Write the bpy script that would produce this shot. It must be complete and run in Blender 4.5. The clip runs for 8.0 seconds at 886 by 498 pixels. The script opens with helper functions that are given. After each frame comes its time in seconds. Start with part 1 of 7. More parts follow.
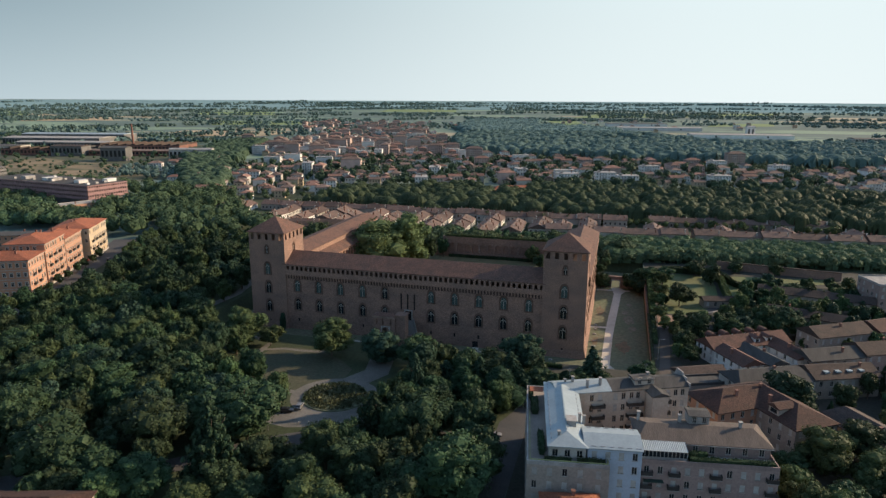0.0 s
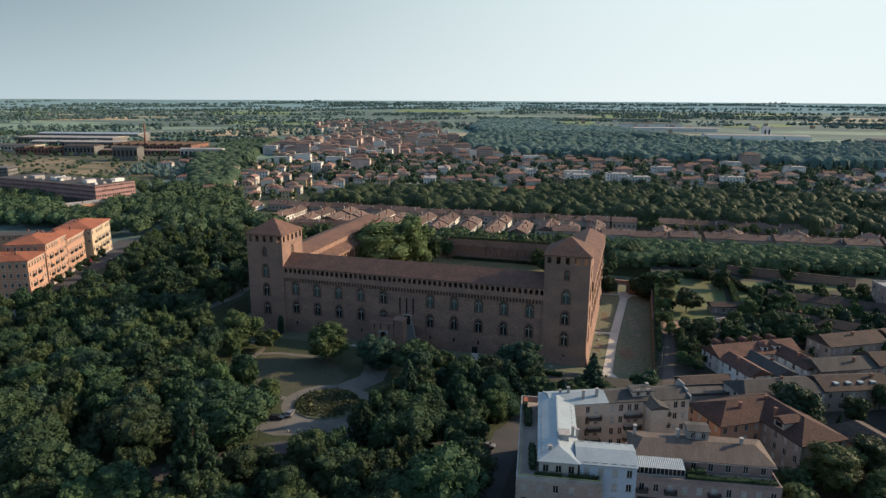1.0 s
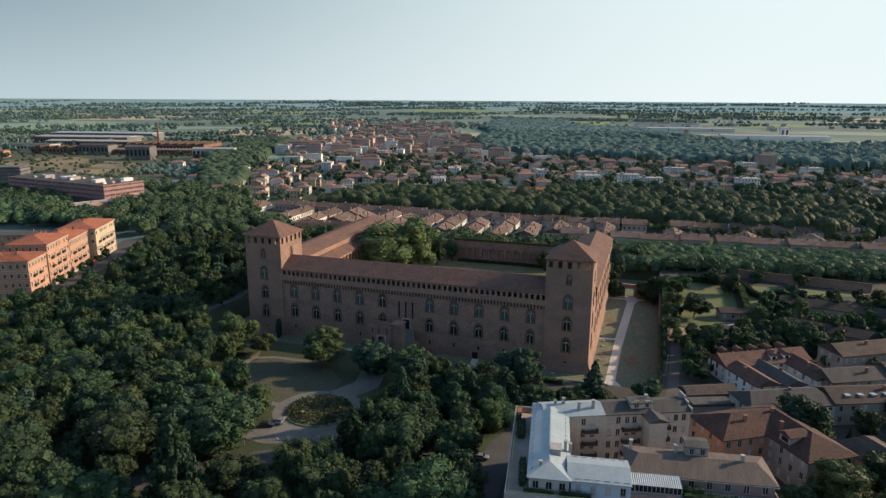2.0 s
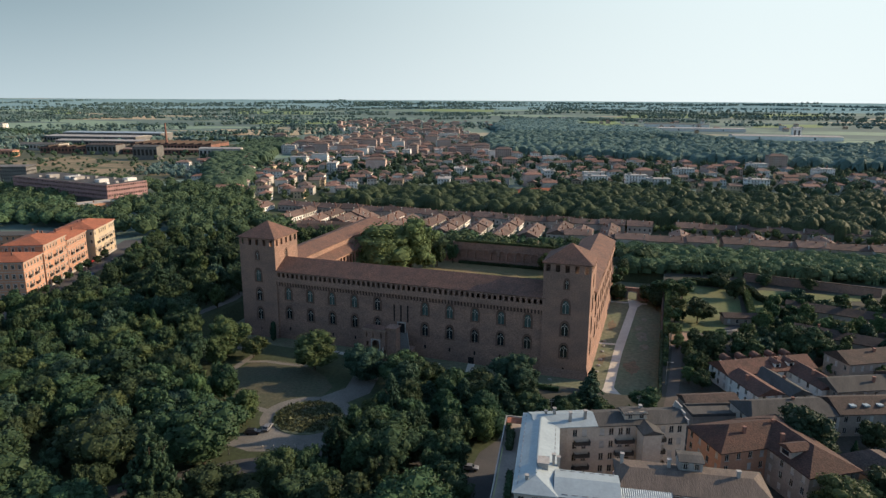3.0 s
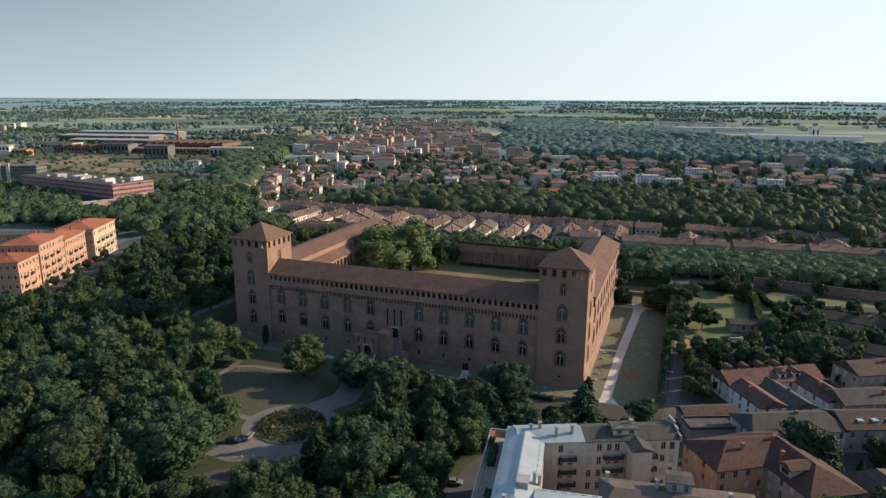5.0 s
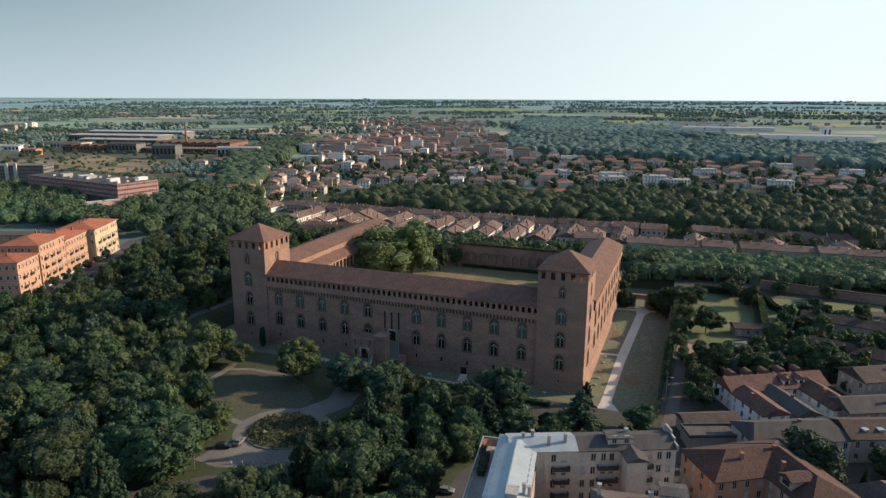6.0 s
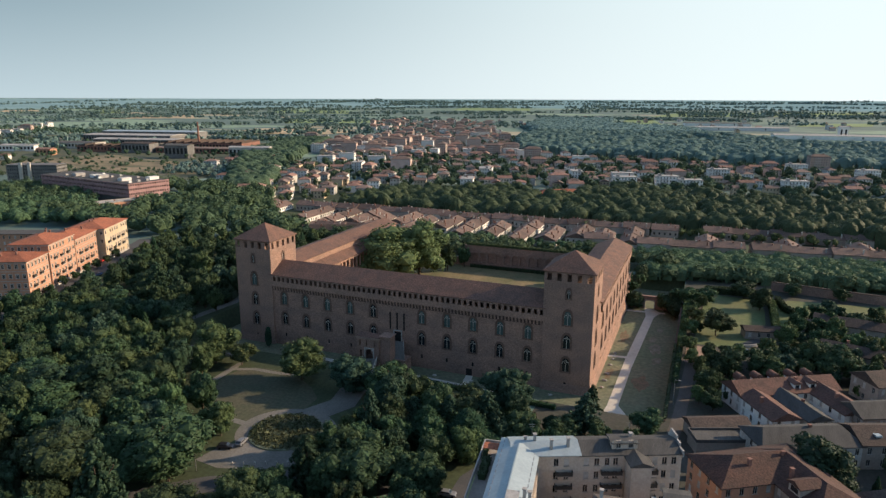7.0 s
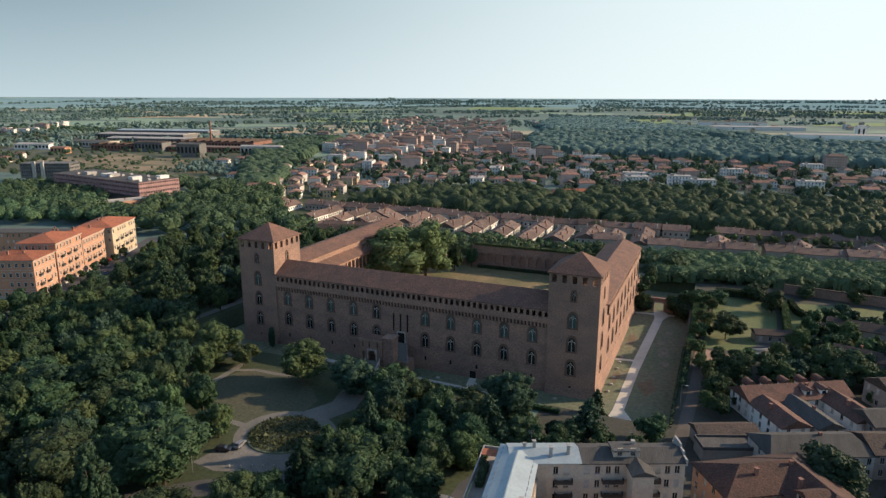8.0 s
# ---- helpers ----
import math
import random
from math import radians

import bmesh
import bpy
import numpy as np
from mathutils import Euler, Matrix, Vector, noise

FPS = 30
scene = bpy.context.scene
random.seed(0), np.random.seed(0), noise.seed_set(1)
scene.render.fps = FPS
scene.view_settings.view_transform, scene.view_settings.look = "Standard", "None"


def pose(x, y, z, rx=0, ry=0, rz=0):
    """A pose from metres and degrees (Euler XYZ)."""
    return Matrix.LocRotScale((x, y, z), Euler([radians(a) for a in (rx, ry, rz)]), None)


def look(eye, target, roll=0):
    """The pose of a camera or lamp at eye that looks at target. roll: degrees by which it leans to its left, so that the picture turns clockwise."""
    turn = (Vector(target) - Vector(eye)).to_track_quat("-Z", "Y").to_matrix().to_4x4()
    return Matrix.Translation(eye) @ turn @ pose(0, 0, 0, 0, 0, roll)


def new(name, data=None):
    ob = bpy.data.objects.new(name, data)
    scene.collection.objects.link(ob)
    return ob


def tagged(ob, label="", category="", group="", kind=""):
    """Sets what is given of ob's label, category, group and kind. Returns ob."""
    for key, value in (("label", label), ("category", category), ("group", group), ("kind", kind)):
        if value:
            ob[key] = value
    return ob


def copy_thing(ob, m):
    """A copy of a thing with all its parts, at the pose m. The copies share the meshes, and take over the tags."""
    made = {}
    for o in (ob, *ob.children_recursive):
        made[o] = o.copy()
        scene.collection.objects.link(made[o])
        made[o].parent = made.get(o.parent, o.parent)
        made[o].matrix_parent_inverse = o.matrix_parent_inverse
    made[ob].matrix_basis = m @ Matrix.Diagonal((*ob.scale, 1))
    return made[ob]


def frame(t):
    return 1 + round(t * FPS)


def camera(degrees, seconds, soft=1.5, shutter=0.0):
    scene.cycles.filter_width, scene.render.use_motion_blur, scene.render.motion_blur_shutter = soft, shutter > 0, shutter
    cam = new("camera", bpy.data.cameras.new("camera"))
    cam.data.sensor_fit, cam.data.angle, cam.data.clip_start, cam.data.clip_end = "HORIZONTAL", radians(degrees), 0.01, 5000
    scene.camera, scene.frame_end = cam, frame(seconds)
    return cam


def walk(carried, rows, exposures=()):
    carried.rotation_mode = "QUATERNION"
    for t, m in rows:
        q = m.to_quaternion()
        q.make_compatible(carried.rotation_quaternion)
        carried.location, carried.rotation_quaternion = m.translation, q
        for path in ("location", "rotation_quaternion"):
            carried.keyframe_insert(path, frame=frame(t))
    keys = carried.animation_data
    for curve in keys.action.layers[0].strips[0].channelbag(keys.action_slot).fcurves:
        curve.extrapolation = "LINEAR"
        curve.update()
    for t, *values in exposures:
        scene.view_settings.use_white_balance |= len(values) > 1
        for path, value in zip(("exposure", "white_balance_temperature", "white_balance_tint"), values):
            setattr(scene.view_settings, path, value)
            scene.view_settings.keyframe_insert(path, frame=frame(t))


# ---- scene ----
# the camera: seconds, place, heading, pitch, roll
cam = camera(68.30, 8.0, soft=1.4)
EXPOSURES = [(0.0, 0.47, 6150, 5), (4.0, 0.55, 6150, 5), (8.0, 0.61, 6150, 5)]
PATH = [
    (0.0, 151.38, -241.31, 97.83, 15.17, -13.04, 0.28),
    (0.5, 153.38, -237.94, 97.86, 15.70, -13.04, 0.27),
    (1.0, 155.29, -234.55, 97.98, 16.40, -13.05, 0.30),
    (1.5, 157.17, -231.11, 98.02, 17.11, -13.06, 0.32),
    (3.0, 162.58, -221.05, 97.93, 18.61, -13.09, 0.32),
    (3.5, 163.83, -218.64, 98.03, 18.95, -13.09, 0.34),
    (4.0, 164.94, -216.76, 97.82, 19.31, -13.09, 0.31),
    (4.5, 166.19, -214.68, 97.77, 19.64, -13.12, 0.29),
    (6.0, 170.26, -207.36, 97.89, 20.81, -13.19, 0.24),
    (6.5, 171.03, -206.20, 97.76, 21.34, -13.18, 0.22),
    (7.0, 171.70, -204.87, 97.57, 21.89, -13.19, 0.19),
    (7.5, 172.50, -202.98, 97.57, 22.45, -13.22, 0.15),
    (8.0, 173.40, -200.89, 97.47, 23.03, -13.27, 0.17),
]
walk(cam, [(t, pose(x, y, z, 90 + pitch, 0, yaw) @ pose(0, 0, 0, 0, 0, roll)) for t, x, y, z, yaw, pitch, roll in PATH], EXPOSURES)

# ---- sky and sun ----
SUN_EL, SUN_AZ = 22.0, 32.0        # degrees above the horizon; degrees from +x towards +y
world = bpy.data.worlds.new("sky")
scene.world = world
world.use_nodes = True
wn = world.node_tree.nodes
sky = wn.new("ShaderNodeTexSky")
sky.sky_type = "NISHITA"
sky.sun_disc = False
sky.sun_elevation, sky.sun_rotation = radians(SUN_EL), radians(90 - SUN_AZ)
sky.air_density, sky.dust_density, sky.ozone_density = 1.0, 0.6, 0.5
sky_light = wn["Background"]
sky_light.inputs["Strength"].default_value = 0.15
wl = world.node_tree.links
wl.new(sky.outputs[0], sky_light.inputs["Color"])


def wnode(kind, **values):
    """A world node with its inputs set by name or number."""
    k = wn.new(kind)
    for key, value in values.items():
        k.inputs[int(key[1:])].default_value = value
    return k


# summer haze lies along the horizon, paler towards the sun
w_co = wn.new("ShaderNodeTexCoord")
w_xyz = wn.new("ShaderNodeSeparateXYZ")
wl.new(w_co.outputs["Generated"], w_xyz.inputs[0])
w_dot = wn.new("ShaderNodeVectorMath")
w_dot.operation = "DOT_PRODUCT"
w_dot.inputs[1].default_value = (math.cos(radians(SUN_AZ)), math.sin(radians(SUN_AZ)), 0)
wl.new(w_co.outputs["Generated"], w_dot.inputs[0])
w_side = wnode("ShaderNodeMapRange", _1=-0.5, _2=0.75)
w_side.interpolation_type = "SMOOTHSTEP"
wl.new(w_dot.outputs["Value"], w_side.inputs[0])
w_high = wnode("ShaderNodeMix")
w_high.data_type = "RGBA"
w_high.inputs[6].default_value, w_high.inputs[7].default_value = (0.195, 0.255, 0.29, 1), (0.61, 0.65, 0.645, 1)
wl.new(w_side.outputs[0], w_high.inputs[0])
w_low = wnode("ShaderNodeMix")
w_low.data_type = "RGBA"
w_low.inputs[6].default_value, w_low.inputs[7].default_value = (0.365, 0.42, 0.445, 1), (0.64, 0.665, 0.655, 1)
wl.new(w_side.outputs[0], w_low.inputs[0])
w_rise = wnode("ShaderNodeMapRange", _1=0.0, _2=0.13)
wl.new(w_xyz.outputs["Z"], w_rise.inputs[0])
w_haze = wnode("ShaderNodeMix")
w_haze.data_type = "RGBA"
wl.new(w_rise.outputs[0], w_haze.inputs[0])
wl.new(w_low.outputs[2], w_haze.inputs[6])
wl.new(w_high.outputs[2], w_haze.inputs[7])
w_back = wn.new("ShaderNodeBackground")
wl.new(w_haze.outputs[2], w_back.inputs["Color"])
w_fade = wnode("ShaderNodeMapRange", _1=0.10, _2=0.42, _3=1.0, _4=0.0)
w_fade.interpolation_type = "SMOOTHSTEP"
wl.new(w_xyz.outputs["Z"], w_fade.inputs[0])
w_mix = wn.new("ShaderNodeMixShader")
wl.new(w_fade.outputs[0], w_mix.inputs[0])
wl.new(sky_light.outputs[0], w_mix.inputs[1])
wl.new(w_back.outputs[0], w_mix.inputs[2])
wl.new(w_mix.outputs[0], wn["World Output"].inputs["Surface"])
sun_dir = Vector((math.cos(radians(SUN_EL)) * math.cos(radians(SUN_AZ)), math.cos(radians(SUN_EL)) * math.sin(radians(SUN_AZ)), math.sin(radians(SUN_EL))))
sun = new("sun", bpy.data.lights.new("sun", "SUN"))
sun.data.energy, sun.data.angle, sun.data.color = 5.0, radians(0.6), (1.0, 0.725, 0.475)
sun.matrix_world = look(sun_dir * 500, (0, 0, 0))

# ---- materials ----


def material(name, base, rough=0.85, vary=0.25, scale=0.3, fine=4.0, bump=0.0, tint=None, metal=0.0, per_object=0.0, per_island=0.0, stretch=(1, 1, 1), spec=0.3):
    """A procedural surface: base colour, broad stains (scale, in 1/m) towards tint, fine grain (fine, in 1/m), relief."""
    m = bpy.data.materials.new(name)
    m.use_nodes = True
    nt = m.node_tree
    n, l = nt.nodes, nt.links
    b = n["Principled BSDF"]
    b.inputs["Roughness"].default_value = rough
    b.inputs["Metallic"].default_value = metal
    b.inputs["Specular IOR Level"].default_value = spec
    co = n.new("ShaderNodeTexCoord")
    mp = n.new("ShaderNodeMapping")
    mp.inputs["Scale"].default_value = stretch
    geo = n.new("ShaderNodeNewGeometry")
    l.new(geo.outputs["Position"], mp.inputs["Vector"])
    big, small = n.new("ShaderNodeTexNoise"), n.new("ShaderNodeTexNoise")
    big.inputs["Scale"].default_value, big.inputs["Detail"].default_value, big.inputs["Roughness"].default_value = scale, 5, 0.6
    small.inputs["Scale"].default_value, small.inputs["Detail"].default_value = fine, 3
    l.new(mp.outputs[0], big.inputs["Vector"])
    l.new(mp.outputs[0], small.inputs["Vector"])
    tint = tint or [c * 0.6 for c in base]
    mix = n.new("ShaderNodeMix")
    mix.data_type = "RGBA"
    mix.inputs[6].default_value = (*base, 1)
    mix.inputs[7].default_value = (*tint, 1)
    ramp = n.new("ShaderNodeMapRange")
    ramp.inputs[1].default_value, ramp.inputs[2].default_value = 0.35, 0.7
    l.new(big.outputs["Fac"], ramp.inputs[0])
    l.new(ramp.outputs[0], mix.inputs[0])
    val = n.new("ShaderNodeMapRange")
    val.inputs[1].default_value, val.inputs[2].default_value = 0.25, 0.75
    val.inputs[3].default_value, val.inputs[4].default_value = 1 - vary, 1 + vary
    l.new(small.outputs["Fac"], val.inputs[0])
    hsv = n.new("ShaderNodeHueSaturation")
    l.new(mix.outputs[2], hsv.inputs["Color"])
    out = val.outputs[0]
    for amount, socket in ((per_object, None), (per_island, geo.outputs["Random Per Island"])):
        if amount:
            if socket is None:
                socket = n.new("ShaderNodeObjectInfo").outputs["Random"]
            r = n.new("ShaderNodeMapRange")
            r.inputs[3].default_value, r.inputs[4].default_value = 1 - amount, 1 + amount
            l.new(socket, r.inputs[0])
            mul = n.new("ShaderNodeMath")
            mul.operation = "MULTIPLY"
            l.new(out, mul.inputs[0])
            l.new(r.outputs[0], mul.inputs[1])
            out = mul.outputs[0]
    l.new(out, hsv.inputs["Value"])
    l.new(hsv.outputs[0], b.inputs["Base Color"])
    if bump:
        bp = n.new("ShaderNodeBump")
        bp.inputs["Strength"].default_value, bp.inputs["Distance"].default_value = min(bump, 1), 0.15
        l.new(small.outputs["Fac"], bp.inputs["Height"])
        l.new(bp.outputs[0], b.inputs["Normal"])
    return m


def foliage(name, base, tint, vary=0.3, hue=0.03, gloss=0.07, through_light=0.15):
    """Leaves: colour varied by clump and by tree, a little light let through."""
    m = material(name, base, 0.7, 0.25, 0.25, 2.0, 0, tint, per_object=0.22, per_island=vary, spec=0.15)
    n, l = m.node_tree.nodes, m.node_tree.links
    hsv = next(k for k in n if k.bl_idname == "ShaderNodeHueSaturation")
    info, r = n.new("ShaderNodeObjectInfo"), n.new("ShaderNodeMapRange")
    r.inputs[3].default_value, r.inputs[4].default_value = 0.5 - hue, 0.5 + hue
    l.new(info.outputs["Random"], r.inputs[0])
    l.new(r.outputs[0], hsv.inputs["Hue"])
    b = n["Principled BSDF"]
    b.inputs["Specular IOR Level"].default_value, b.inputs["Roughness"].default_value = gloss, 0.55
    thin, mix = n.new("ShaderNodeBsdfTranslucent"), n.new("ShaderNodeMixShader")
    mix.inputs[0].default_value = through_light
    l.new(hsv.outputs[0], thin.inputs["Color"])
    l.new(b.outputs[0], mix.inputs[1])
    l.new(thin.outputs[0], mix.inputs[2])
    l.new(mix.outputs[0], n["Material Output"].inputs["Surface"])
    return m


def roof_material(name, base, tint, per_object=0.15):
    return material(name, base, 0.9, 0.45, 0.25, 2.3, 0.8, tint, per_object=per_object)


BRICK = material("castle_brick", (0.275, 0.168, 0.126), 0.9, 0.45, 0.09, 1.9, 0.5, (0.176, 0.120, 0.098), stretch=(1, 1, 2.0))
BRICK_DARK = material("dark_moulded_brick", (0.150, 0.094, 0.072), 0.9, 0.2, 0.3, 4.0, 0.2)
# near-black brick whose colour stands for the shade between the corbels
BRICK_SHADE = material("shade_dark_brick", (0.075, 0.050, 0.041), 0.9, 0.2, 0.3, 4.0, 0.2)
BRICK_TRIM = material("brick_trim", (0.29, 0.20, 0.155), 0.9, 0.15, 0.3, 4.0, 0.2)
CASTLE_ROOF = roof_material("castle_roof_tile", (0.152, 0.083, 0.061), (0.094, 0.060, 0.049), 0.05)
DARK = material("dark_interior", (0.012, 0.012, 0.013), 0.9, 0.1)
SHUTTER = material("green_glass_shutter", (0.058, 0.100, 0.094), 0.5, 0.2, 1.0, 5.0)
STONE = material("pale_stone", (0.42, 0.39, 0.35), 0.85, 0.15, 0.8, 6.0, 0.2)
GLASS = material("window_glass", (0.02, 0.025, 0.03), 0.12, 0.1, spec=0.6)
TERRACOTTA = roof_material("terracotta_tile", (0.30, 0.103, 0.054), (0.20, 0.076, 0.045))
OLD_TILE = roof_material("old_red_tile", (0.076, 0.040, 0.031), (0.046, 0.029, 0.024), 0.25)
TOWN_TILE = roof_material("town_red_tile", (0.235, 0.132, 0.100), (0.155, 0.096, 0.077), 0.3)
TOWN_BROWN = roof_material("town_brown_tile", (0.185, 0.128, 0.104), (0.12, 0.090, 0.077), 0.3)
ROW_TILE = roof_material("row_house_tile", (0.140, 0.092, 0.074), (0.086, 0.062, 0.053), 0.3)
BROWN_TILE = roof_material("brown_tile", (0.074, 0.051, 0.042), (0.044, 0.036, 0.032))
GREY_TILE = material("grey_fibre_tile", (0.080, 0.076, 0.072), 0.9, 0.22, 0.2, 2.2, 0.5, (0.050, 0.049, 0.048), per_object=0.15, stretch=(2.6, 0.45, 1))
WHITE_METAL = material("white_sheet_metal", (0.285, 0.33, 0.345), 0.5, 0.08, 0.25, 1.6, 0, (0.335, 0.385, 0.405), metal=0.2)
CONCRETE = material("concrete", (0.36, 0.34, 0.32), 0.9, 0.15, 0.3, 3.0, 0.2)
ORANGE = material("orange_plaster", (0.44, 0.235, 0.148), 0.9, 0.12, 0.15, 2.0, 0, (0.34, 0.185, 0.12), per_object=0.08)
OCHRE = material("ochre_plaster", (0.46, 0.365, 0.255), 0.9, 0.1, 0.15, 2.0, 0, (0.40, 0.31, 0.20), per_object=0.1)
BEIGE = material("beige_plaster", (0.33, 0.28, 0.24), 0.9, 0.15, 0.2, 2.0, 0, (0.24, 0.205, 0.18), per_object=0.1)
PINK = material("pink_plaster", (0.30, 0.22, 0.195), 0.9, 0.15, 0.2, 2.0, 0, (0.22, 0.165, 0.15), per_object=0.1)
CREAM = material("cream_plaster", (0.43, 0.405, 0.37), 0.9, 0.15, 0.2, 2.0, 0, (0.31, 0.29, 0.26), per_object=0.1)
WHITE = material("white_plaster", (0.68, 0.655, 0.62), 0.9, 0.1, 0.2, 2.0, 0, (0.55, 0.53, 0.50), per_object=0.12)
ROSE = material("pale_rose_plaster", (0.44, 0.335, 0.29), 0.9, 0.12, 0.2, 2.0, 0, (0.34, 0.26, 0.225), per_object=0.2)
RED_BRICK = material("red_brick", (0.24, 0.125, 0.095), 0.9, 0.15, 0.2, 3.0, 0, per_object=0.1)
PINK_PANEL = material("pink_panel", (0.33, 0.20, 0.19), 0.8, 0.1, 0.3, 2.0)
GREY_WALL = material("grey_wall", (0.17, 0.165, 0.16), 0.85, 0.12, 0.2, 2.0, per_object=0.15)
GRASS = material("grass", (0.048, 0.060, 0.028), 0.95, 0.3, 0.06, 0.9, 0.3, (0.032, 0.043, 0.021))
DRY_GRASS = material("dry_grass", (0.215, 0.155, 0.085), 0.95, 0.25, 0.05, 0.8, 0.3, (0.085, 0.092, 0.04))
MOAT_GRASS = material("moat_grass", (0.110, 0.132, 0.080), 0.95, 0.35, 0.06, 0.7, 0.3, (0.148, 0.138, 0.092))
WORN_LAWN = material("worn_lawn", (0.078, 0.072, 0.046), 0.95, 0.3, 0.10, 1.0, 0.3, (0.052, 0.062, 0.036))
YARD = material("dusty_yard", (0.062, 0.056, 0.048), 0.95, 0.25, 0.07, 1.2, 0.2, (0.040, 0.045, 0.032))
GRAVEL = material("pale_gravel", (0.165, 0.154, 0.138), 0.95, 0.25, 0.10, 2.0, 0.2, (0.10, 0.096, 0.085))
PATH_STONE = material("pale_path", (0.50, 0.46, 0.40), 0.9, 0.12, 0.2, 2.0, 0.1, (0.40, 0.36, 0.31))
ASPHALT = material("asphalt", (0.06, 0.06, 0.062), 0.9, 0.2, 0.15, 3.0, 0.1, (0.085, 0.08, 0.078))
BARK = material("bark", (0.10, 0.075, 0.055), 0.95, 0.3, 0.5, 6.0, 0.4)
LEAF = [foliage("leaf_mid", (0.046, 0.072, 0.035), (0.032, 0.054, 0.029)),
        foliage("leaf_light", (0.076, 0.106, 0.046), (0.056, 0.084, 0.038), through_light=0.22),
        foliage("leaf_conifer", (0.028, 0.058, 0.030), (0.018, 0.040, 0.024)),
        foliage("leaf_blue", (0.041, 0.070, 0.042), (0.028, 0.052, 0.034))]
PLANE_LEAF = foliage("leaf_plane", (0.12, 0.158, 0.070), (0.095, 0.130, 0.058), 0.22, 0.01, 0.06, 0.25)
# far woods: distance haze is put into this leaf colour, paler and bluer
HAZED_LEAF = foliage("leaf_far_haze", (0.118, 0.172, 0.156), (0.098, 0.150, 0.138), 0.12, 0.02, 0.02, 0.08)
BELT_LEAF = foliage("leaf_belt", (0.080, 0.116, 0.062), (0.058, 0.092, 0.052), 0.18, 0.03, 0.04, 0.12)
TOWN_LEAF = foliage("leaf_town", (0.066, 0.100, 0.062), (0.046, 0.076, 0.050), 0.25, 0.03, 0.03, 0.12)
CAR_PAINT = [material("car_" + n, c, 0.3, 0.03, spec=0.6) for n, c in (("white", (0.7, 0.7, 0.7)), ("grey", (0.2, 0.2, 0.21)), ("dark", (0.02, 0.022, 0.03)), ("red", (0.35, 0.03, 0.025)), ("blue", (0.05, 0.1, 0.2)))]
RUBBER = material("rubber", (0.02, 0.02, 0.02), 0.9, 0.1)
METAL = material("grey_metal", (0.3, 0.3, 0.3), 0.5, 0.1, metal=0.6)

# ---- building blocks ----
G = 6.0      # street level; the castle's moat lies at 0
RNG = random.Random(7)


def part(name, bm, mat, parent=None, label="", smooth=False):
    """Links a bmesh (or a finished mesh) as one object under parent."""
    if isinstance(bm, bmesh.types.BMesh):
        me = bpy.data.meshes.new(name)
        bm.normal_update()
        bm.to_mesh(me)
        bm.free()
    else:
        me = bm
    if mat is not None and not me.materials:
        me.materials.append(mat)
    if smooth:
        me.shade_smooth()
    ob = new(name, me)
    ob.parent = parent
    if label:
        ob["label"] = label
    return ob


def thing(name, label, category, m=None, group="", kind=""):
    ob = tagged(new(name), label, category, group, kind)
    if m is not None:
        ob.matrix_basis = m
    return ob


def box(bm, x0, x1, y0, y1, z0, z1):
    v = [bm.verts.new((x, y, z)) for z in (z0, z1) for x, y in ((x0, y0), (x1, y0), (x1, y1), (x0, y1))]
    for f in ((3, 2, 1, 0), (4, 5, 6, 7), (0, 1, 5, 4), (1, 2, 6, 5), (2, 3, 7, 6), (3, 0, 4, 7)):
        bm.faces.new([v[i] for i in f])
    return v


def boxes(*dims):
    bm = bmesh.new()
    for d in dims:
        box(bm, *d)
    return bm


def cyl(bm, x, y, z0, z1, r0, r1=None, n=10):
    r1 = r0 if r1 is None else r1
    a = [bm.verts.new((x + r0 * math.cos(t), y + r0 * math.sin(t), z0)) for t in (2 * math.pi * i / n for i in range(n))]
    b = [bm.verts.new((x + r1 * math.cos(t), y + r1 * math.sin(t), z1)) for t in (2 * math.pi * i / n for i in range(n))]
    for i in range(n):
        bm.faces.new((a[i], a[(i + 1) % n], b[(i + 1) % n], b[i]))
    bm.faces.new(b)
    bm.faces.new(a[::-1])


def slab(bm, pts, z0, z1):
    """A prism over the polygon pts, given anticlockwise."""
    a = [bm.verts.new((x, y, z0)) for x, y in pts]
    b = [bm.verts.new((x, y, z1)) for x, y in pts]
    bm.faces.new(b)
    bm.faces.new(a[::-1])
    for i in range(len(pts)):
        j = (i + 1) % len(pts)
        bm.faces.new((a[i], a[j], b[j], b[i]))


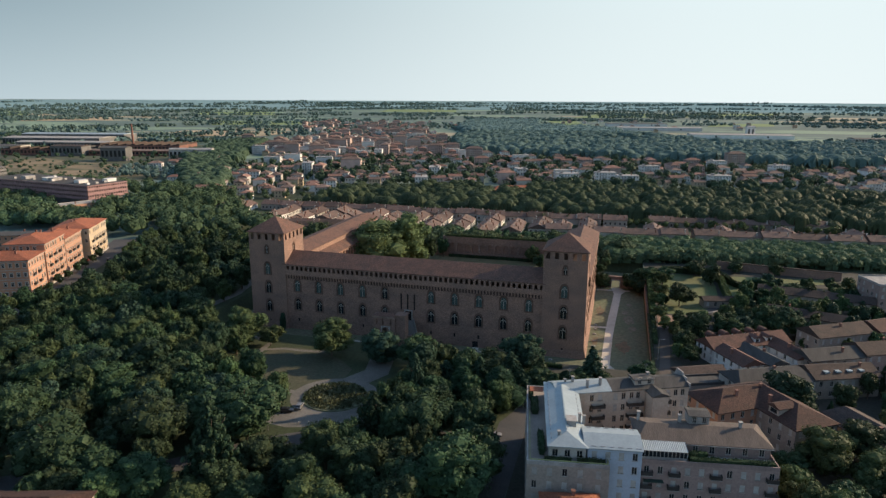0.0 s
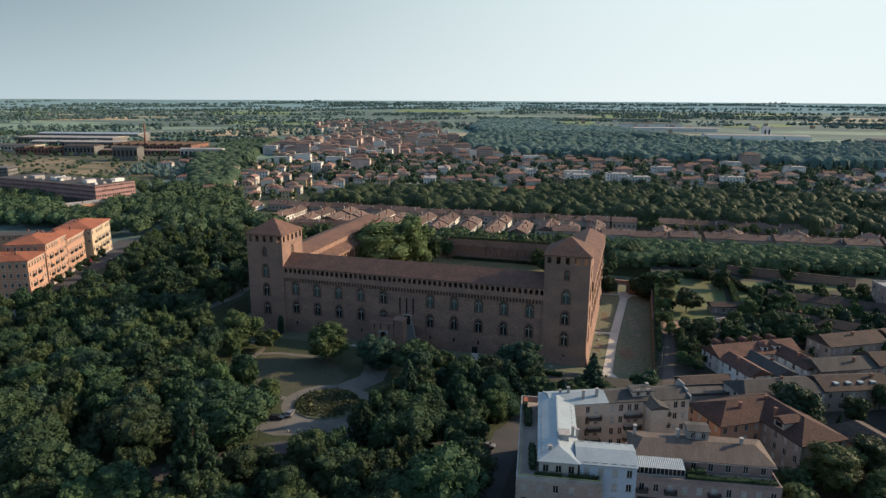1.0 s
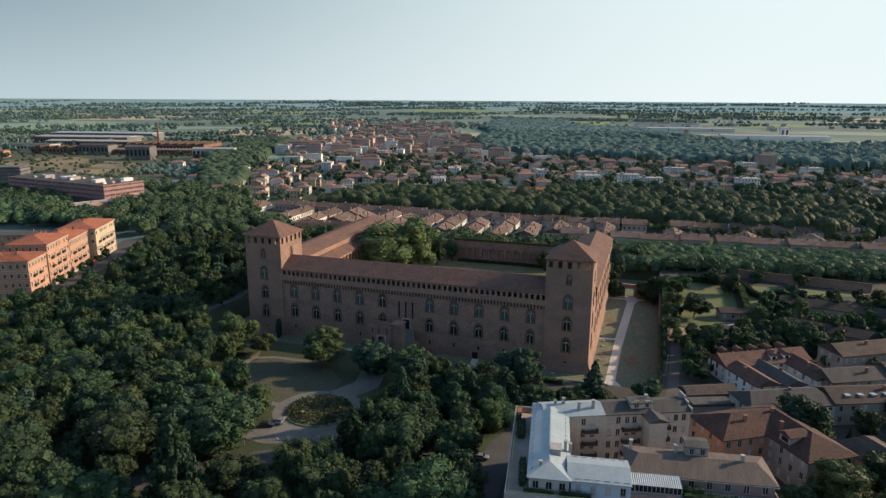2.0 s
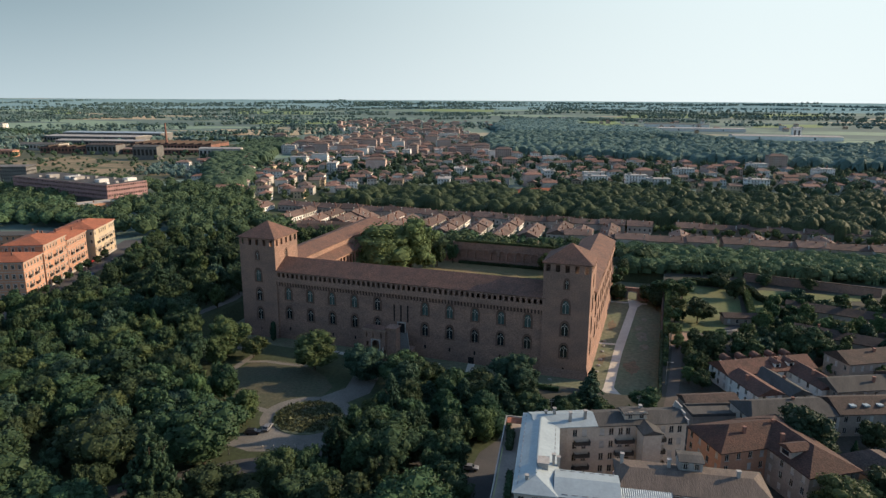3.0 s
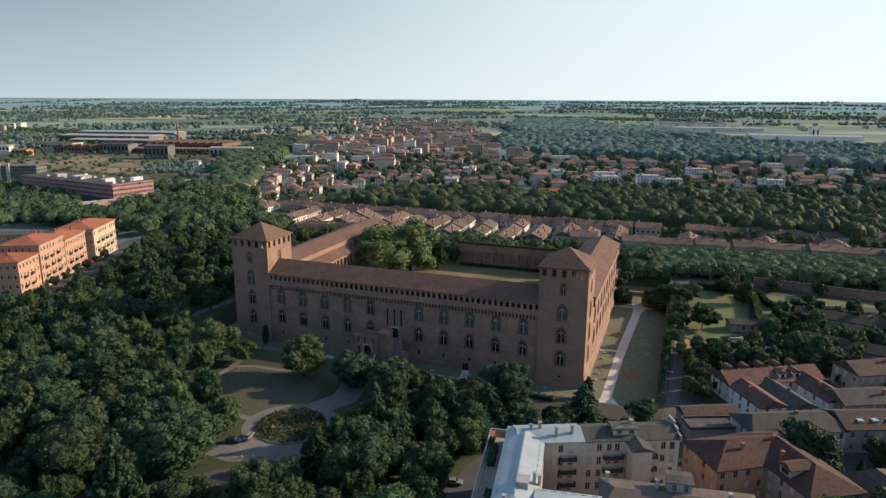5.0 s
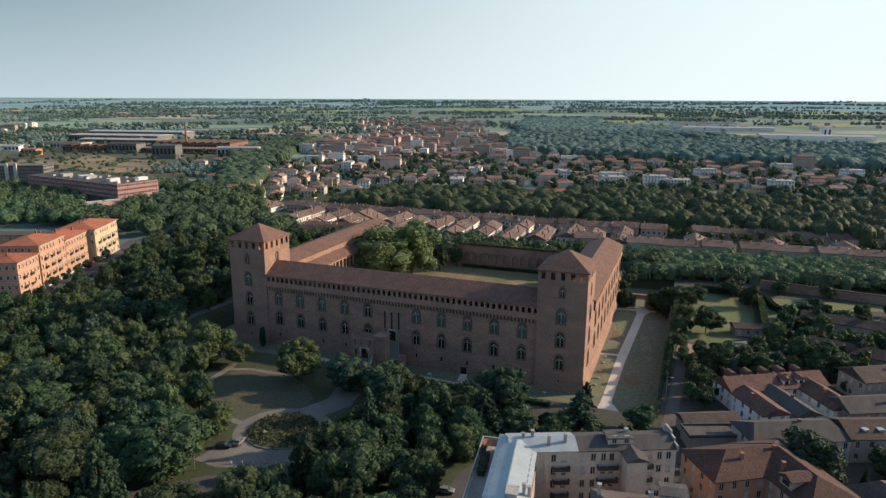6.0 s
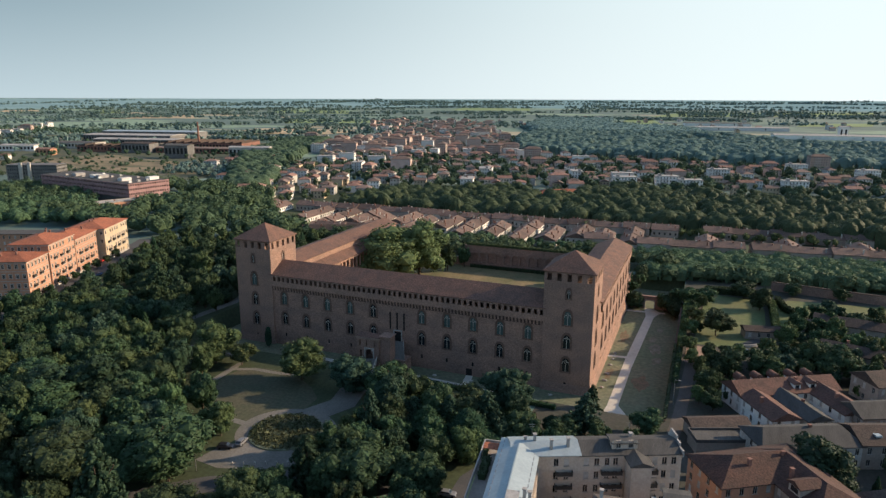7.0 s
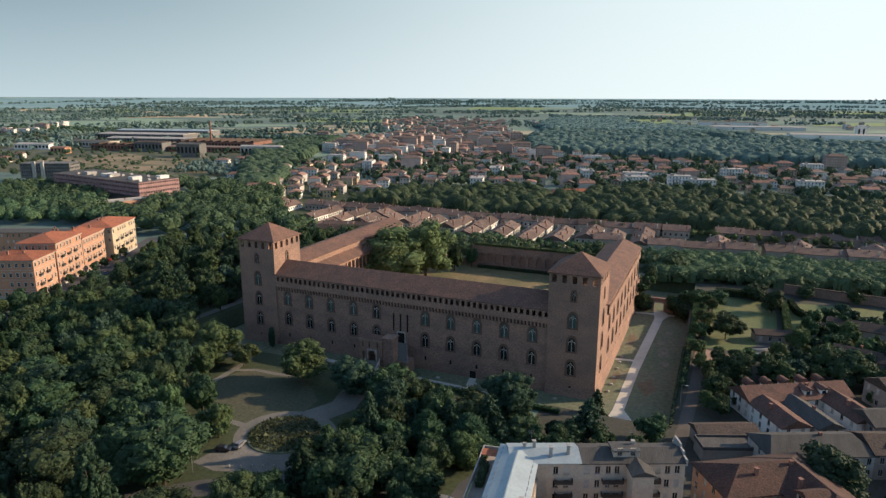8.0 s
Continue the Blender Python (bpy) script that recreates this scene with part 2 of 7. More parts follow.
def roof_bm(x0, x1, y0, y1, z, rise, kind="gable", over=0.5, thick=0.25):
    """A tiled roof over a rectangle; the ridge runs along its longer side. kind: gable, hip, pyramid, shed."""
    bm = bmesh.new()
    x0, x1, y0, y1 = x0 - over, x1 + over, y0 - over, y1 + over
    turn = (y1 - y0) > (x1 - x0)
    w = min(x1 - x0, y1 - y0) / 2
    ins = {"gable": 0.0, "hip": w, "pyramid": max(x1 - x0, y1 - y0) / 2, "half": w * 0.5}[kind]
    if turn:
        ra, rb = ((x0 + x1) / 2, y0 + ins), ((x0 + x1) / 2, y1 - ins)
    else:
        ra, rb = (x0 + ins, (y0 + y1) / 2), (x1 - ins, (y0 + y1) / 2)
    c = [(x0, y0), (x1, y0), (x1, y1), (x0, y1)]
    lo = [bm.verts.new((*p, z)) for p in c]
    up = [bm.verts.new((*p, z + thick)) for p in c]
    A, B = bm.verts.new((*ra, z + thick + rise)), bm.verts.new((*rb, z + thick + rise))
    if turn:
        fs = [(up[0], up[1], A), (up[1], up[2], B, A), (up[2], up[3], B), (up[3], up[0], A, B)]
    else:
        fs = [(up[0], up[1], B, A), (up[1], up[2], B), (up[2], up[3], A, B), (up[3], up[0], A)]
    for f in fs:
        bm.faces.new(f)
    for i in range(4):
        bm.faces.new((lo[i], lo[(i + 1) % 4], up[(i + 1) % 4], up[i]))
    bm.faces.new(lo[::-1])
    if kind == "pyramid":
        bmesh.ops.remove_doubles(bm, verts=[A, B], dist=0.05)
    return bm


def wall_face(bm, origin, u, length, z0, z1, holes, depth=0.4):
    """An upright wall sheet from origin along u with rectangular holes (a0, a1, b0, b1) and their reveals; outside is to the right of u."""
    length, z0, z1 = round(length, 3), round(z0, 3), round(z1, 3)
    holes = [tuple(round(v, 3) for v in h) for h in holes]
    us = sorted({0.0, length, *[h[0] for h in holes], *[h[1] for h in holes]})
    zs = sorted({z0, z1, *[h[2] for h in holes], *[h[3] for h in holes]})
    o, u = Vector(origin), Vector(u).normalized()
    inward = Vector((0, 0, 1)).cross(u)
    cache = {}

    def V(a, z, d=0.0):
        k = (round(a, 4), round(z, 4), d)
        if k not in cache:
            q = o + u * a + inward * d
            cache[k] = bm.verts.new((q.x, q.y, z))
        return cache[k]
    for a0, a1 in zip(us, us[1:]):
        for b0, b1 in zip(zs, zs[1:]):
            am, bm_ = (a0 + a1) / 2, (b0 + b1) / 2
            if any(h[0] < am < h[1] and h[2] < bm_ < h[3] for h in holes):
                continue
            bm.faces.new((V(a0, b0), V(a1, b0), V(a1, b1), V(a0, b1)))
    for a0, a1, b0, b1 in holes:
        for (p, q) in (((a0, b0), (a1, b0)), ((a1, b0), (a1, b1)), ((a1, b1), (a0, b1)), ((a0, b1), (a0, b0))):
            bm.faces.new((V(*q), V(*p), V(*p, depth), V(*q, depth)))


def window_mesh(name, w, h, style="plain"):
    """Meshes of a window that looks towards -y, its outer sill middle at the origin: list of (part name, mesh, material)."""
    out = []

    def add(n, bm, mat):
        me = bpy.data.meshes.new(n)
        bm.normal_update()
        bm.to_mesh(me)
        bm.free()
        me.materials.append(mat)
        out.append((n, me))
    if style == "plain":
        add("pane", boxes((-w / 2, w / 2, 0.14, 0.18, 0, h)), GLASS)
        add("window_frame", boxes((-w / 2, -w / 2 + 0.08, 0.06, 0.14, 0, h), (w / 2 - 0.08, w / 2, 0.06, 0.14, 0, h), (-0.04, 0.04, 0.06, 0.14, 0, h), (-w / 2 + 0.08, w / 2 - 0.08, 0.06, 0.14, h - 0.08, h)), CREAM)
        add("window_sill", boxes((-w / 2 - 0.12, w / 2 + 0.12, -0.12, 0.06, -0.12, 0)), STONE)
    if style == "palazzo":      # pale surround with a hood over a dark casement
        add("pane", boxes((-w / 2, w / 2, 0.15, 0.19, 0, h)), GLASS)
        add("surround", boxes((-w / 2 - 0.28, -w / 2, -0.10, 0.02, -0.1, h), (w / 2, w / 2 + 0.28, -0.10, 0.02, -0.1, h), (-w / 2 - 0.28, w / 2 + 0.28, -0.10, 0.02, h, h + 0.25), (-w / 2 - 0.45, w / 2 + 0.45, -0.30, 0.02, h + 0.25, h + 0.4)), STONE)
        add("casement", boxes((-0.05, 0.05, 0.10, 0.15, 0, h), (-w / 2, w / 2, 0.10, 0.15, h * 0.62, h * 0.62 + 0.08)), CREAM)
        add("window_sill", boxes((-w / 2 - 0.35, w / 2 + 0.35, -0.24, 0.06, -0.2, -0.04)), STONE)
    if style == "shut":
        add("roller_shutter", boxes((-w / 2, w / 2, 0.07, 0.11, 0, h)), SHUTTER_PALE)
        add("window_sill", boxes((-w / 2 - 0.12, w / 2 + 0.12, -0.12, 0.06, -0.12, 0)), STONE)
    return out


def place_windows(parent, kit, spots):
    """A window at each spot: (x, y, z, degrees); a list of kits is drawn from at random."""
    kits = kit if isinstance(kit[0], list) else [kit]
    for x, y, z, a in spots:
        kit = RNG.choice(kits)
        w = new("window", kit[0][1])
        w.parent = parent
        w.matrix_basis = pose(x, y, z, 0, 0, a)
        for n, me in kit[1:]:
            s = new(n, me)
            s.parent = w


SHUTTER_PALE = material("pale_roller_shutter", (0.42, 0.40, 0.37), 0.7, 0.1, 0.5, 8.0, per_object=0.15)
PLAIN = window_mesh("plain", 1.1, 1.7)
SHUT = window_mesh("shut", 1.1, 1.7, "shut")
MIXED = [PLAIN, SHUT]
PALAZZO = window_mesh("palazzo", 1.1, 1.7, "palazzo")
SMALL = window_mesh("small", 0.9, 1.3)
WIDE = window_mesh("wide", 1.8, 1.6)


def house(name, label, x, y, w, d, h, rot=0, wall=BEIGE, roof=BROWN_TILE, rise=None, kind="gable", storeys=2, windows="front sides", z=G, chimneys=1, category="house", group="", over=0.5, kit=None, step=3.2, base=0.0, floor_h=None):
    """A house centred at x, y, its footprint w by d, eaves h above its ground, turned by rot degrees."""
    e = thing(name, label, category, pose(x, y, z, 0, 0, rot), group)
    x0, x1, y0, y1 = -w / 2, w / 2, -d / 2, d / 2
    rise = min(w, d) * 0.22 if rise is None else rise
    kit = kit or MIXED
    fh = floor_h or (h - base) / storeys
    ww, wh = 1.1, 1.7
    bm = bmesh.new()
    spots = []
    sides = (("front", (x0, y0), (1, 0), w, 0), ("sides", (x1, y0), (0, 1), d, 90), ("back", (x1, y1), (-1, 0), w, 180), ("sides", (x0, y1), (0, -1), d, -90))
    for tag, o, u, length, a in sides:
        if tag in windows and length > 3:
            n = max(1, int(length / step))
            for i in range(n):
                t = length * (i + 0.5) / n
                for s in range(storeys):
                    if RNG.random() < 0.06:
                        continue
                    spots.append((o[0] + u[0] * t, o[1] + u[1] * t, base + s * fh + fh * 0.3, a))
    holes = {0: [], 90: [], 180: [], -90: []}
    for sx, sy, sz, a in spots:
        t = {0: sx - x0, 90: sy - y0, 180: x1 - sx, -90: y1 - sy}[a]
        holes[a].append((t - ww / 2, t + ww / 2, sz, sz + wh))
    for tag, o, u, length, a in sides:
        wall_face(bm, (o[0], o[1], 0), (u[0], u[1], 0), length, -0.5, h, holes[a], 0.2)
    bm.faces.new([bm.verts.new(p) for p in ((x0, y0, h - 0.05), (x1, y0, h - 0.05), (x1, y1, h - 0.05), (x0, y1, h - 0.05))])
    turn = d > w
    if kind == "gable":
        for s in (0, 1):
            if turn:
                yy = y0 if s == 0 else y1
                tri = [(x0, yy, h - 0.05), (x1, yy, h - 0.05), (0, yy, h + rise * 0.97)]
            else:
                xx = x0 if s == 0 else x1
                tri = [(xx, y0, h - 0.05), (xx, y1, h - 0.05), (xx, 0, h + rise * 0.97)]
            bm.faces.new([bm.verts.new(p) for p in tri])
    part("wall", bm, wall, e)
    if kind == "flat":
        part("roof", boxes((x0 - 0.1, x1 + 0.1, y0 - 0.1, y1 + 0.1, h, h + 0.3), (x0 - 0.1, x1 + 0.1, y0 - 0.1, y0 + 0.2, h + 0.3, h + 0.9), (x0 - 0.1, x1 + 0.1, y1 - 0.2, y1 + 0.1, h + 0.3, h + 0.9), (x0 - 0.1, x0 + 0.2, y0 + 0.2, y1 - 0.2, h + 0.3, h + 0.9), (x1 - 0.2, x1 + 0.1, y0 + 0.2, y1 - 0.2, h + 0.3, h + 0.9)), roof, e)
    else:
        part("roof", roof_bm(x0, x1, y0, y1, h, rise, kind, over), roof, e)
    place_windows(e, kit, spots)
    for i in range(chimneys):
        a, b = RNG.uniform(-0.3, 0.3) * w, RNG.uniform(-0.25, 0.25) * d
        top = h + (0.6 if kind == "flat" else rise * 0.8) + 1.2
        part("chimney", boxes((a - 0.35, a + 0.35, b - 0.35, b + 0.35, h - 0.3, top), (a - 0.45, a + 0.45, b - 0.45, b + 0.45, top, top + 0.15)), RED_BRICK, e)
    return e


# ---- trees ----


def crown_mesh(name, seed, leaves, size, clumps, shape="round", core=1):
    """A crown about 1 wide and 1 tall, its foot at 0: clumps of leaf quads round darker cores."""
    r = np.random.RandomState(seed)
    cs, rs = [], []
    for i in range(clumps):
        while True:
            p = r.uniform(-1, 1, 3)
            if np.linalg.norm(p) < 1:
                break
        if shape == "cone":
            t = (i + 0.5) / clumps
            rad = 0.48 * (1 - t) ** 0.85 + 0.03
            ang = i * 2.4 + r.uniform(-.3, .3)
            q = rad * (0.35 + 0.5 * r.rand())
            cs.append((q * math.cos(ang), q * math.sin(ang), 0.05 + 0.9 * t))
            rs.append((0.10 + 0.16 * (1 - t)) * r.uniform(0.8, 1.15))
        elif shape == "cedar":
            t = (i + 0.5) / clumps
            reach = (0.46 * (1 - t) ** 0.8 + 0.04) * r.uniform(0.6, 1.1)
            ang = i * 2.4 + r.uniform(-.4, .4)
            for j in range(3):
                q = reach * (j + 0.9) / 3
                cs.append((q * math.cos(ang), q * math.sin(ang), 0.10 + 0.86 * t - 0.10 * (j / 2) ** 2 * (1 - t)))
                rs.append(0.080 * (1 - 0.5 * t) * (1 - 0.16 * j) * r.uniform(0.8, 1.2))
            cs.append((0, 0, 0.08 + 0.88 * t))
            rs.append(0.075 * (1 - 0.6 * t))
        elif shape == "column":
            t = (i + 0.5) / clumps
            ang = i * 2.4
            cs.append((0.14 * math.cos(ang), 0.14 * math.sin(ang), 0.1 + 0.8 * t))
            rs.append(0.22 * (1 - 0.5 * abs(2 * t - 0.8)) * r.uniform(0.85, 1.1))
        else:
            flat = 0.78 if shape == "broad" else 1.0
            if i % 10 == 0:      # a lobe, then nine clumps over its outer side
                p = p / np.linalg.norm(p) * r.uniform(0.16, 0.34) if i else p * 0
                lobe, reach = np.array((p[0], p[1], 0.5 + p[2] * 0.95 * flat)), r.uniform(0.17, 0.25) if i else 0.36
                cs.append(tuple(lobe))
                rs.append(reach * 0.9)
            else:
                d = r.normal(size=3) + (lobe - (0, 0, 0.42)) * 3.0
                d /= np.linalg.norm(d)
                cs.append(tuple(lobe + d * reach * r.uniform(0.7, 1.0) * (1, 1, flat)))
                rs.append(reach * r.uniform(0.30, 0.52))
    cs, rs = np.array(cs), np.array(rs)
    cs[:, 2] = np.maximum(cs[:, 2], rs * 0.8)
    w = rs ** 2
    k = r.choice(len(cs), leaves, p=w / w.sum())
    n = r.normal(size=(leaves, 3))
    n[:, 2] = n[:, 2] * 0.8 + 0.25
    n /= np.linalg.norm(n, axis=1, keepdims=True)
    pos = cs[k] + n * rs[k][:, None] * r.uniform(0.75, 1.12, (leaves, 1))
    # leave out leaves deep inside other clumps
    d = np.linalg.norm(pos[:, None, :] - cs[None], axis=2) / rs[None]
    keep = d.min(1) > 0.62
    pos, n = pos[keep], n[keep]
    m = len(pos)
    nn = n + r.normal(size=(m, 3)) * 0.45
    nn /= np.linalg.norm(nn, axis=1, keepdims=True)
    a = np.cross(nn, r.normal(size=(m, 3)))
    a /= np.linalg.norm(a, axis=1, keepdims=True)
    b = np.cross(nn, a)
    s = size * r.uniform(0.6, 1.3, (m, 1))
    tris = np.stack((pos - a * s - b * s * 0.6, pos + a * s - b * s * 0.4, pos + b * s), 1).reshape(-1, 3)
    verts = [tuple(v) for v in tris]
    faces = [(3 * i, 3 * i + 1, 3 * i + 2) for i in range(m)]
    # cores
    bm = bmesh.new()
    for c, rad in zip(cs, rs):
        bmesh.ops.create_icosphere(bm, subdivisions=core, radius=rad * 0.80, matrix=Matrix.Translation(c))
    for v in bm.verts:
        v.co += noise.noise_vector(v.co * 9 + Vector((seed, 0, 0))) * 0.035
    base = len(verts)
    bm.verts.index_update()
    verts += [tuple(v.co) for v in bm.verts]
    faces += [tuple(base + v.index for v in f.verts) for f in bm.faces]
    bm.free()
    me = bpy.data.meshes.new(name)
    me.from_pydata(verts, [], faces)
    return me


def trunk_mesh(name, seed, limbs=5):
    """A tapered trunk 1 high with limbs."""
    r = random.Random(seed)
    bm = bmesh.new()
    cyl(bm, 0, 0, 0, 1.0, 0.045, 0.018, 8)
    for i in range(limbs):
        a, z0 = 2 * math.pi * i / limbs + r.uniform(-.4, .4), r.uniform(0.4, 0.7)
        b2 = bmesh.new()
        cyl(b2, 0, 0, 0, r.uniform(0.3, 0.45), 0.016, 0.006, 5)
        b2.transform(Matrix.Translation((0, 0, z0)) @ Matrix.Rotation(a, 4, "Z") @ Matrix.Rotation(radians(r.uniform(35, 60)), 4, "Y"))
        tmp = bpy.data.meshes.new("limb")
        b2.to_mesh(tmp)
        b2.free()
        bm.from_mesh(tmp)
        bpy.data.meshes.remove(tmp)
    me = bpy.data.meshes.new(name)
    bm.to_mesh(me)
    bm.free()
    me.materials.append(BARK)
    return me


TRUNKS = [trunk_mesh("trunk", i) for i in range(2)]
CROWNS = {}


def crowns(kind, detail):
    """Crown meshes by kind and detail, each with its leaf material."""
    key = (kind, detail)
    if key not in CROWNS:
        shape = {"round": "round", "light": "round", "broad": "broad", "cone": "cone", "cedar": "cedar", "column": "column", "blue": "round", "plane": "round"}[kind]
        mat = {"round": LEAF[0], "light": LEAF[1], "broad": LEAF[0], "cone": LEAF[2], "cedar": LEAF[3], "column": LEAF[2], "blue": LEAF[3], "plane": PLANE_LEAF}[kind]
        leaves, size, clumps = {"near": (7200, 0.0190, 90), "mid": (1900, 0.038, 40), "far": (600, 0.07, 12)}[detail]
        CROWNS[key] = []
        for i in range(3 if detail != "far" else 2):
            me = crown_mesh("crown", hash_of(kind) + 31 * i, leaves, size, clumps, shape, 1)
            me.materials.append(mat)
            CROWNS[key].append(me)
    return CROWNS[key]


def hash_of(s):
    return sum(ord(c) * (i + 3) for i, c in enumerate(s)) % 1000


TREE_LABEL = {"round": "leafy dark green deciduous tree in the park", "light": "leafy light green deciduous tree catching the sun", "broad": "broad spreading dark green tree with dense crown",
              "cone": "tall dark green conifer with drooping branches", "cedar": "blue-green cedar with layered ragged branches", "column": "slender dark green cypress tree", "blue": "dull grey-green tree with soft crown", "plane": "huge light green plane tree in the castle courtyard"}


def tree(x, y, h, wide, kind="round", detail="mid", z=G, group="park trees", foot=None):
    e = thing("tree", TREE_LABEL[kind], "tree", pose(x, y, z, 0, 0, RNG.uniform(0, 360)), group)
    low = {"cone": 0.05, "cedar": 0.08, "column": 0.04}.get(kind, 0.02) * h
    low = low if foot is None else foot * h
    t = new("trunk", RNG.choice(TRUNKS))
    t.parent = e
    t.matrix_basis = Matrix.Diagonal((h * 0.55, h * 0.55, h * 0.8, 1))
    c = new("crown", RNG.choice(crowns(kind, detail)))
    c.parent = e
    c.matrix_basis = Matrix.Translation((0, 0, low)) @ Matrix.Diagonal((wide, wide * RNG.uniform(0.9, 1.1), (h - low) * RNG.uniform(0.97, 1.03), 1))
    return e

# ---- ground ----
MX0, MX1, MY0, MY1 = -17.0, 167.0, -21.0, 142.0      # the moat's upper edge


def far_lift(x, y):
    """The plain stays level near the town and swells gently towards the horizon."""
    r = math.hypot(x - 150, y + 200)
    t = min(1.0, max(0.0, r - 2600) / 2300)
    return G + 66 * t * t * (1.2 - 0.2 * t)


def ground_sheet():
    bm = bmesh.new()
    xs = [*range(-5000, -2000, 200), -2000, -1400, -800, -400, -150, MX0, MX1, 350, 800, 1400, 2000, *range(2200, 5001, 200)]
    ys = [-4800, -3800, -2800, -1500, -600, -200, MY0, MY1, 350, 800, 1400, 2000, *range(2200, 5001, 200)]
    v = {}
    for i, x in enumerate(xs):
        for j, y in enumerate(ys):
            v[i, j] = bm.verts.new((x, y, far_lift(x, y)))
    for i in range(len(xs) - 1):
        for j in range(len(ys) - 1):
            if xs[i] == MX0 and ys[j] == MY0:
                continue
            bm.faces.new((v[i, j], v[i + 1, j], v[i + 1, j + 1], v[i, j + 1]))
    return bm


def hazed_field_material():
    """Farmland: long fields of differing crops, each cell one tone with haze mixed in."""
    m = material("farmland", (0.07, 0.10, 0.04), 0.95, 0.15, 0.004, 0.03, 0)
    n, l = m.node_tree.nodes, m.node_tree.links
    b = n["Principled BSDF"]
    geo = n.new("ShaderNodeNewGeometry")
    mp = n.new("ShaderNodeMapping")
    mp.inputs["Scale"].default_value = (0.0018, 0.0060, 0)
    mp.inputs["Rotation"].default_value = (0, 0, 0.25)
    vo = n.new("ShaderNodeTexVoronoi")
    vo.distance = "CHEBYCHEV"
    vo.inputs["Scale"].default_value, vo.inputs["Randomness"].default_value = 1.0, 0.8
    l.new(geo.outputs["Position"], mp.inputs["Vector"])
    l.new(mp.outputs[0], vo.inputs["Vector"])
    sep = n.new("ShaderNodeSeparateColor")
    l.new(vo.outputs["Color"], sep.inputs[0])
    ramp = n.new("ShaderNodeValToRGB")
    e = ramp.color_ramp
    e.interpolation = "CONSTANT"
    # crop tones paled and blued: distance haze is painted into them
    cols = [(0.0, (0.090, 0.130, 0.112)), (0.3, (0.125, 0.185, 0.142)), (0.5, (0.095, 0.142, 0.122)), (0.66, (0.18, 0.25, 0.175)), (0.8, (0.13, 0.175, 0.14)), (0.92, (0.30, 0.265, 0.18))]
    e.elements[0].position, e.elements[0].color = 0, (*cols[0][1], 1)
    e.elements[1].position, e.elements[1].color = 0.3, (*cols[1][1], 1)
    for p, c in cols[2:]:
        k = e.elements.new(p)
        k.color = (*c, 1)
    l.new(sep.outputs[0], ramp.inputs[0])
    hsv = next(k for k in n if k.bl_idname == "ShaderNodeHueSaturation")
    l.new(ramp.outputs[0], hsv.inputs["Color"])
    return m


FARMLAND = hazed_field_material()
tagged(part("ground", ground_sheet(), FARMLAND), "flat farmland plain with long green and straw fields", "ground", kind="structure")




def haze_band():
    """The last of the plain under the horizon; its haze is painted on."""
    bm = bmesh.new()
    rings = []
    for r in (3900, 4100, 4300, 4500, 4700, 4960):
        ring = []
        for k in range(41):
            a = radians(60 + 2.7 * k - 12)
            x, y = 150 + r * math.cos(a), -200 + r * math.sin(a)
            ring.append(bm.verts.new((x, y, far_lift(x, y) + (0.2 if r == 3900 else 2))))
        rings.append(ring)
    for a, b in zip(rings, rings[1:]):
        for k in range(40):
            bm.faces.new((a[k], b[k], b[k + 1], a[k + 1]))
    return bm


# haze is put into this pale base colour and a weak emission
HAZE = material("far_plain_haze", (0.17, 0.245, 0.24), 1.0, 0.2, 0.002, 0.006, 0, (0.12, 0.18, 0.185), stretch=(0.6, 4, 1), spec=0.0)
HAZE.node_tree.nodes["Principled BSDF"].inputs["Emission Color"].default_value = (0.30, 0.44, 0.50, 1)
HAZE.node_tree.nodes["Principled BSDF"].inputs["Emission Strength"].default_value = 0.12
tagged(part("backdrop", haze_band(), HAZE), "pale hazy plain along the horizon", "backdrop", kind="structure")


def flat(name, label, pts, mat, z=G, thick=0.03, category="ground", kind="structure", z0=None):
    bm = bmesh.new()
    slab(bm, pts, z if z0 is None else z0, z + thick)
    return tagged(part(name, bm, mat), label, category, kind=kind)


def ribbon(pts, w):
    """Outline of a strip w wide along pts."""
    left, right = [], []
    for i, p in enumerate(pts):
        a, b = Vector(pts[max(i - 1, 0)]), Vector(pts[min(i + 1, len(pts) - 1)])
        d = (b - a).normalized()
        nrm = Vector((-d.y, d.x)) * (w / 2)
        left.append(tuple(Vector(p) + nrm))
        right.append(tuple(Vector(p) - nrm))
    return right + left[::-1]


LAWN = material("garden_lawn", (0.088, 0.118, 0.046), 0.95, 0.25, 0.05, 1.2, 0.2, (0.125, 0.124, 0.055))
LANE = material("worn_brown_lane", (0.105, 0.086, 0.074), 0.95, 0.2, 0.12, 2.0, 0.1, (0.07, 0.062, 0.055))
DIRT = material("reddish_gravel", (0.30, 0.20, 0.15), 0.95, 0.15, 0.1, 2.0, 0.1)
# park floor: one lawn sheet with the moat's edge as its border
PARK = [(-125, -150), (125, -150), (125, MY0), (MX0, MY0), (MX0, MY1), (-125, MY1)]
flat("park_lawn", "shaded worn grass of the castle park", PARK, GRASS, G, 0.04)
flat("town_ground", "dusty ground and yards between the houses", [(130, -240), (420, -240), (420, 150), (167.2, 150), (167.2, -21), (130, -21)], YARD, G, 0.03)
flat("orchard_ground", "rough grass behind the castle", [(-125, 143), (420, 152), (420, 420), (-260, 420)], GRASS, G, 0.03)

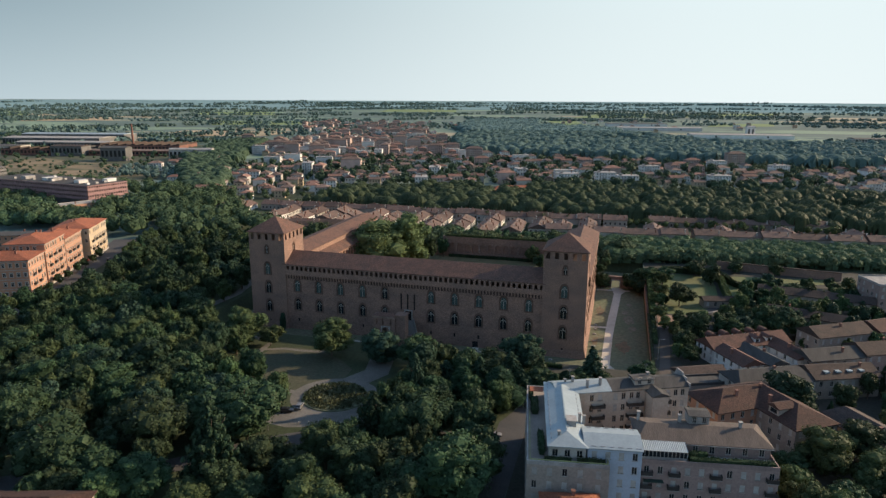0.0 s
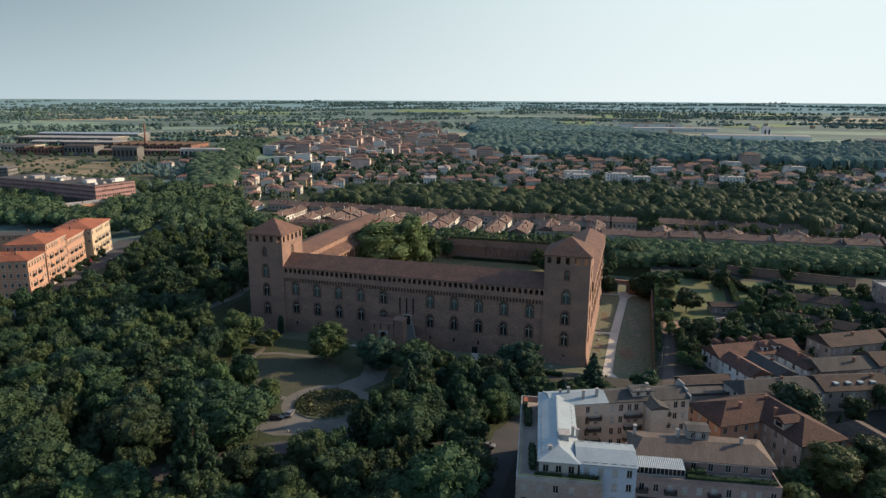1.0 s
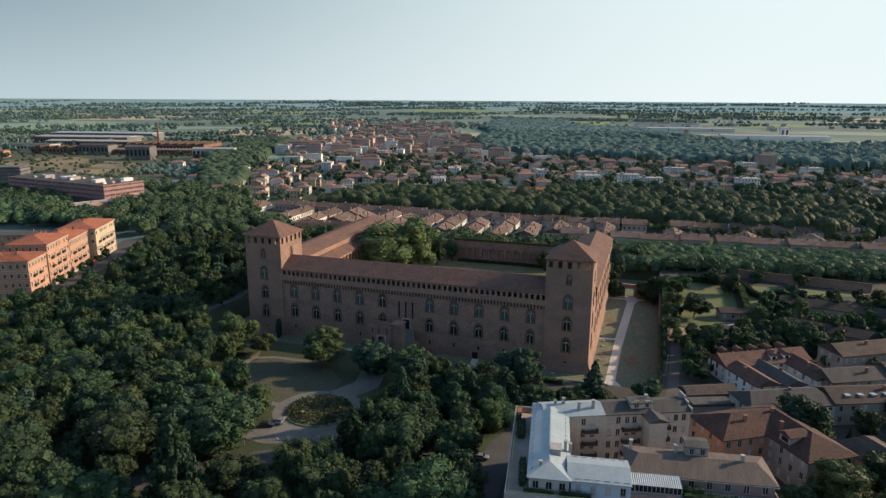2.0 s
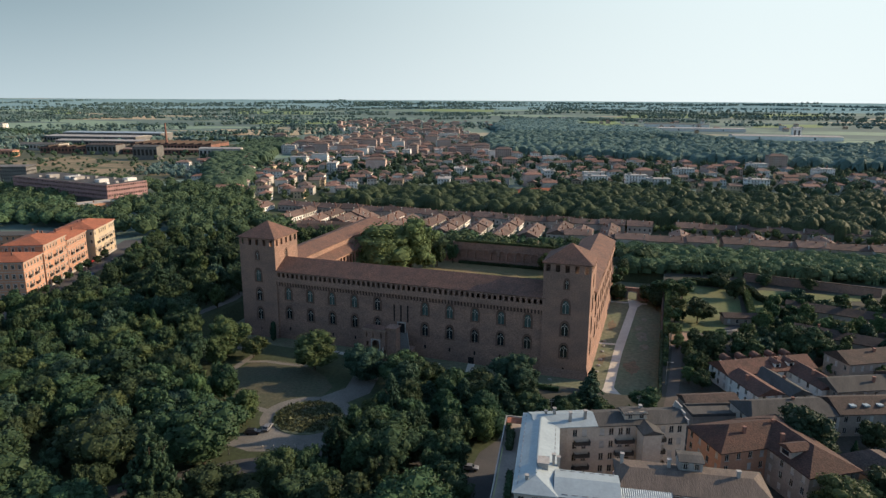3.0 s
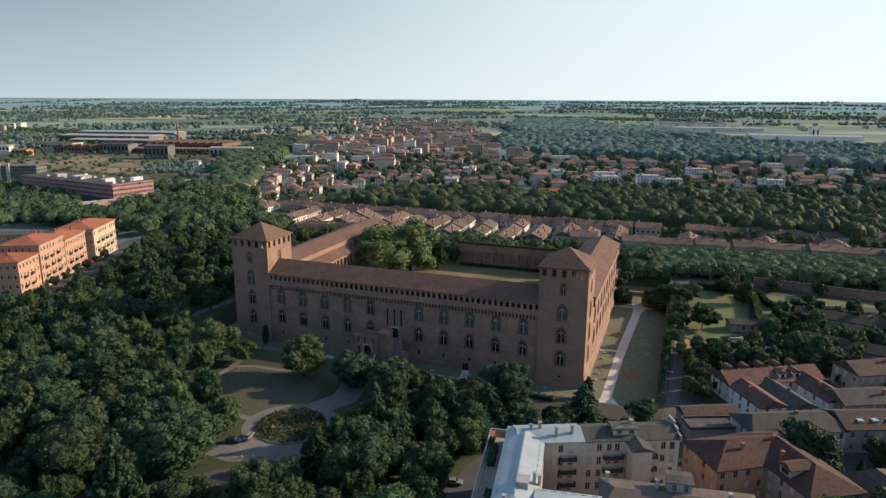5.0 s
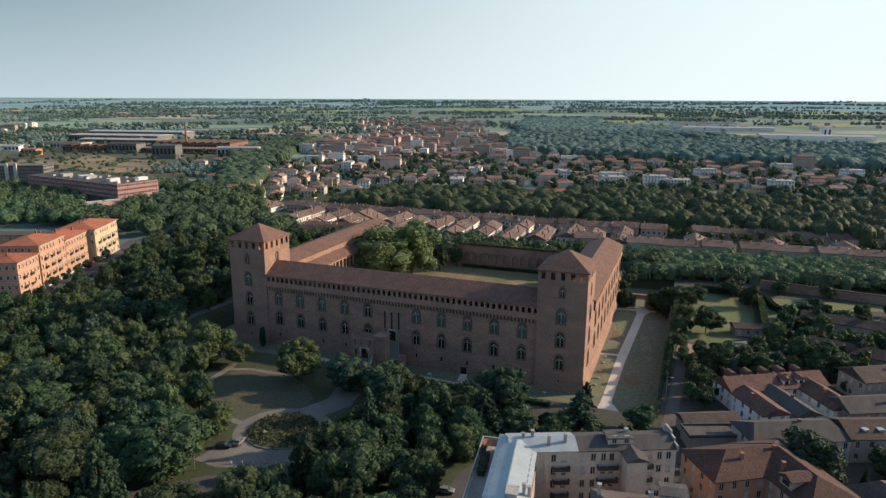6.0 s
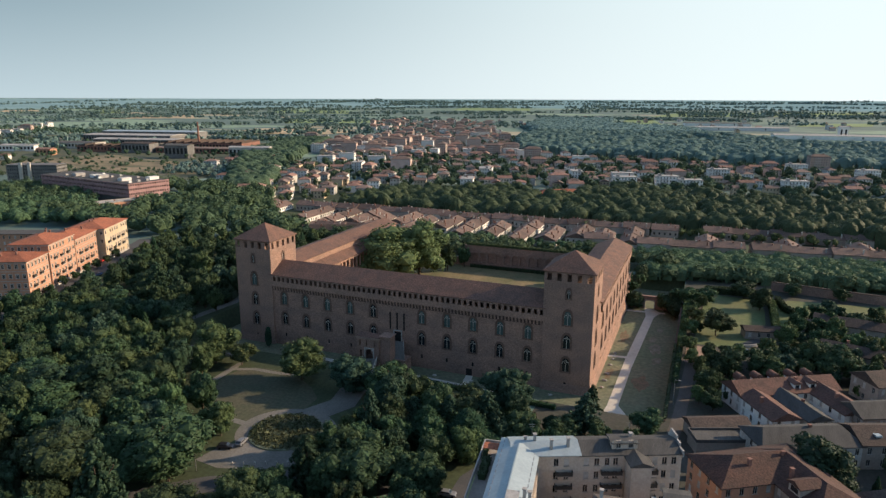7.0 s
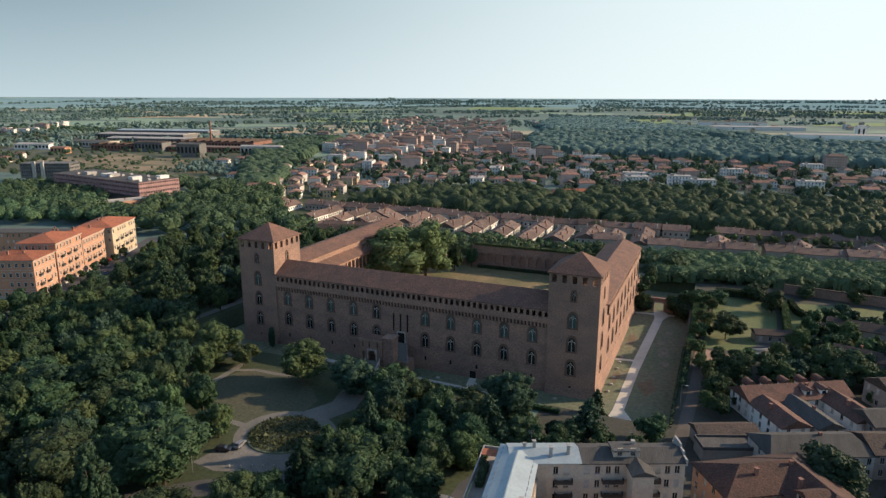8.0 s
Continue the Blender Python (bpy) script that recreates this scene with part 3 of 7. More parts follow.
# the moat
bm = bmesh.new()
slab(bm, [(MX0 + 5, MY0 + 6), (166.4, MY0 + 6), (166.4, MY1 - 5), (MX0 + 5, MY1 - 5)], -0.6, 0)
tagged(part("moat_floor", bm, MOAT_GRASS), "dry moat lawn with worn brownish patches", "lawn", kind="structure")
bm = bmesh.new()
rim = [(MX0, MY0), (MX1, MY0), (MX1, MY1), (MX0, MY1)]
foot = [(MX0 + 5, MY0 + 6), (166.4, MY0 + 6), (166.4, MY1 - 5), (MX0 + 5, MY1 - 5)]
a = [bm.verts.new((*p, G)) for p in rim]
b = [bm.verts.new((*p, 0.0)) for p in foot]
for i in range(4):
    bm.faces.new((a[i], a[(i + 1) % 4], b[(i + 1) % 4], b[i]))
tagged(part("moat_bank", bm, GRASS), "grassy bank round the castle moat", "bank", kind="structure")

# paths in the moat
flat("moat_path", "pale straight path along the castle's sunny side", [(147.6, -12.0), (156.2, -11.0), (152.0, -3), (152.6, 30), (155.6, 92), (158, 99), (155, 104), (150.5, 104), (152, 92), (149.5, 40), (148.6, -4)], PATH_STONE, 0, 0.05, "path")
flat("moat_path", "pale path at the foot of the castle front", ribbon([(40, -6.0), (70, -6.6), (101, -8.4), (137, -12.6), (150, -11.6)], 2.4), PATH_STONE, 0, 0.045, "path")
flat("moat_path", "pale short path to a low castle door", ribbon([(99.5, 0.5), (100.8, -7.4)], 2.6), PATH_STONE, 0, 0.055, "path")
flat("moat_path", "pale cross path over the moat lawn", ribbon([(142, 38.5), (150, 39.4)], 1.8), PATH_STONE, 0, 0.055, "path")
flat("moat_path", "pale cross path near the arched wall", ribbon([(142, 98), (160, 99.5)], 2.0), PATH_STONE, 0, 0.055, "path")

# scuffed bare patches on the sunny moat lawn
SCUFF = material("scuffed_pale_earth", (0.20, 0.175, 0.14), 0.95, 0.3, 0.3, 1.5, 0.2, (0.10, 0.098, 0.06))
RED_EARTH = material("brown_bare_earth", (0.17, 0.115, 0.075), 0.95, 0.3, 0.3, 1.5, 0.2, (0.10, 0.09, 0.055))
patch_rng = random.Random(11)
for cx, cy, rx, ry, m in ((159, 52, 2.6, 7, SCUFF), (157.5, 63, 1.6, 4, SCUFF), (160.5, 40, 1.8, 4.5, SCUFF), (156.8, 17, 3.2, 8, RED_EARTH), (159.5, 75, 1.5, 3.5, SCUFF), (145.6, 22, 1.6, 6, RED_EARTH), (146, 62, 1.8, 8, RED_EARTH)):
    pts = [(cx + rx * q * math.cos(t), cy + ry * q * math.sin(t)) for t, q in ((2 * math.pi * i / 18, patch_rng.uniform(0.6, 1.1)) for i in range(18))]
    flat("bare_patch", "scuffed bare patch worn into the moat lawn", pts, m, 0, 0.02, "bare patch")

# the round flower bed and the drive
RING = (69.3, -67.0)
flat("worn_lawn", "worn brownish lawn before the castle", [(32, -58), (41, -63.5), (50, -66.5), (56, -66), (59, -61.5), (66.5, -55), (66, -46), (60, -40), (48, -33), (38, -33), (30, -36), (28.5, -44)], WORN_LAWN, G, 0.05, "lawn")
circle = [(RING[0] + 14.2 * math.cos(t), RING[1] + 13.4 * math.sin(t)) for t in (2 * math.pi * i / 40 for i in range(40))]
flat("park_drive", "pale gravel drive round the flower bed", circle, GRAVEL, G, 0.07, "drive")
flat("park_drive", "pale gravel walk from the round drive to the gate", ribbon([(68, -60), (75, -46), (72, -30), (64, -20)], 9), GRAVEL, G, 0.065, "drive")
flat("park_drive", "pale gravel forecourt with stone bollards", [(56, -88), (64, -89), (74, -85.5), (84, -79.5), (96, -71), (94, -66), (84, -74), (70, -79), (58, -78)], GRAVEL, G, 0.062, "drive")
flat("road", "asphalt street under the park trees", ribbon([(-20, -150), (20, -128), (43, -117), (66, -96), (86, -84), (110, -82), (126, -84)], 7), ASPHALT, G, 0.078, "road")
flat("lane", "narrow lane between the garden wall and houses", ribbon([(168.8, -38), (170.4, -20), (171.6, 0), (172.8, 30)], 3.6), LANE, G, 0.08, "lane")
flat("lane", "reddish gravel yard at the end of the lane", [(170.4, 28), (175.4, 28), (184, 37), (186, 43), (178, 45), (170.8, 47)], DIRT, G, 0.082, "yard")
flat("garden_lawn", "sunlit garden lawn with mown stripes", [(173, 48), (188, 48), (199, 62), (201, 100), (200, 117), (182, 119), (176, 100)], LAWN, G, 0.06, "lawn")
flat("garden_lawn", "strip of lawn behind the long hedge", [(206, 68), (214, 98), (236, 112), (262, 120), (262, 128), (212, 122), (204, 110)], LAWN, G, 0.06, "lawn")
flat("promenade", "pale gravel walk above the moat", ribbon([(84, -28), (96, -29), (110, -31.5)], 4), GRAVEL, G, 0.06, "path")
flat("park_path", "pale gravel path winding between the trees", ribbon([(-14, -76), (6, -72), (18.5, -65), (22.5, -60.5), (26, -54), (27, -45), (26.5, -36), (25.6, -28), (-26, -26)], 2.4), GRAVEL, G, 0.058, "path")
flat("park_path", "narrow gravel path along the worn lawn", ribbon([(27, -38), (34, -35), (42, -35), (50, -34)], 1.8), GRAVEL, G, 0.062, "path")
flat("park_path", "short gravel path leaving the round drive", ribbon([(60, -68), (54, -67.4), (49, -67)], 2.2), GRAVEL, G, 0.06, "path")
flat("park_path", "pale gravel path through the park", ribbon([(-60, -40), (-26, -26), (-22, 22), (-30, 60)], 4), GRAVEL, G, 0.064, "path")
flat("road", "dark asphalt street beside the apartment block", ribbon([(124, -150), (126, -100), (126, -70), (134, -48), (152, -42), (164, -38)], 8), ASPHALT, G, 0.075, "road")
flat("road", "dark asphalt boulevard lined with parked cars", ribbon([(-90, -60), (-108, -20), (-120, 18), (-136, 60), (-160, 110)], 15), ASPHALT, G, 0.07, "road")
bm = bmesh.new()
cyl(bm, RING[0], RING[1], G, G + 0.35, 10.5, 10.3, 40)
bed = tagged(part("flower_bed", bm, MOAT_GRASS), "round bed of low dry shrubs and flowers", "flower bed")

# ---- the castle ----
TW, EAVE, TOP = 16.6, 41.8, 5.6


def arch_points(w, spring, top, n=6):
    """A pointed arch's outline from (-w/2, spring) over (0, top) to (w/2, spring)."""
    left = []
    for i in range(n + 1):
        t = i / n
        left.append((-w / 2 * math.cos(t * math.pi / 2) ** 0.8, spring + (top - spring) * math.sin(t * math.pi / 2)))
    return left + [(-x, z) for x, z in left[-2::-1]]


def bifora(w, h, pane_mat):
    """A twin-light Gothic window: tracery plate, moulding, panes, column."""
    kit = []

    def add(n, bm, mat):
        me = bpy.data.meshes.new(n)
        bmesh.ops.recalc_face_normals(bm, faces=bm.faces)
        bm.to_mesh(me)
        bm.free()
        me.materials.append(mat)
        kit.append((n, me))
    bm = bmesh.new()
    iw, spring = w * 0.86, h * 0.60
    arc = arch_points(iw, spring, h * 0.98)
    pts = [(-w / 2, 0), (-iw / 2, 0), *arc, (iw / 2, 0), (w / 2, 0)]
    for (xa, za), (xb, zb) in zip(pts, pts[1:]):
        if xb - xa > 1e-4:
            bm.faces.new([bm.verts.new((x, 0.03, z)) for x, z in ((xa, za), (xb, zb), (xb, h), (xa, h))])
    for (xa, za), (xb, zb) in zip(pts[1:-1], pts[2:-1]):      # reveal
        bm.faces.new([bm.verts.new(p) for p in ((xa, 0.03, za), (xb, 0.03, zb), (xb, 0.32, zb), (xa, 0.32, za))])
    add("window", bm, BRICK)
    add("pane", boxes((-w / 2, w / 2, 0.32, 0.36, 0, h)), pane_mat)
    bm = bmesh.new()
    outer, inner = arch_points(w + 0.9, h * 0.58, h + 0.75), arch_points(iw, spring, h * 0.98)
    outer = [(-w / 2 - 0.45, 0), *outer, (w / 2 + 0.45, 0)]
    inner = [(-iw / 2, 0), *inner, (iw / 2, 0)]
    for (a, b), (c, d) in zip(zip(outer, outer[1:]), zip(inner, inner[1:])):
        bm.faces.new([bm.verts.new((x, -0.16, z)) for x, z in (a, b, d, c)])
        bm.faces.new([bm.verts.new((x, y, z)) for (x, z), y in ((a, -0.16), (b, -0.16), (b, 0.02), (a, 0.02))])
        bm.faces.new([bm.verts.new((x, y, z)) for (x, z), y in ((c, -0.16), (d, -0.16), (d, 0.04), (c, 0.04))])
    add("moulding", bm, BRICK_DARK)
    bm = bmesh.new()
    cyl(bm, 0, 0.16, 0, h * 0.52, 0.11, 0.10, 8)
    for s in (-1, 1):      # the two small arches on the column
        big, small = arch_points(iw * 0.5, h * 0.50, h * 0.74, 4), arch_points(iw * 0.5 - 0.24, h * 0.50, h * 0.69, 4)
        for a, b, c, d in zip(big, big[1:], small, small[1:]):
            bm.faces.new([bm.verts.new((s * iw * 0.25 + x, 0.12, z)) for x, z in (a, b, d, c)])
    ring = [(math.cos(math.pi * k / 6), math.sin(math.pi * k / 6)) for k in range(13)]
    for (xa, za), (xb, zb) in zip(ring, ring[1:]):
        bm.faces.new([bm.verts.new((x * q, 0.12, h * 0.79 + z * q)) for x, z, q in ((xa, za, 0.38), (xb, zb, 0.38), (xb, zb, 0.22), (xa, za, 0.22))])
    add("tracery", bm, STONE)
    add("sill", boxes((-w / 2 - 0.55, w / 2 + 0.55, -0.22, 0.02, -0.28, -0.02)), BRICK_DARK)
    return kit


BIF_DARK, BIF_GREEN = bifora(2.8, 5.0, GLASS), bifora(2.8, 5.0, SHUTTER)


def slit_kit(w, h):
    kit = []
    for n, bm, mat in (("window", boxes((-w / 2, w / 2, 0.25, 0.3, 0, h)), DARK), ("sill", boxes((-w / 2 - 0.1, w / 2 + 0.1, -0.08, 0.02, -0.15, 0)), BRICK_TRIM)):
        me = bpy.data.meshes.new(n)
        bm.to_mesh(me)
        bm.free()
        me.materials.append(mat)
        kit.append((n, me))
    return kit


SLIT = slit_kit(0.8, 1.6)
castle = thing("castle", "medieval red brick castle with corner towers and tiled roofs", "castle", pose(0, 0, 0))
COLS = [21.6 + 9.87 * i for i in range(11)]


def castle_range(name, o, u, length, z0, z1, cols, slots, rows, green, thick=0.45, corbels=True, slit=True):
    """One range's outer wall with its two rows of windows, slits, corbel table and gun slots. cols, slots: metres along u."""
    o, u = Vector((*o, 0)), Vector((*u, 0))
    out = Vector((u.y, -u.x, 0))
    ang = math.degrees(math.atan2(u.y, u.x))
    holes, spots_d, spots_g, spots_s = [], [], [], []
    for i, c in enumerate(cols):
        for z, g in rows:
            holes.append((c - 1.4, c + 1.4, z, z + 5.0))
            p = o + u * c
            (spots_g if g and i in green else spots_d).append((p.x, p.y, z, ang))
        if slit:
            holes.append((c - 0.4, c + 0.4, 3.6, 5.2))
            p = o + u * c
            spots_s.append((p.x, p.y, 3.6, ang))
    bm = bmesh.new()
    wall_face(bm, o, u, length, z0, 24.2, holes, thick)
    w = part("wall", bm, BRICK, castle)
    # parapet band, a little proud, with its slots
    bm = bmesh.new()
    oo = o + out * 0.6
    wall_face(bm, oo, u, length, 24.2, z1, [(s - 0.58, s + 0.58, z1 - 2.3, z1 - 0.5) for s in slots], 0.7)
    a, b = o + Vector((0, 0, 24.2)), o + u * length + Vector((0, 0, 24.2))
    bm.faces.new([bm.verts.new(p) for p in (a, b, b + out * 0.6, a + out * 0.6)])
    part("parapet", bm, BRICK, castle)
    if corbels:
        bm = bmesh.new()
        k = int(length / 1.25)
        for i in range(k):
            p = o + u * (length * (i + 0.5) / k)
            for q0, q1, d in ((22.7, 23.4, 0.32), (23.4, 24.2, 0.58)):
                c0, c1 = p - u * 0.27, p + u * 0.27 + out * d
                box(bm, min(c0.x, c1.x), max(c0.x, c1.x), min(c0.y, c1.y), max(c0.y, c1.y), q0, q1)
        tagged(part("corbel_table", bm, BRICK, castle), kind="stuff")
        # strip painted dark where the corbels' shade falls
        part("frieze", boxes((X0, X1, o.y - 0.05, o.y + 0.1, 22.5, 24.15)), BRICK_SHADE, castle, "dark moulded strip painted as shade behind the corbels")
    place_windows(castle, BIF_DARK, spots_d)
    place_windows(castle, BIF_GREEN, spots_g)
    place_windows(castle, SLIT, spots_s)


def castle_tower(x0, y0):
    """A square corner tower with a pyramid roof; its windows in one column a side."""
    t = part("tower", tower_walls(x0, y0), BRICK, castle)
    part("tower_roof", roof_bm(x0, x0 + TW, y0, y0 + TW + 0.6, EAVE, TOP, "pyramid", 0.55, 0.3), CASTLE_ROOF, t)
    c = x0 + TW / 2
    place_windows(t, BIF_DARK, [(c, y0, z, 0) for z in (7.4, 15.6)] + [(x0 + TW, y0 + TW / 2, z, 90) for z in (7.4, 15.6, 23.8)])
    place_windows(t, BIF_GREEN, [(c, y0, 23.8, 0)])
    place_windows(t, NARROW, [(c, y0, 33.0, 0), (x0 + TW, y0 + TW / 2, 33.0, 90)])
    place_windows(t, SLIT, [(c, y0, 2.0, 0)])


NARROW = bifora(1.3, 3.2, GLASS)


def tower_walls(x0, y0):
    bm = bmesh.new()
    L = TW
    for o, u, wins in (((x0, y0), (1, 0), 1), ((x0 + L, y0), (0, 1), 1), ((x0 + L, y0 + L + 0.6), (-1, 0), 0), ((x0, y0 + L + 0.6), (0, -1), 0)):
        ln = L if u[1] == 0 else L + 0.6
        holes = [(ln * (i + 0.5) / 5 - 0.75, ln * (i + 0.5) / 5 + 0.75, EAVE - 3.0, EAVE - 0.5) for i in range(5)]
        if wins:
            c = TW / 2
            holes += [(c - 1.4, c + 1.4, z, z + 5.0) for z in (7.4, 15.6, 23.8)] + [(c - 0.65, c + 0.65, 33.0, 36.2)]
            if u[1] == 0:
                holes.append((c - 0.4, c + 0.4, 2.0, 3.6))
        wall_face(bm, (*o, 0), (*u, 0), ln, -0.4, EAVE, holes, 0.6)
    # floor of the lookout
    bm.faces.new([bm.verts.new(p) for p in ((x0, y0, EAVE - 3.2), (x0 + L, y0, EAVE - 3.2), (x0 + L, y0 + L, EAVE - 3.2), (x0, y0 + L, EAVE - 3.2))])
    return bm


castle_tower(0, 0)
castle_tower(142 - TW, 0)
X0, X1, YB = TW, 142 - TW, 127.0
YE, YW = 106.5, 115.0      # where the side ranges end
slots = [1.2 + 2.1 * i for i in range(52)]
castle_range("front", (X0, 0.7), (1, 0), X1 - X0, -0.4, 28.6, [c - X0 for c in COLS if abs(c - COLS[5]) > 1], slots, ((8.8, False), (17.0, True)), {0, 1, 2, 3, 5, 6, 7, 8, 9})
castle_range("east", (142, TW + 0.6), (0, 1), YE - TW - 0.6, -0.4, 28.6, [6 + 9.9 * i for i in range(9)], [1.2 + 2.1 * i for i in range(42)], ((8.8, False), (17.0, False)), set(), corbels=False)
castle_range("west", (0, YW), (0, -1), YW - TW - 0.6, -0.4, 28.6, [6 + 9.9 * i for i in range(9)], [1.2 + 2.1 * i for i in range(46)], ((8.8, False), (17.0, False)), set(), corbels=False)
# inner walls towards the court, with the upper loggia of the west wing
D = 15.0
bm = bmesh.new()
wall_face(bm, (D, D, 0), (0, 1, 0), YW - D, 5.5, 28.6, [], 0.5)
part("court_wall", bm, BRICK, castle)
bm = bmesh.new()
wall_face(bm, (D + 4.6, D, 0), (0, 1, 0), YW - D, 5.5, 23.6, [(i * 3.4 + 0.5, i * 3.4 + 2.9, 17.0, 22.4) for i in range(29)] + [(i * 6.8 + 1.0, i * 6.8 + 5.6, 6.5, 14.0) for i in range(14)], 0.6)
part("loggia_wall", bm, BRICK, castle)
bm = bmesh.new()
v = [bm.verts.new(p) for p in ((D, D, 26.3), (D + 5.2, D, 23.7), (D + 5.2, YW, 23.7), (D, YW, 26.3), (D, D, 26.0), (D + 5.2, D, 23.4), (D + 5.2, YW, 23.4), (D, YW, 26.0))]
for f in ((0, 1, 2, 3), (7, 6, 5, 4), (1, 5, 6, 2), (0, 4, 5, 1), (2, 6, 7, 3)):
    bm.faces.new([v[k] for k in f])
part("loggia_roof", bm, CASTLE_ROOF, castle)
bm = bmesh.new()
wall_face(bm, (142 - D, D, 0), (-1, 0, 0), 142 - 2 * D, 5.5, 28.6, [], 0.5)
wall_face(bm, (142 - D, YE, 0), (0, -1, 0), YE - D, 5.5, 28.6, [(i * 6.8 + 1.0, i * 6.8 + 5.6, 6.5, 15.0) for i in range(13)], 0.5)
part("court_wall", bm, BRICK, castle)
for x, y in ((D, YW), (142, YE)):
    bm = bmesh.new()
    wall_face(bm, (x, y, 0), (-1, 0, 0), D, -0.4, 28.6, [], 0.5)
    bm.faces.new([bm.verts.new(p) for p in ((x, y, 28.6), (x - D, y, 28.6), (x - D / 2, y, 31.4))])
    part("end_wall", bm, BRICK, castle)
bm = bmesh.new()      # low wall on from the east range to the ruined side
wall_face(bm, (142, YE, 0), (0, 1, 0), YB - YE, -0.4, 11.0, [], 0.6)
wall_face(bm, (141.2, YB, 0), (0, -1, 0), YB - YE, -0.4, 11.0, [], 0.1)
box(bm, 141.1, 142.1, YE, YB, 11.0, 11.3)
wall_face(bm, (0, YB, 0), (0, -1, 0), YB - YW, -0.4, 11.0, [], 0.6)
box(bm, -0.1, 0.9, YW, YB, 11.0, 11.3)
part("curtain_wall", bm, BRICK, castle)


def range_roof(x0, x1, y0, y1, z, rise):
    return part("roof", roof_bm(x0, x1, y0, y1, z, rise, "gable", 0.75, 0.25), CASTLE_ROOF, castle)


range_roof(X0 - 0.5, X1 + 0.5, 0.7, D, 28.6, 4.5)
range_roof(0, D, TW - 2, YW, 28.6, 2.6)
range_roof(142 - D, 142, TW - 2, YE, 28.6, 3.5)
flat("courtyard", "castle courtyard of dry sunlit grass", [(D, D), (142 - D, D), (142 - D, YB + 3), (D, YB + 3)], DRY_GRASS, G, 0.05, "courtyard", z0=-0.3)

def plinth(x0, y0, x1, y1, out=0.9, h=4.2):
    """A battered foot along the wall from (x0, y0) to (x1, y1); outside is to the right."""
    u = Vector((x1 - x0, y1 - y0)).normalized()
    n = Vector((u.y, -u.x))
    bm = bmesh.new()
    a, b = Vector((x0, y0)), Vector((x1, y1))
    v = [bm.verts.new((p.x, p.y, z)) for p, z in ((a + n * out, 0), (b + n * out, 0), (b + n * 0.06, h), (a + n * 0.06, h), (a, h), (b, h), (a, 0), (b, 0))]
    for f in ((0, 1, 2, 3), (3, 2, 5, 4), (6, 0, 3, 4), (1, 7, 5, 2)):
        bm.faces.new([v[k] for k in f])
    part("plinth", bm, BRICK, castle)


plinth(142, 0, 142, YE)
plinth(142 - TW, 0, 142, 0, 0.6, 3.0)
plinth(0, 0, TW, 0, 0.6, 3.0)

# the ruined north side: a wall of arches
bm = bmesh.new()
AX = 52.0
ln = 142 - D - AX
wall_face(bm, (AX, YB - 1.5, 0), (1, 0, 0), ln, 0, 17.6, [(4.0 + 4.6 * i, 7.4 + 4.6 * i, 8.5, 14.2) for i in range(15)], 1.1)
wall_face(bm, (142 - D, YB - 0.3, 0), (-1, 0, 0), ln, 0, 17.6, [], 0.1)
wall_face(bm, (AX, YB + 6, 0), (0, -1, 0), 7.5, 0, 17.6, [], 0.1)
box(bm, AX, 142 - D, YB - 1.6, YB - 0.2, 17.6, 17.9)
box(bm, D, AX, YB - 1.0, YB, 0, 10.5)
arc_wall = part("arcade_wall", bm, BRICK, castle, "ruined brick wall of blind arches overgrown on top")
for i in range(15):
    bm = bmesh.new()
    pts = [(-1.7, 12.3), *[(1.7 * math.cos(math.pi * (1 - k / 8)), 12.3 + 1.85 * math.sin(math.pi * k / 8)) for k in range(9)], (1.7, 12.3)]
    for (xa, za), (xb, zb) in zip(pts, pts[1:]):
        if xb - xa > 1e-4:
            bm.faces.new([bm.verts.new((x, 0, z)) for x, z in ((xa, za), (xb, zb), (xb, 14.3), (xa, 14.3))])
    o = part("arch", bm, BRICK_TRIM, arc_wall)
    o.location = (AX + 5.7 + 4.6 * i, YB - 1.55, 0)

# the gatehouse and its bridge
gate = thing("gatehouse", "brick gatehouse before the castle front with arched gate", "gatehouse", pose(0, 0, 0))
bm = bmesh.new()
wall_face(bm, (60.8, -11.5, 0), (1, 0, 0), 8.8, 0, 13.4, [(3.4, 6.4, 6.0, 9.4), (1.0, 1.9, 6.0, 8.8), (1.0, 1.5, 10.4, 12.6), (3.6, 4.1, 10.4, 12.6), (6.9, 7.4, 10.4, 12.6)], 0.9)
wall_face(bm, (69.6, -11.5, 0), (0, 1, 0), 4.0, 0, 13.4, [], 0.5)
wall_face(bm, (69.6, -7.5, 0), (-1, 0, 0), 8.8, 0, 13.4, [(2.4, 5.4, 6.0, 9.4)], 0.5)
wall_face(bm, (60.8, -7.5, 0), (0, -1, 0), 4.0, 0, 13.4, [], 0.5)
box(bm, 60.8, 69.6, -11.5, -7.5, 5.4, 6.0)
part("portal", bm, BRICK, gate)
part("cornice", boxes((60.4, 70.0, -11.9, -7.1, 13.4, 13.9), (60.6, 69.8, -11.7, -7.3, 13.0, 13.4)), BRICK_TRIM, gate)
part("roof", roof_bm(60.8, 69.6, -11.5, -7.5, 13.9, 0.9, "hip", 0.3, 0.12), CASTLE_ROOF, gate)
bm = bmesh.new()
pts = [(-1.5, 8.2), *[(1.5 * math.cos(math.pi * (1 - k / 8)), 8.2 + 1.2 * math.sin(math.pi * k / 8)) for k in range(9)], (1.5, 8.2)]
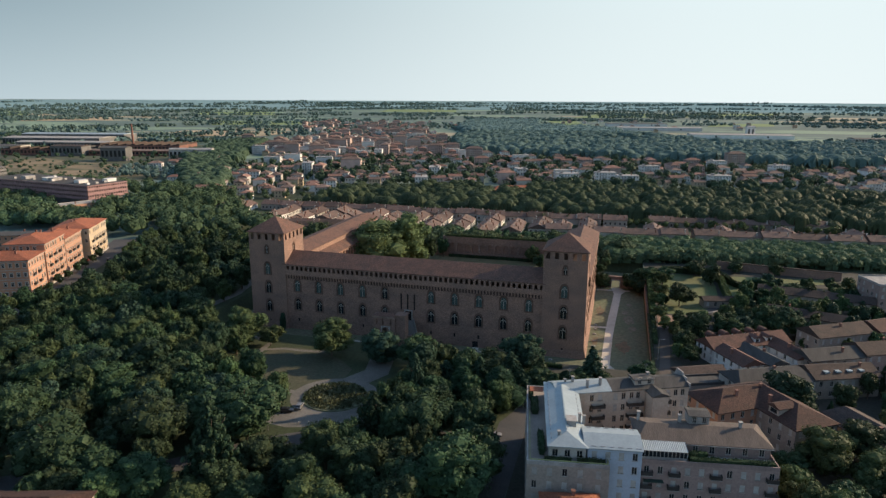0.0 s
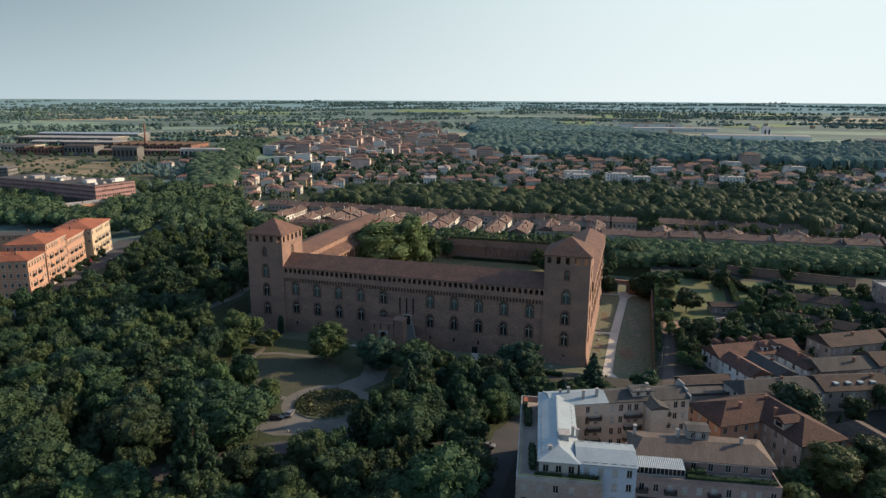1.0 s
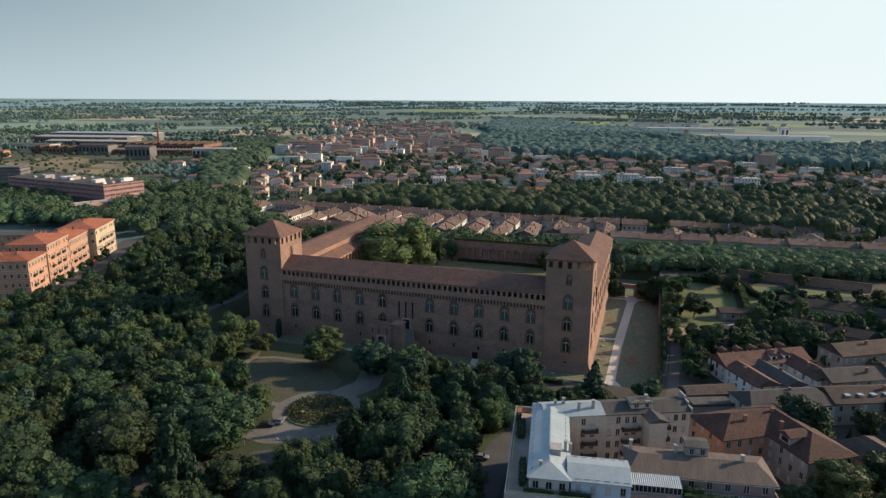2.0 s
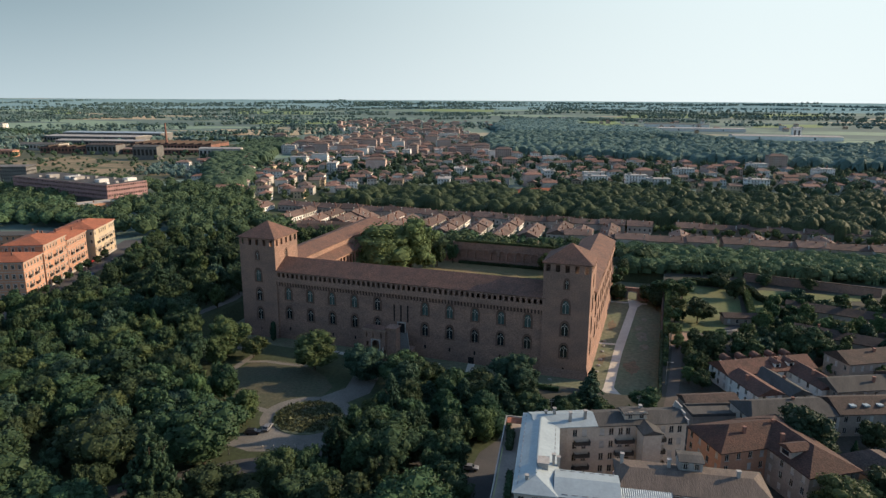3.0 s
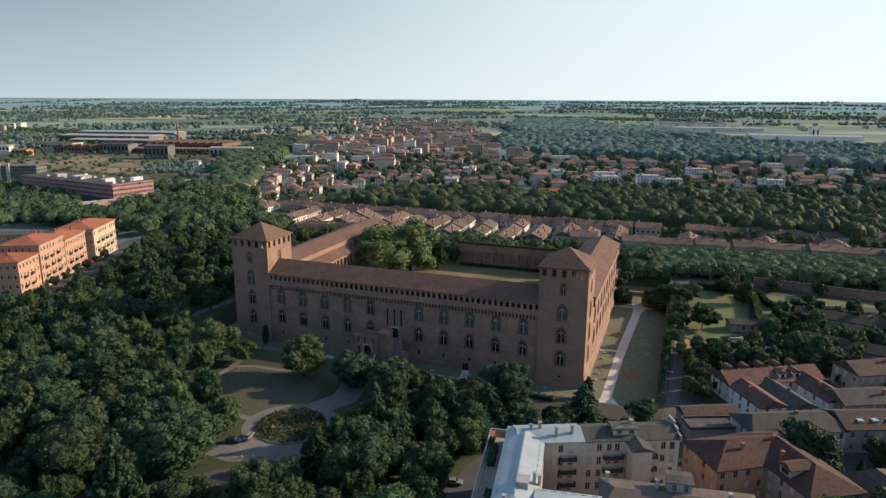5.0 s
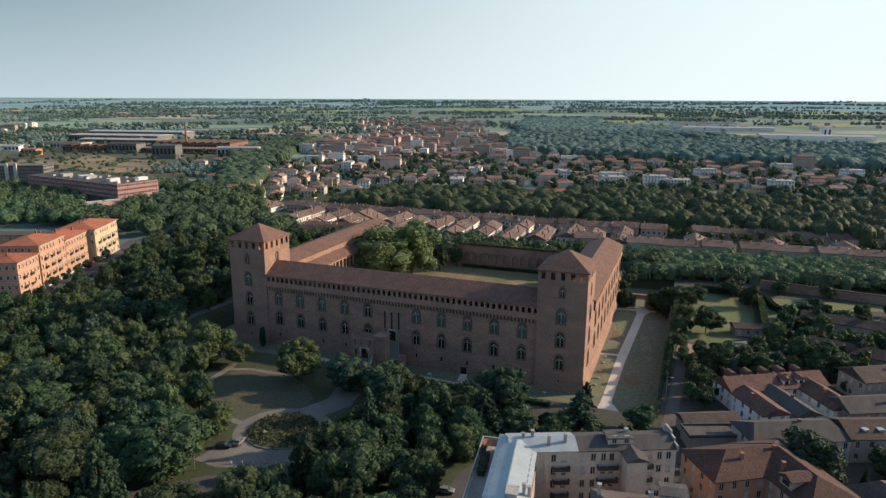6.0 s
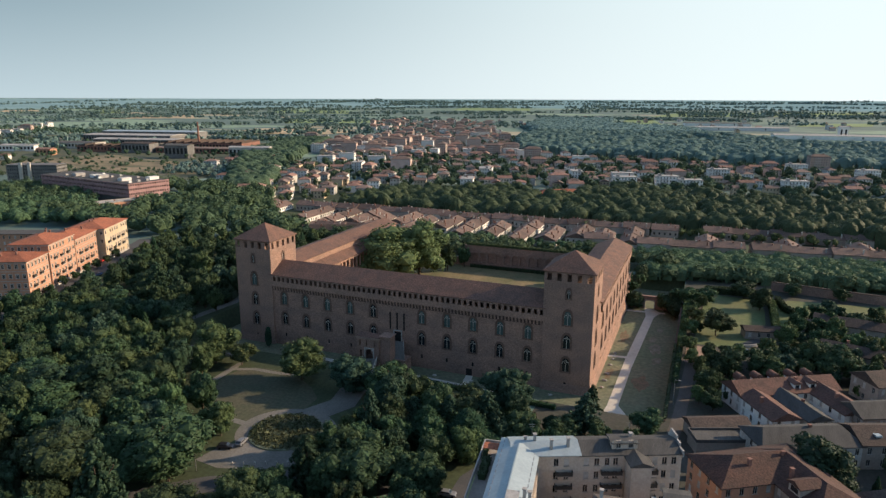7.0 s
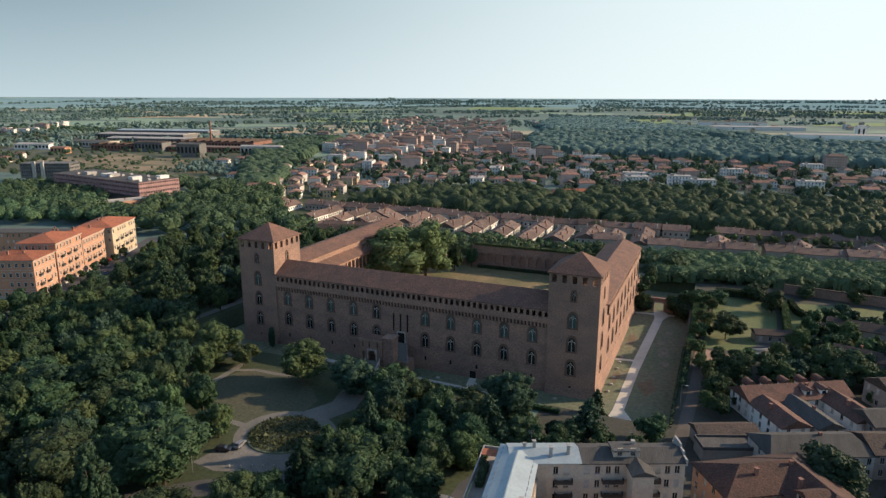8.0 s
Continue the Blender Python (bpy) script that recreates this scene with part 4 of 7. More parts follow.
for (xa, za), (xb, zb) in zip(pts, pts[1:]):
    if xb - xa > 1e-4:
        bm.faces.new([bm.verts.new((65.7 + x, -11.45, z)) for x, z in ((xa, za), (xb, zb), (xb, 9.45), (xa, 9.45))])
part("arch", bm, STONE, gate)
part("arch_surround", boxes((63.8, 64.2, -11.62, -11.5, 6.0, 9.6), (67.2, 67.6, -11.62, -11.5, 6.0, 9.6), (63.8, 67.6, -11.62, -11.5, 9.6, 9.95)), STONE, gate)
part("pier", boxes((69.7, 73.6, -10.8, -6.6, 0, 14.2), (69.4, 73.9, -11.1, -6.3, 14.2, 14.7)), BRICK, gate)
bm = bmesh.new()
wall_face(bm, (73.6, -8.2, 0), (1, 0, 0), 4.6, 0, 5.2, [(1.2, 3.4, 0.2, 3.0)], 0.8)
wall_face(bm, (78.2, -8.2, 0), (0, 1, 0), 5.2, 0, 5.2, [], 0.5)
wall_face(bm, (78.2, -3.0, 0), (-1, 0, 0), 4.6, 0, 5.2, [], 0.5)
box(bm, 73.4, 78.4, -8.4, -2.8, 5.2, 5.6)
part("bridge_pier", bm, BRICK, gate)
bm = bmesh.new()
v = [bm.verts.new(p) for p in ((73.2, -7.6, 5.6), (77.6, -7.6, 5.6), (73.4, 0.6, 9.0), (69.4, 0.6, 9.0), (73.2, -7.6, 5.0), (77.6, -7.6, 5.0), (73.4, 0.6, 8.4), (69.4, 0.6, 8.4))]
for f in ((0, 1, 2, 3), (7, 6, 5, 4), (0, 4, 5, 1), (1, 5, 6, 2), (3, 7, 4, 0)):
    bm.faces.new([v[k] for k in f])
part("drawbridge", bm, GRAVEL, gate)
for x0, x1 in ((73.2, 69.4), (77.6, 73.4)):
    bm = bmesh.new()
    v = [bm.verts.new(p) for p in ((x0, -7.6, 5.6), (x1, 0.6, 9.0), (x1, 0.6, 10.0), (x0, -7.6, 6.6), (x0 + 0.2, -7.6, 5.6), (x1 + 0.2, 0.6, 9.0), (x1 + 0.2, 0.6, 10.0), (x0 + 0.2, -7.6, 6.6))]
    for f in ((0, 1, 2, 3), (7, 6, 5, 4), (3, 2, 6, 7), (0, 3, 7, 4)):
        bm.faces.new([v[k] for k in f])
    part("parapet", bm, STONE, gate)
part("gate_leaf", boxes((69.9, 72.6, 0.5, 0.64, 9.0, 12.6)), DARK, castle)
part("door_surround", boxes((69.5, 69.9, 0.45, 0.69, 9.0, 12.9), (72.6, 73.0, 0.45, 0.69, 9.0, 12.9), (69.5, 73.0, 0.45, 0.69, 12.9, 13.3)), STONE, castle)
bridge = thing("bridge", "brick bridge over the moat to the castle gate", "bridge", pose(66, -11.6, 0, 0, 0, -160))
part("deck", boxes((-2.4, 2.4, 0, 24, 5.3, 6.0)), GRAVEL, bridge)
for x in (-2.7, 2.4):
    part("parapet", boxes((x, x + 0.3, 0, 24, 5.0, 7.0)), STONE, bridge)
for y in (4, 10):
    part("pier", boxes((-2.3, 2.3, y - 0.9, y + 0.9, 0, 5.3)), BRICK, bridge)
# tall drawbridge slots over the gate
for x in (68.2, 71.0, 73.8):
    part("drawbridge_slot", boxes((x - 0.25, x + 0.25, 0.52, 0.69, 13.4, 20.0)), DARK, castle)
for k in range(3):
    part("door_panel", boxes((98.2 + k * 0.75, 98.9 + k * 0.75, 0.55, 0.69, 0.05, 2.6)), DARK, castle)

# the wall across the moat with its arch
arch_wall = thing("moat_wall", "old brick wall across the moat with an arched gate", "wall", pose(0, 0, 0))
bm = bmesh.new()
wall_face(bm, (142, 104, 0), (1, 0, 0), 24.4, 0, 6.0, [(8.6, 12.6, 0, 4.0)], 1.2)
wall_face(bm, (166.4, 105.2, 0), (-1, 0, 0), 24.4, 0, 6.0, [(11.8, 15.8, 0, 4.0)], 0.05)
box(bm, 142, 166.4, 103.9, 105.3, 6.0, 6.3)
part("masonry", bm, BRICK, arch_wall)
part("arch_ring", boxes((150.2, 150.6, 103.8, 104, 0, 4.2), (154.6, 155.0, 103.8, 104, 0, 4.2), (150.6, 154.6, 103.8, 104, 4.0, 4.5)), STONE, arch_wall)
# retaining wall along the lane
lane_wall = thing("lane_wall", "long weathered retaining wall beside the moat lawn", "wall", pose(0, 0, 0))
part("masonry", boxes((166.6, 167.1, -21, 104, -0.2, 6.5)), BRICK, lane_wall)
part("coping", boxes((166.5, 167.2, -21, 104, 6.5, 6.65)), BRICK_DARK, lane_wall)
# loose old stones on the moat lawn
for k in range(11):
    bm = bmesh.new()
    bmesh.ops.create_icosphere(bm, subdivisions=1, radius=0.7)
    for v in bm.verts:
        v.co = Vector((v.co.x * RNG.uniform(0.8, 1.6), v.co.y * RNG.uniform(0.7, 1.1), v.co.z * 0.6)) 
    o = tagged(part("stone_block", bm, STONE), "old pale stone lying on the moat lawn", "stone", "stones in the moat")
    o.location = ((145.0, 40 - k * 6 + RNG.uniform(-2, 2), 0.25) if k < 6 else (60 + 14 * (k - 5), -3.5 + RNG.uniform(-1, 1), 0.25))

# ---- the apartment block ----
PL_BLUE = material("pale_blue_plaster", (0.42, 0.47, 0.54), 0.9, 0.08, 0.2, 2.0, 0, (0.36, 0.41, 0.48))


DARK_RAIL = material("dark_iron_railing", (0.045, 0.042, 0.04), 0.6, 0.1)
SAND = material("sand_plaster", (0.47, 0.405, 0.335), 0.9, 0.12, 0.2, 2.0, 0, (0.38, 0.325, 0.27))
PINK_ROOF = material("weathered_brown_fibre_tile", (0.125, 0.100, 0.085), 0.9, 0.22, 0.2, 2.2, 0.5, (0.080, 0.066, 0.058), stretch=(2.6, 0.45, 1))


def awned_balcony(parent, x, y, z, a, w=2.6):
    b = part("balcony", boxes((-w / 2, w / 2, -1.1, 0, -0.15, 0.0)), CONCRETE, parent)
    b.matrix_basis = pose(x, y, z, 0, 0, a)
    bm = bmesh.new()
    slab(bm, [(-w / 2, 0), (-w / 2, -1.1), (w / 2, -1.1), (w / 2, 0), (w / 2 - 0.05, 0), (w / 2 - 0.05, -1.05), (-w / 2 + 0.05, -1.05), (-w / 2 + 0.05, 0)], 0.0, 0.95)
    part("railing", bm, DARK_RAIL, b)


def block(e, x0, x1, y0, y1, z0, z1, wall, n_front, storeys, fh, back=False, kit=None, roof=None, left=0, right=0, top=True):
    """A storeyed block inside the thing e, in its own frame, with window holes in the sides asked for."""
    bm = bmesh.new()
    ww, wh = 1.1, 1.7
    spots = []
    for o, u, ln, a, n in (((x0, y0), (1, 0), x1 - x0, 0, n_front), ((x1, y0), (0, 1), y1 - y0, 90, right), ((x1, y1), (-1, 0), x1 - x0, 180, n_front if back else 0), ((x0, y1), (0, -1), y1 - y0, -90, left)):
        holes = []
        for i in range(n):
            t = ln * (i + 0.5) / n
            for s in range(storeys):
                zz = z1 - (s + 1) * fh + 0.9
                if zz > z0 + 0.3:
                    holes.append((t - ww / 2, t + ww / 2, zz, zz + wh))
                    spots.append((o[0] + u[0] * t, o[1] + u[1] * t, zz, a))
        wall_face(bm, (*o, 0), (*u, 0), ln, z0, z1, holes, 0.2)
    if top:
        bm.faces.new([bm.verts.new(p) for p in ((x0, y0, z1), (x1, y0, z1), (x1, y1, z1), (x0, y1, z1))])
    w = part("wall", bm, wall, e)
    place_windows(w, kit or [SHUT, SHUT, PLAIN], spots)
    return w, spots


YELLOW_RAIL = material("yellow_green_rail", (0.34, 0.36, 0.16), 0.6, 0.1)
GREEN_CLOTH = material("green_awning_cloth", (0.03, 0.055, 0.045), 0.8, 0.1)
BROWN_DOOR = material("brown_door", (0.16, 0.095, 0.06), 0.7, 0.1, 0.5, 6.0)
apt = thing("apartment_block", "courtyard apartment block with white metal roof and planted terraces", "apartment block", pose(135.2, -78.9, G, 0, 0, 8.1))
# west wing with its terrace and white penthouse
block(apt, -4.3, 8.7, -35.0, 3.0, -0.5, 15, BEIGE, 4, 4, 3.2, left=9)
block(apt, 8.7, 13.2, -35.0, -32.3, -0.5, 15, BEIGE, 1, 4, 3.2, right=1)
block(apt, 0.4, 8.3, -32.6, -0.4, 15, 18.3, CREAM, 3, 1, 3.2, left=9, kit=WIDE)
part("roof", roof_bm(0.4, 8.3, -32.6, -0.4, 18.3, 1.5, "hip", 0.45, 0.2), WHITE_METAL, apt, "white sheet metal roof")
bm = bmesh.new()
for p in ((-4.3, -4.0, -35.0, 3.0), (-4.0, 13.2, -35.0, -34.7), (-4.0, 8.4, 2.7, 3.0), (12.9, 13.2, -34.7, -32.6)):
    box(bm, *p, 15.0, 15.9)
part("terrace_wall", bm, CONCRETE, apt)
for k in range(15):
    for x, d in ((0.9, 0.0), (7.8, 0.4)):
        if not (x > 5 and k < 5):
            part("snow_guard", boxes((x - 0.10, x + 0.10, -30.6 + 2.0 * k + d, -29.5 + 2.0 * k + d, 18.72, 18.86)), METAL, apt)
part("stair_box", boxes((4.6, 6.6, -25.4, -22.9, 18.6, 20.7), (4.4, 6.8, -25.6, -22.7, 20.7, 20.85)), CONCRETE, apt)
for x, y, h in ((2.6, -29.4, 1.2), (7.6, -22.2, 2.1), (8.6, -22.0, 1.5), (5.4, -2.4, 1.6)):
    part("chimney", boxes((x - 0.3, x + 0.3, y - 0.3, y + 0.3, 18.5, 19.0 + h), (x - 0.42, x + 0.42, y - 0.42, y + 0.42, 19.0 + h, 19.15 + h)), CONCRETE, apt)
part("ridge_cap", boxes((4.2, 4.5, -27.8, -5.0, 19.96, 20.12)), WHITE_METAL, apt)
part("seam", boxes(*[(0.1, 8.6, -30.0 + 2.4 * k, -29.95 + 2.4 * k, 18.5, 18.53) for k in range(3)]), METAL, apt)
part("terrace_rail", boxes((-3.7, -3.55, -34.5, -12, 15.9, 16.1), (-3.7, 12.9, -34.6, -34.45, 15.9, 16.1), (12.8, 12.95, -34.4, -32.7, 15.9, 16.1)), YELLOW_RAIL, apt)
part("awning", boxes((-3.6, -0.2, -3.4, -0.8, 17.2, 17.35)), TERRACOTTA, apt)
# white front wing
block(apt, 8.7, 20.2, -32.3, -23.8, -0.5, 18.2, PL_BLUE, 4, 5, 3.2, back=True)
bm = bmesh.new()
slope = [(-32.7, 18.25), (-27.8, 19.4), (-23.5, 18.5)]
for (ya, za), (yb, zb) in zip(slope, slope[1:]):
    lo = [bm.verts.new(p) for p in ((7.9, ya, za), (20.4, ya, za), (20.4, yb, zb), (7.9, yb, zb))]
    up = [bm.verts.new((v.co.x, v.co.y, v.co.z + 0.2)) for v in lo]
    for f in ((up[0], up[1], up[2], up[3]), (lo[3], lo[2], lo[1], lo[0]), (lo[0], lo[1], up[1], up[0]), (lo[1], lo[2], up[2], up[1]), (lo[2], lo[3], up[3], up[2]), (lo[3], lo[0], up[0], up[3])):
        bm.faces.new(f)
part("roof", bm, WHITE_METAL, apt, "white sheet metal roof")
bm = bmesh.new()
for x in (8.75, 20.15):
    bm.faces.new([bm.verts.new(p) for p in ((x, -32.3, 18.2), (x, -27.8, 19.35), (x, -23.8, 18.5), (x, -23.8, 18.2))])
part("gable", bm, PL_BLUE, apt)
for k in range(6):
    part("snow_guard", boxes((9.4 + 1.9 * k, 10.5 + 1.9 * k, -32.1, -31.95, 18.55, 18.7)), METAL, apt)
    part("snow_guard", boxes((9.0 + 1.9 * k, 10.1 + 1.9 * k, -24.3, -24.15, 18.8, 18.95)), METAL, apt)
north = thing("apartment_block", "beige apartment wing with balconies round a yard and grey roof", "apartment block", pose(136.6, -81.8, G, 0, 0, 24))


def yard_front(e, x0, x1, y, z1, cols, storeys, fh):
    """A wall looking to -y with one column of windows for each x in cols."""
    bm = bmesh.new()
    holes, spots = [], []
    for c in cols:
        for k in range(storeys):
            z = z1 - (k + 1) * fh + 0.9
            holes.append((c - x0 - 0.55, c - x0 + 0.55, z, z + 1.7))
            spots.append((c, y, z, 0))
    wall_face(bm, (x0, y, 0), (1, 0, 0), x1 - x0, -0.5, z1, holes, 0.2)
    part("yard_wall", bm, SAND, e)
    place_windows(e, [SHUT, PLAIN, PLAIN], spots)


yard_front(north, 8.4, 37, -4.6, 18.2, (10.4, 12.6, 16.8, 19.0, 21.2, 23.0, 31.4, 33.4, 35.4), 5, 3.1)
block(north, 3.0, 36.9, -4.4, 2.9, -0.5, 18.15, SAND, 0, 5, 3.1, right=2)
part("roof", roof_bm(15.6, 36.6, -4.6, 2.8, 18.3, 1.4, "gable", 0.4, 0.2), GREY_TILE, north)
part("roof", roof_bm(1.4, 15.2, -4.6, 2.8, 18.42, 1.4, "gable", 0.42, 0.2), WHITE_METAL, north, "white sheet metal roof")
part("fire_wall", boxes((36.95, 37.35, -4.9, 3.1, 17.8, 19.2), (36.95, 37.35, -3.0, 2.6, 19.2, 20.0), (36.95, 37.35, -1.2, 2.2, 20.0, 20.7)), CONCRETE, north)
for z in (14.2, 11.1, 8.0, 4.9):
    for c, w in ((12.0, 3.6), (22.1, 4.4), (30.6, 2.6)):
        awned_balcony(north, c, -4.6, z, 0, w)
yard_front(north, 25.0, 29.2, -8.8, 18.0, (), 0, 3.1)
block(north, 25.0, 29.2, -8.7, -4.6, -0.5, 17.95, SAND, 0, 5, 3.1, right=1, kit=SMALL)
part("roof", roof_bm(25.0, 29.2, -8.8, -3.0, 18.0, 0.9, "gable", 0.35, 0.2), GREY_TILE, north)
block(north, 22.4, 27.8, -3.4, 0.2, 18.5, 20.3, SAND, 2, 1, 1.9, kit=SMALL)
part("roof", roof_bm(22.4, 27.8, -3.4, 0.2, 20.3, 0.3, "gable", 0.3, 0.15), GREY_TILE, north)
for x, y in ((6.4, -0.8), (9.5, -3.2), (13.2, -2.6), (27.0, -1.0)):
    part("chimney", boxes((x - 0.28, x + 0.28, y - 0.35, y + 0.35, 18.6, 21.3), (x - 0.4, x + 0.4, y - 0.47, y + 0.47, 21.3, 21.5)), CONCRETE, north)
for x in (6.0, 27.2):      # roof aerials
    part("aerial", boxes((x - 0.03, x + 0.03, 0.5, 0.56, 19.8, 23.2), (x - 0.7, x + 0.7, 0.5, 0.56, 22.9, 22.96), (x - 0.5, x + 0.5, 0.5, 0.56, 22.4, 22.46)), METAL, north)
front = thing("apartment_block", "pink apartment block with roof terrace and weathered grey roof", "apartment block", pose(159.5, -106.7, G, 0, 0, 8.5))
w, sp = block(front, 0, 28.9, 0, 15.4, -0.5, 14.8, PINK, 10, 4, 3.2, back=True, right=4)
block(front, 0.3, 28.4, 4.6, 15.1, 14.8, 17.5, PINK, 8, 1, 2.9, back=True, kit=PLAIN)
part("roof", roof_bm(0.3, 28.6, 4.6, 15.2, 17.5, 1.7, "half", 0.45, 0.2), PINK_ROOF, front)
block(front, 12.5, 16.9, 11.0, 15.0, 18.5, 21.0, CONCRETE, 2, 1, 2.5, kit=SMALL)
part("roof", roof_bm(12.5, 16.9, 11.0, 15.0, 21.0, 0.45, "gable", 0.3, 0.15), GREY_TILE, front)
ver = part("glass_veranda", boxes((0.3, 10.2, 1.4, 1.5, 14.8, 15.6), (0.3, 10.2, 1.38, 1.52, 17.0, 17.15), *[(0.3 + i * 0.82, 0.42 + i * 0.82, 1.4, 1.5, 15.6, 17.0) for i in range(13)]), CREAM, front)
part("glazing", boxes((0.4, 10.1, 1.52, 1.56, 15.6, 17.0)), GLASS, ver)
bm = bmesh.new()
prof = [(0.2 + 0.2 * k, 0.0 if k % 2 else 0.09) for k in range(51)]      # ribbed sheet
rows_of = [[bm.verts.new((x, y, z + up)) for x, up in prof] for y, z in ((1.1, 17.2), (4.6, 17.8))]
for k in range(50):
    bm.faces.new((rows_of[0][k], rows_of[0][k + 1], rows_of[1][k + 1], rows_of[1][k]))
part("veranda_roof", bm, WHITE_METAL, ver)
part("terrace_wall", boxes((0, 28.9, 0, 0.25, 14.8, 15.7), (28.65, 28.9, 0.25, 15.4, 14.8, 15.7)), PINK, front)
part("terrace_floor", boxes((0.3, 28.6, 0.3, 4.5, 14.8, 14.86)), CONCRETE, front)
part("gutter", boxes((0.0, 29.0, 3.9, 4.12, 17.42, 17.58)), METAL, front)
for i, (x, y, z, a) in enumerate(sp):
    if a == 0 and (i // 4) in (0, 2, 5, 9):
        awned_balcony(front, x, y, z - 0.1, 0, 2.4)
part("awning", boxes((0.8, 5.0, -1.2, 0.0, 10.9, 11.05)), GREEN_CLOTH, front, "dark green awning")
for k, (x, y) in enumerate(((1.4, 12.6), (10.6, 12.0), (23.4, 10.0))):
    part("chimney", boxes((x - 0.3, x + 0.3, y - 0.3, y + 0.3, 18, 20.6), (x - 0.42, x + 0.42, y - 0.42, y + 0.42, 20.6, 20.8)), CONCRETE, front)

# ---- old houses east of the block ----
house("house", "large ochre house with brown tiled hip roof", 188.4, -53.0, 26, 13.6, 9.0, 32, ORANGE, OLD_TILE, 3.3, "hip", 3, "front sides", chimneys=1)
wing = house("house", "large house wing with brown tiled roof and dormer", 197.5, -55.1, 13.6, 27.4, 9.0, 32, BEIGE, OLD_TILE, 3.36, "hip", 3, "front sides", chimneys=2)
dormer = part("dormer", boxes((-6.2, -2.5, -7, -3.5, 9.6, 11.6)), BEIGE, wing)
part("dormer_roof", roof_bm(-6.2, -1.0, -7, -3.5, 11.6, 1.0, "gable", 0.4, 0.2), OLD_TILE, dormer)
part("dormer_window", boxes((-6.26, -6.16, -6.3, -4.2, 10.1, 11.2)), GLASS, dormer)
house("house", "house with dark brown tiled roof", 219, -60, 12, 22, 6.8, 30, BEIGE, BROWN_TILE, 2.8, "half", 2, "front sides")
VILLA_TILE = roof_material("villa_red_tile", (0.112, 0.057, 0.044), (0.068, 0.042, 0.034))
villa = house("villa", "white villa with reddish tiled roof and round dormers", 198.6, 4.8, 32, 10.2, 5.6, 30, WHITE, VILLA_TILE, 2.9, "gable", 2, "front sides", category="villa")
for k in range(5):
    x = -12 + 5.6 * k
    d = part("dormer", boxes((x - 1.0, x + 1.0, 1.2, 4.2, 6.3, 8.2)), WHITE, villa)
    bm = bmesh.new()
    cyl(bm, 0, 0, -1.7, 1.7, 1.25, 1.25, 12)
    bm.transform(pose(x, 2.9, 8.0, 90, 0, 0))
    part("dormer_roof", bm, VILLA_TILE, d)
for x in (2.5, 7.5):
    d = part("dormer", boxes((x - 1.1, x + 1.1, -4.0, -1.0, 6.2, 8.0)), WHITE, villa)
    part("dormer_roof", roof_bm(x - 1.1, x + 1.1, -4.0, -0.4, 8.0, 0.7, "gable", 0.4, 0.15), VILLA_TILE, d)
    part("dormer_window", boxes((x - 0.6, x + 0.6, -4.06, -3.96, 6.7, 7.7)), GLASS, d)
house("villa", "white villa wing with reddish tiled roof", 194.4, -11.7, 8.2, 15, 5.4, 30, WHITE, VILLA_TILE, 2.1, "gable", 2, "front sides", category="villa")
house("villa", "white villa wing with dark roof round the yard", 202.5, -7.4, 7, 17, 5.2, 30, CREAM, GREY_TILE, 1.8, "gable", 2, "front sides", category="villa")
house("villa", "white villa wing closing the yard", 212.5, 1.5, 8.5, 19, 5.4, 30, WHITE, VILLA_TILE, 2.2, "gable", 2, "front sides", category="villa")
house("garage", "low cream garages with flat roof beside the lane", 181.3, -30.6, 14.5, 6.4, 3.4, 22, BEIGE, GREY_TILE, 0.1, "flat", 1, "", chimneys=0, category="garage")
for k in range(3):
    o = tagged(part("garage_door", boxes((-1.4, 1.4, -0.08, 0.08, 0, 2.5)), BROWN_DOOR if k != 1 else DARK), "brown roll-up garage door", "garage door")
    o.matrix_basis = pose(177.9 + 4.1 * k, -35.1 + 1.66 * k, G + 0.1, 0, 0, 22)
house("house", "long low house with brown roof beside the lane", 180.6, -23.3, 16, 6, 3.8, 25, BEIGE, BROWN_TILE, 1.4, "gable", 1, "front", chimneys=0, kit=PLAIN)
house("house", "cream house with dark slate-grey roof", 200.4, -28.3, 26, 11.5, 6.2, 25, CREAM, GREY_TILE, 2.8, "half", 2, "front sides")
sky_house = house("house", "house with dark brown roof and skylights", 222.5, -19, 22, 11, 6.6, 22, BEIGE, BROWN_TILE, 2.6, "gable", 2, "front sides")
for k in range(4):
    part("skylight", boxes((-7 + 4 * k, -5.4 + 4 * k, -3.9, -2.4, 7.95, 8.4)), WHITE_METAL, sky_house)
house("house", "plain house with grey roof among the yards", 225, -2, 22, 10, 6.2, 26, BEIGE, GREY_TILE, 2.4, "gable", 2, "front sides")
house("house", "ochre house with brown tiled roof", 233, 22, 24, 11, 7.0, 30, BEIGE, BROWN_TILE, 2.8, "gable", 2, "front sides")
house("house", "long house with brown tiled roof", 246, 8, 26, 11, 7.0, 24, PINK, BROWN_TILE, 2.6, "gable", 2, "front sides")
house("house", "beige house with brown tiled roof", 250, -20, 24, 12, 7.5, 18, PINK, BROWN_TILE, 2.8, "gable", 2, "front sides")
house("house", "house with weathered roof near the gardens", 256, 36, 24, 11, 7.0, 34, BEIGE, OLD_TILE, 2.6, "gable", 2, "front sides")
house("house", "house with hipped brown roof", 246, -58, 22, 14, 8.0, 26, BEIGE, BROWN_TILE, 3.0, "hip", 3, "front sides")
house("house", "small front house with terracotta roof", 146, -118.5, 12, 8, 9.4, 12, PINK, TERRACOTTA, 2.0, "hip", 3, "front sides")
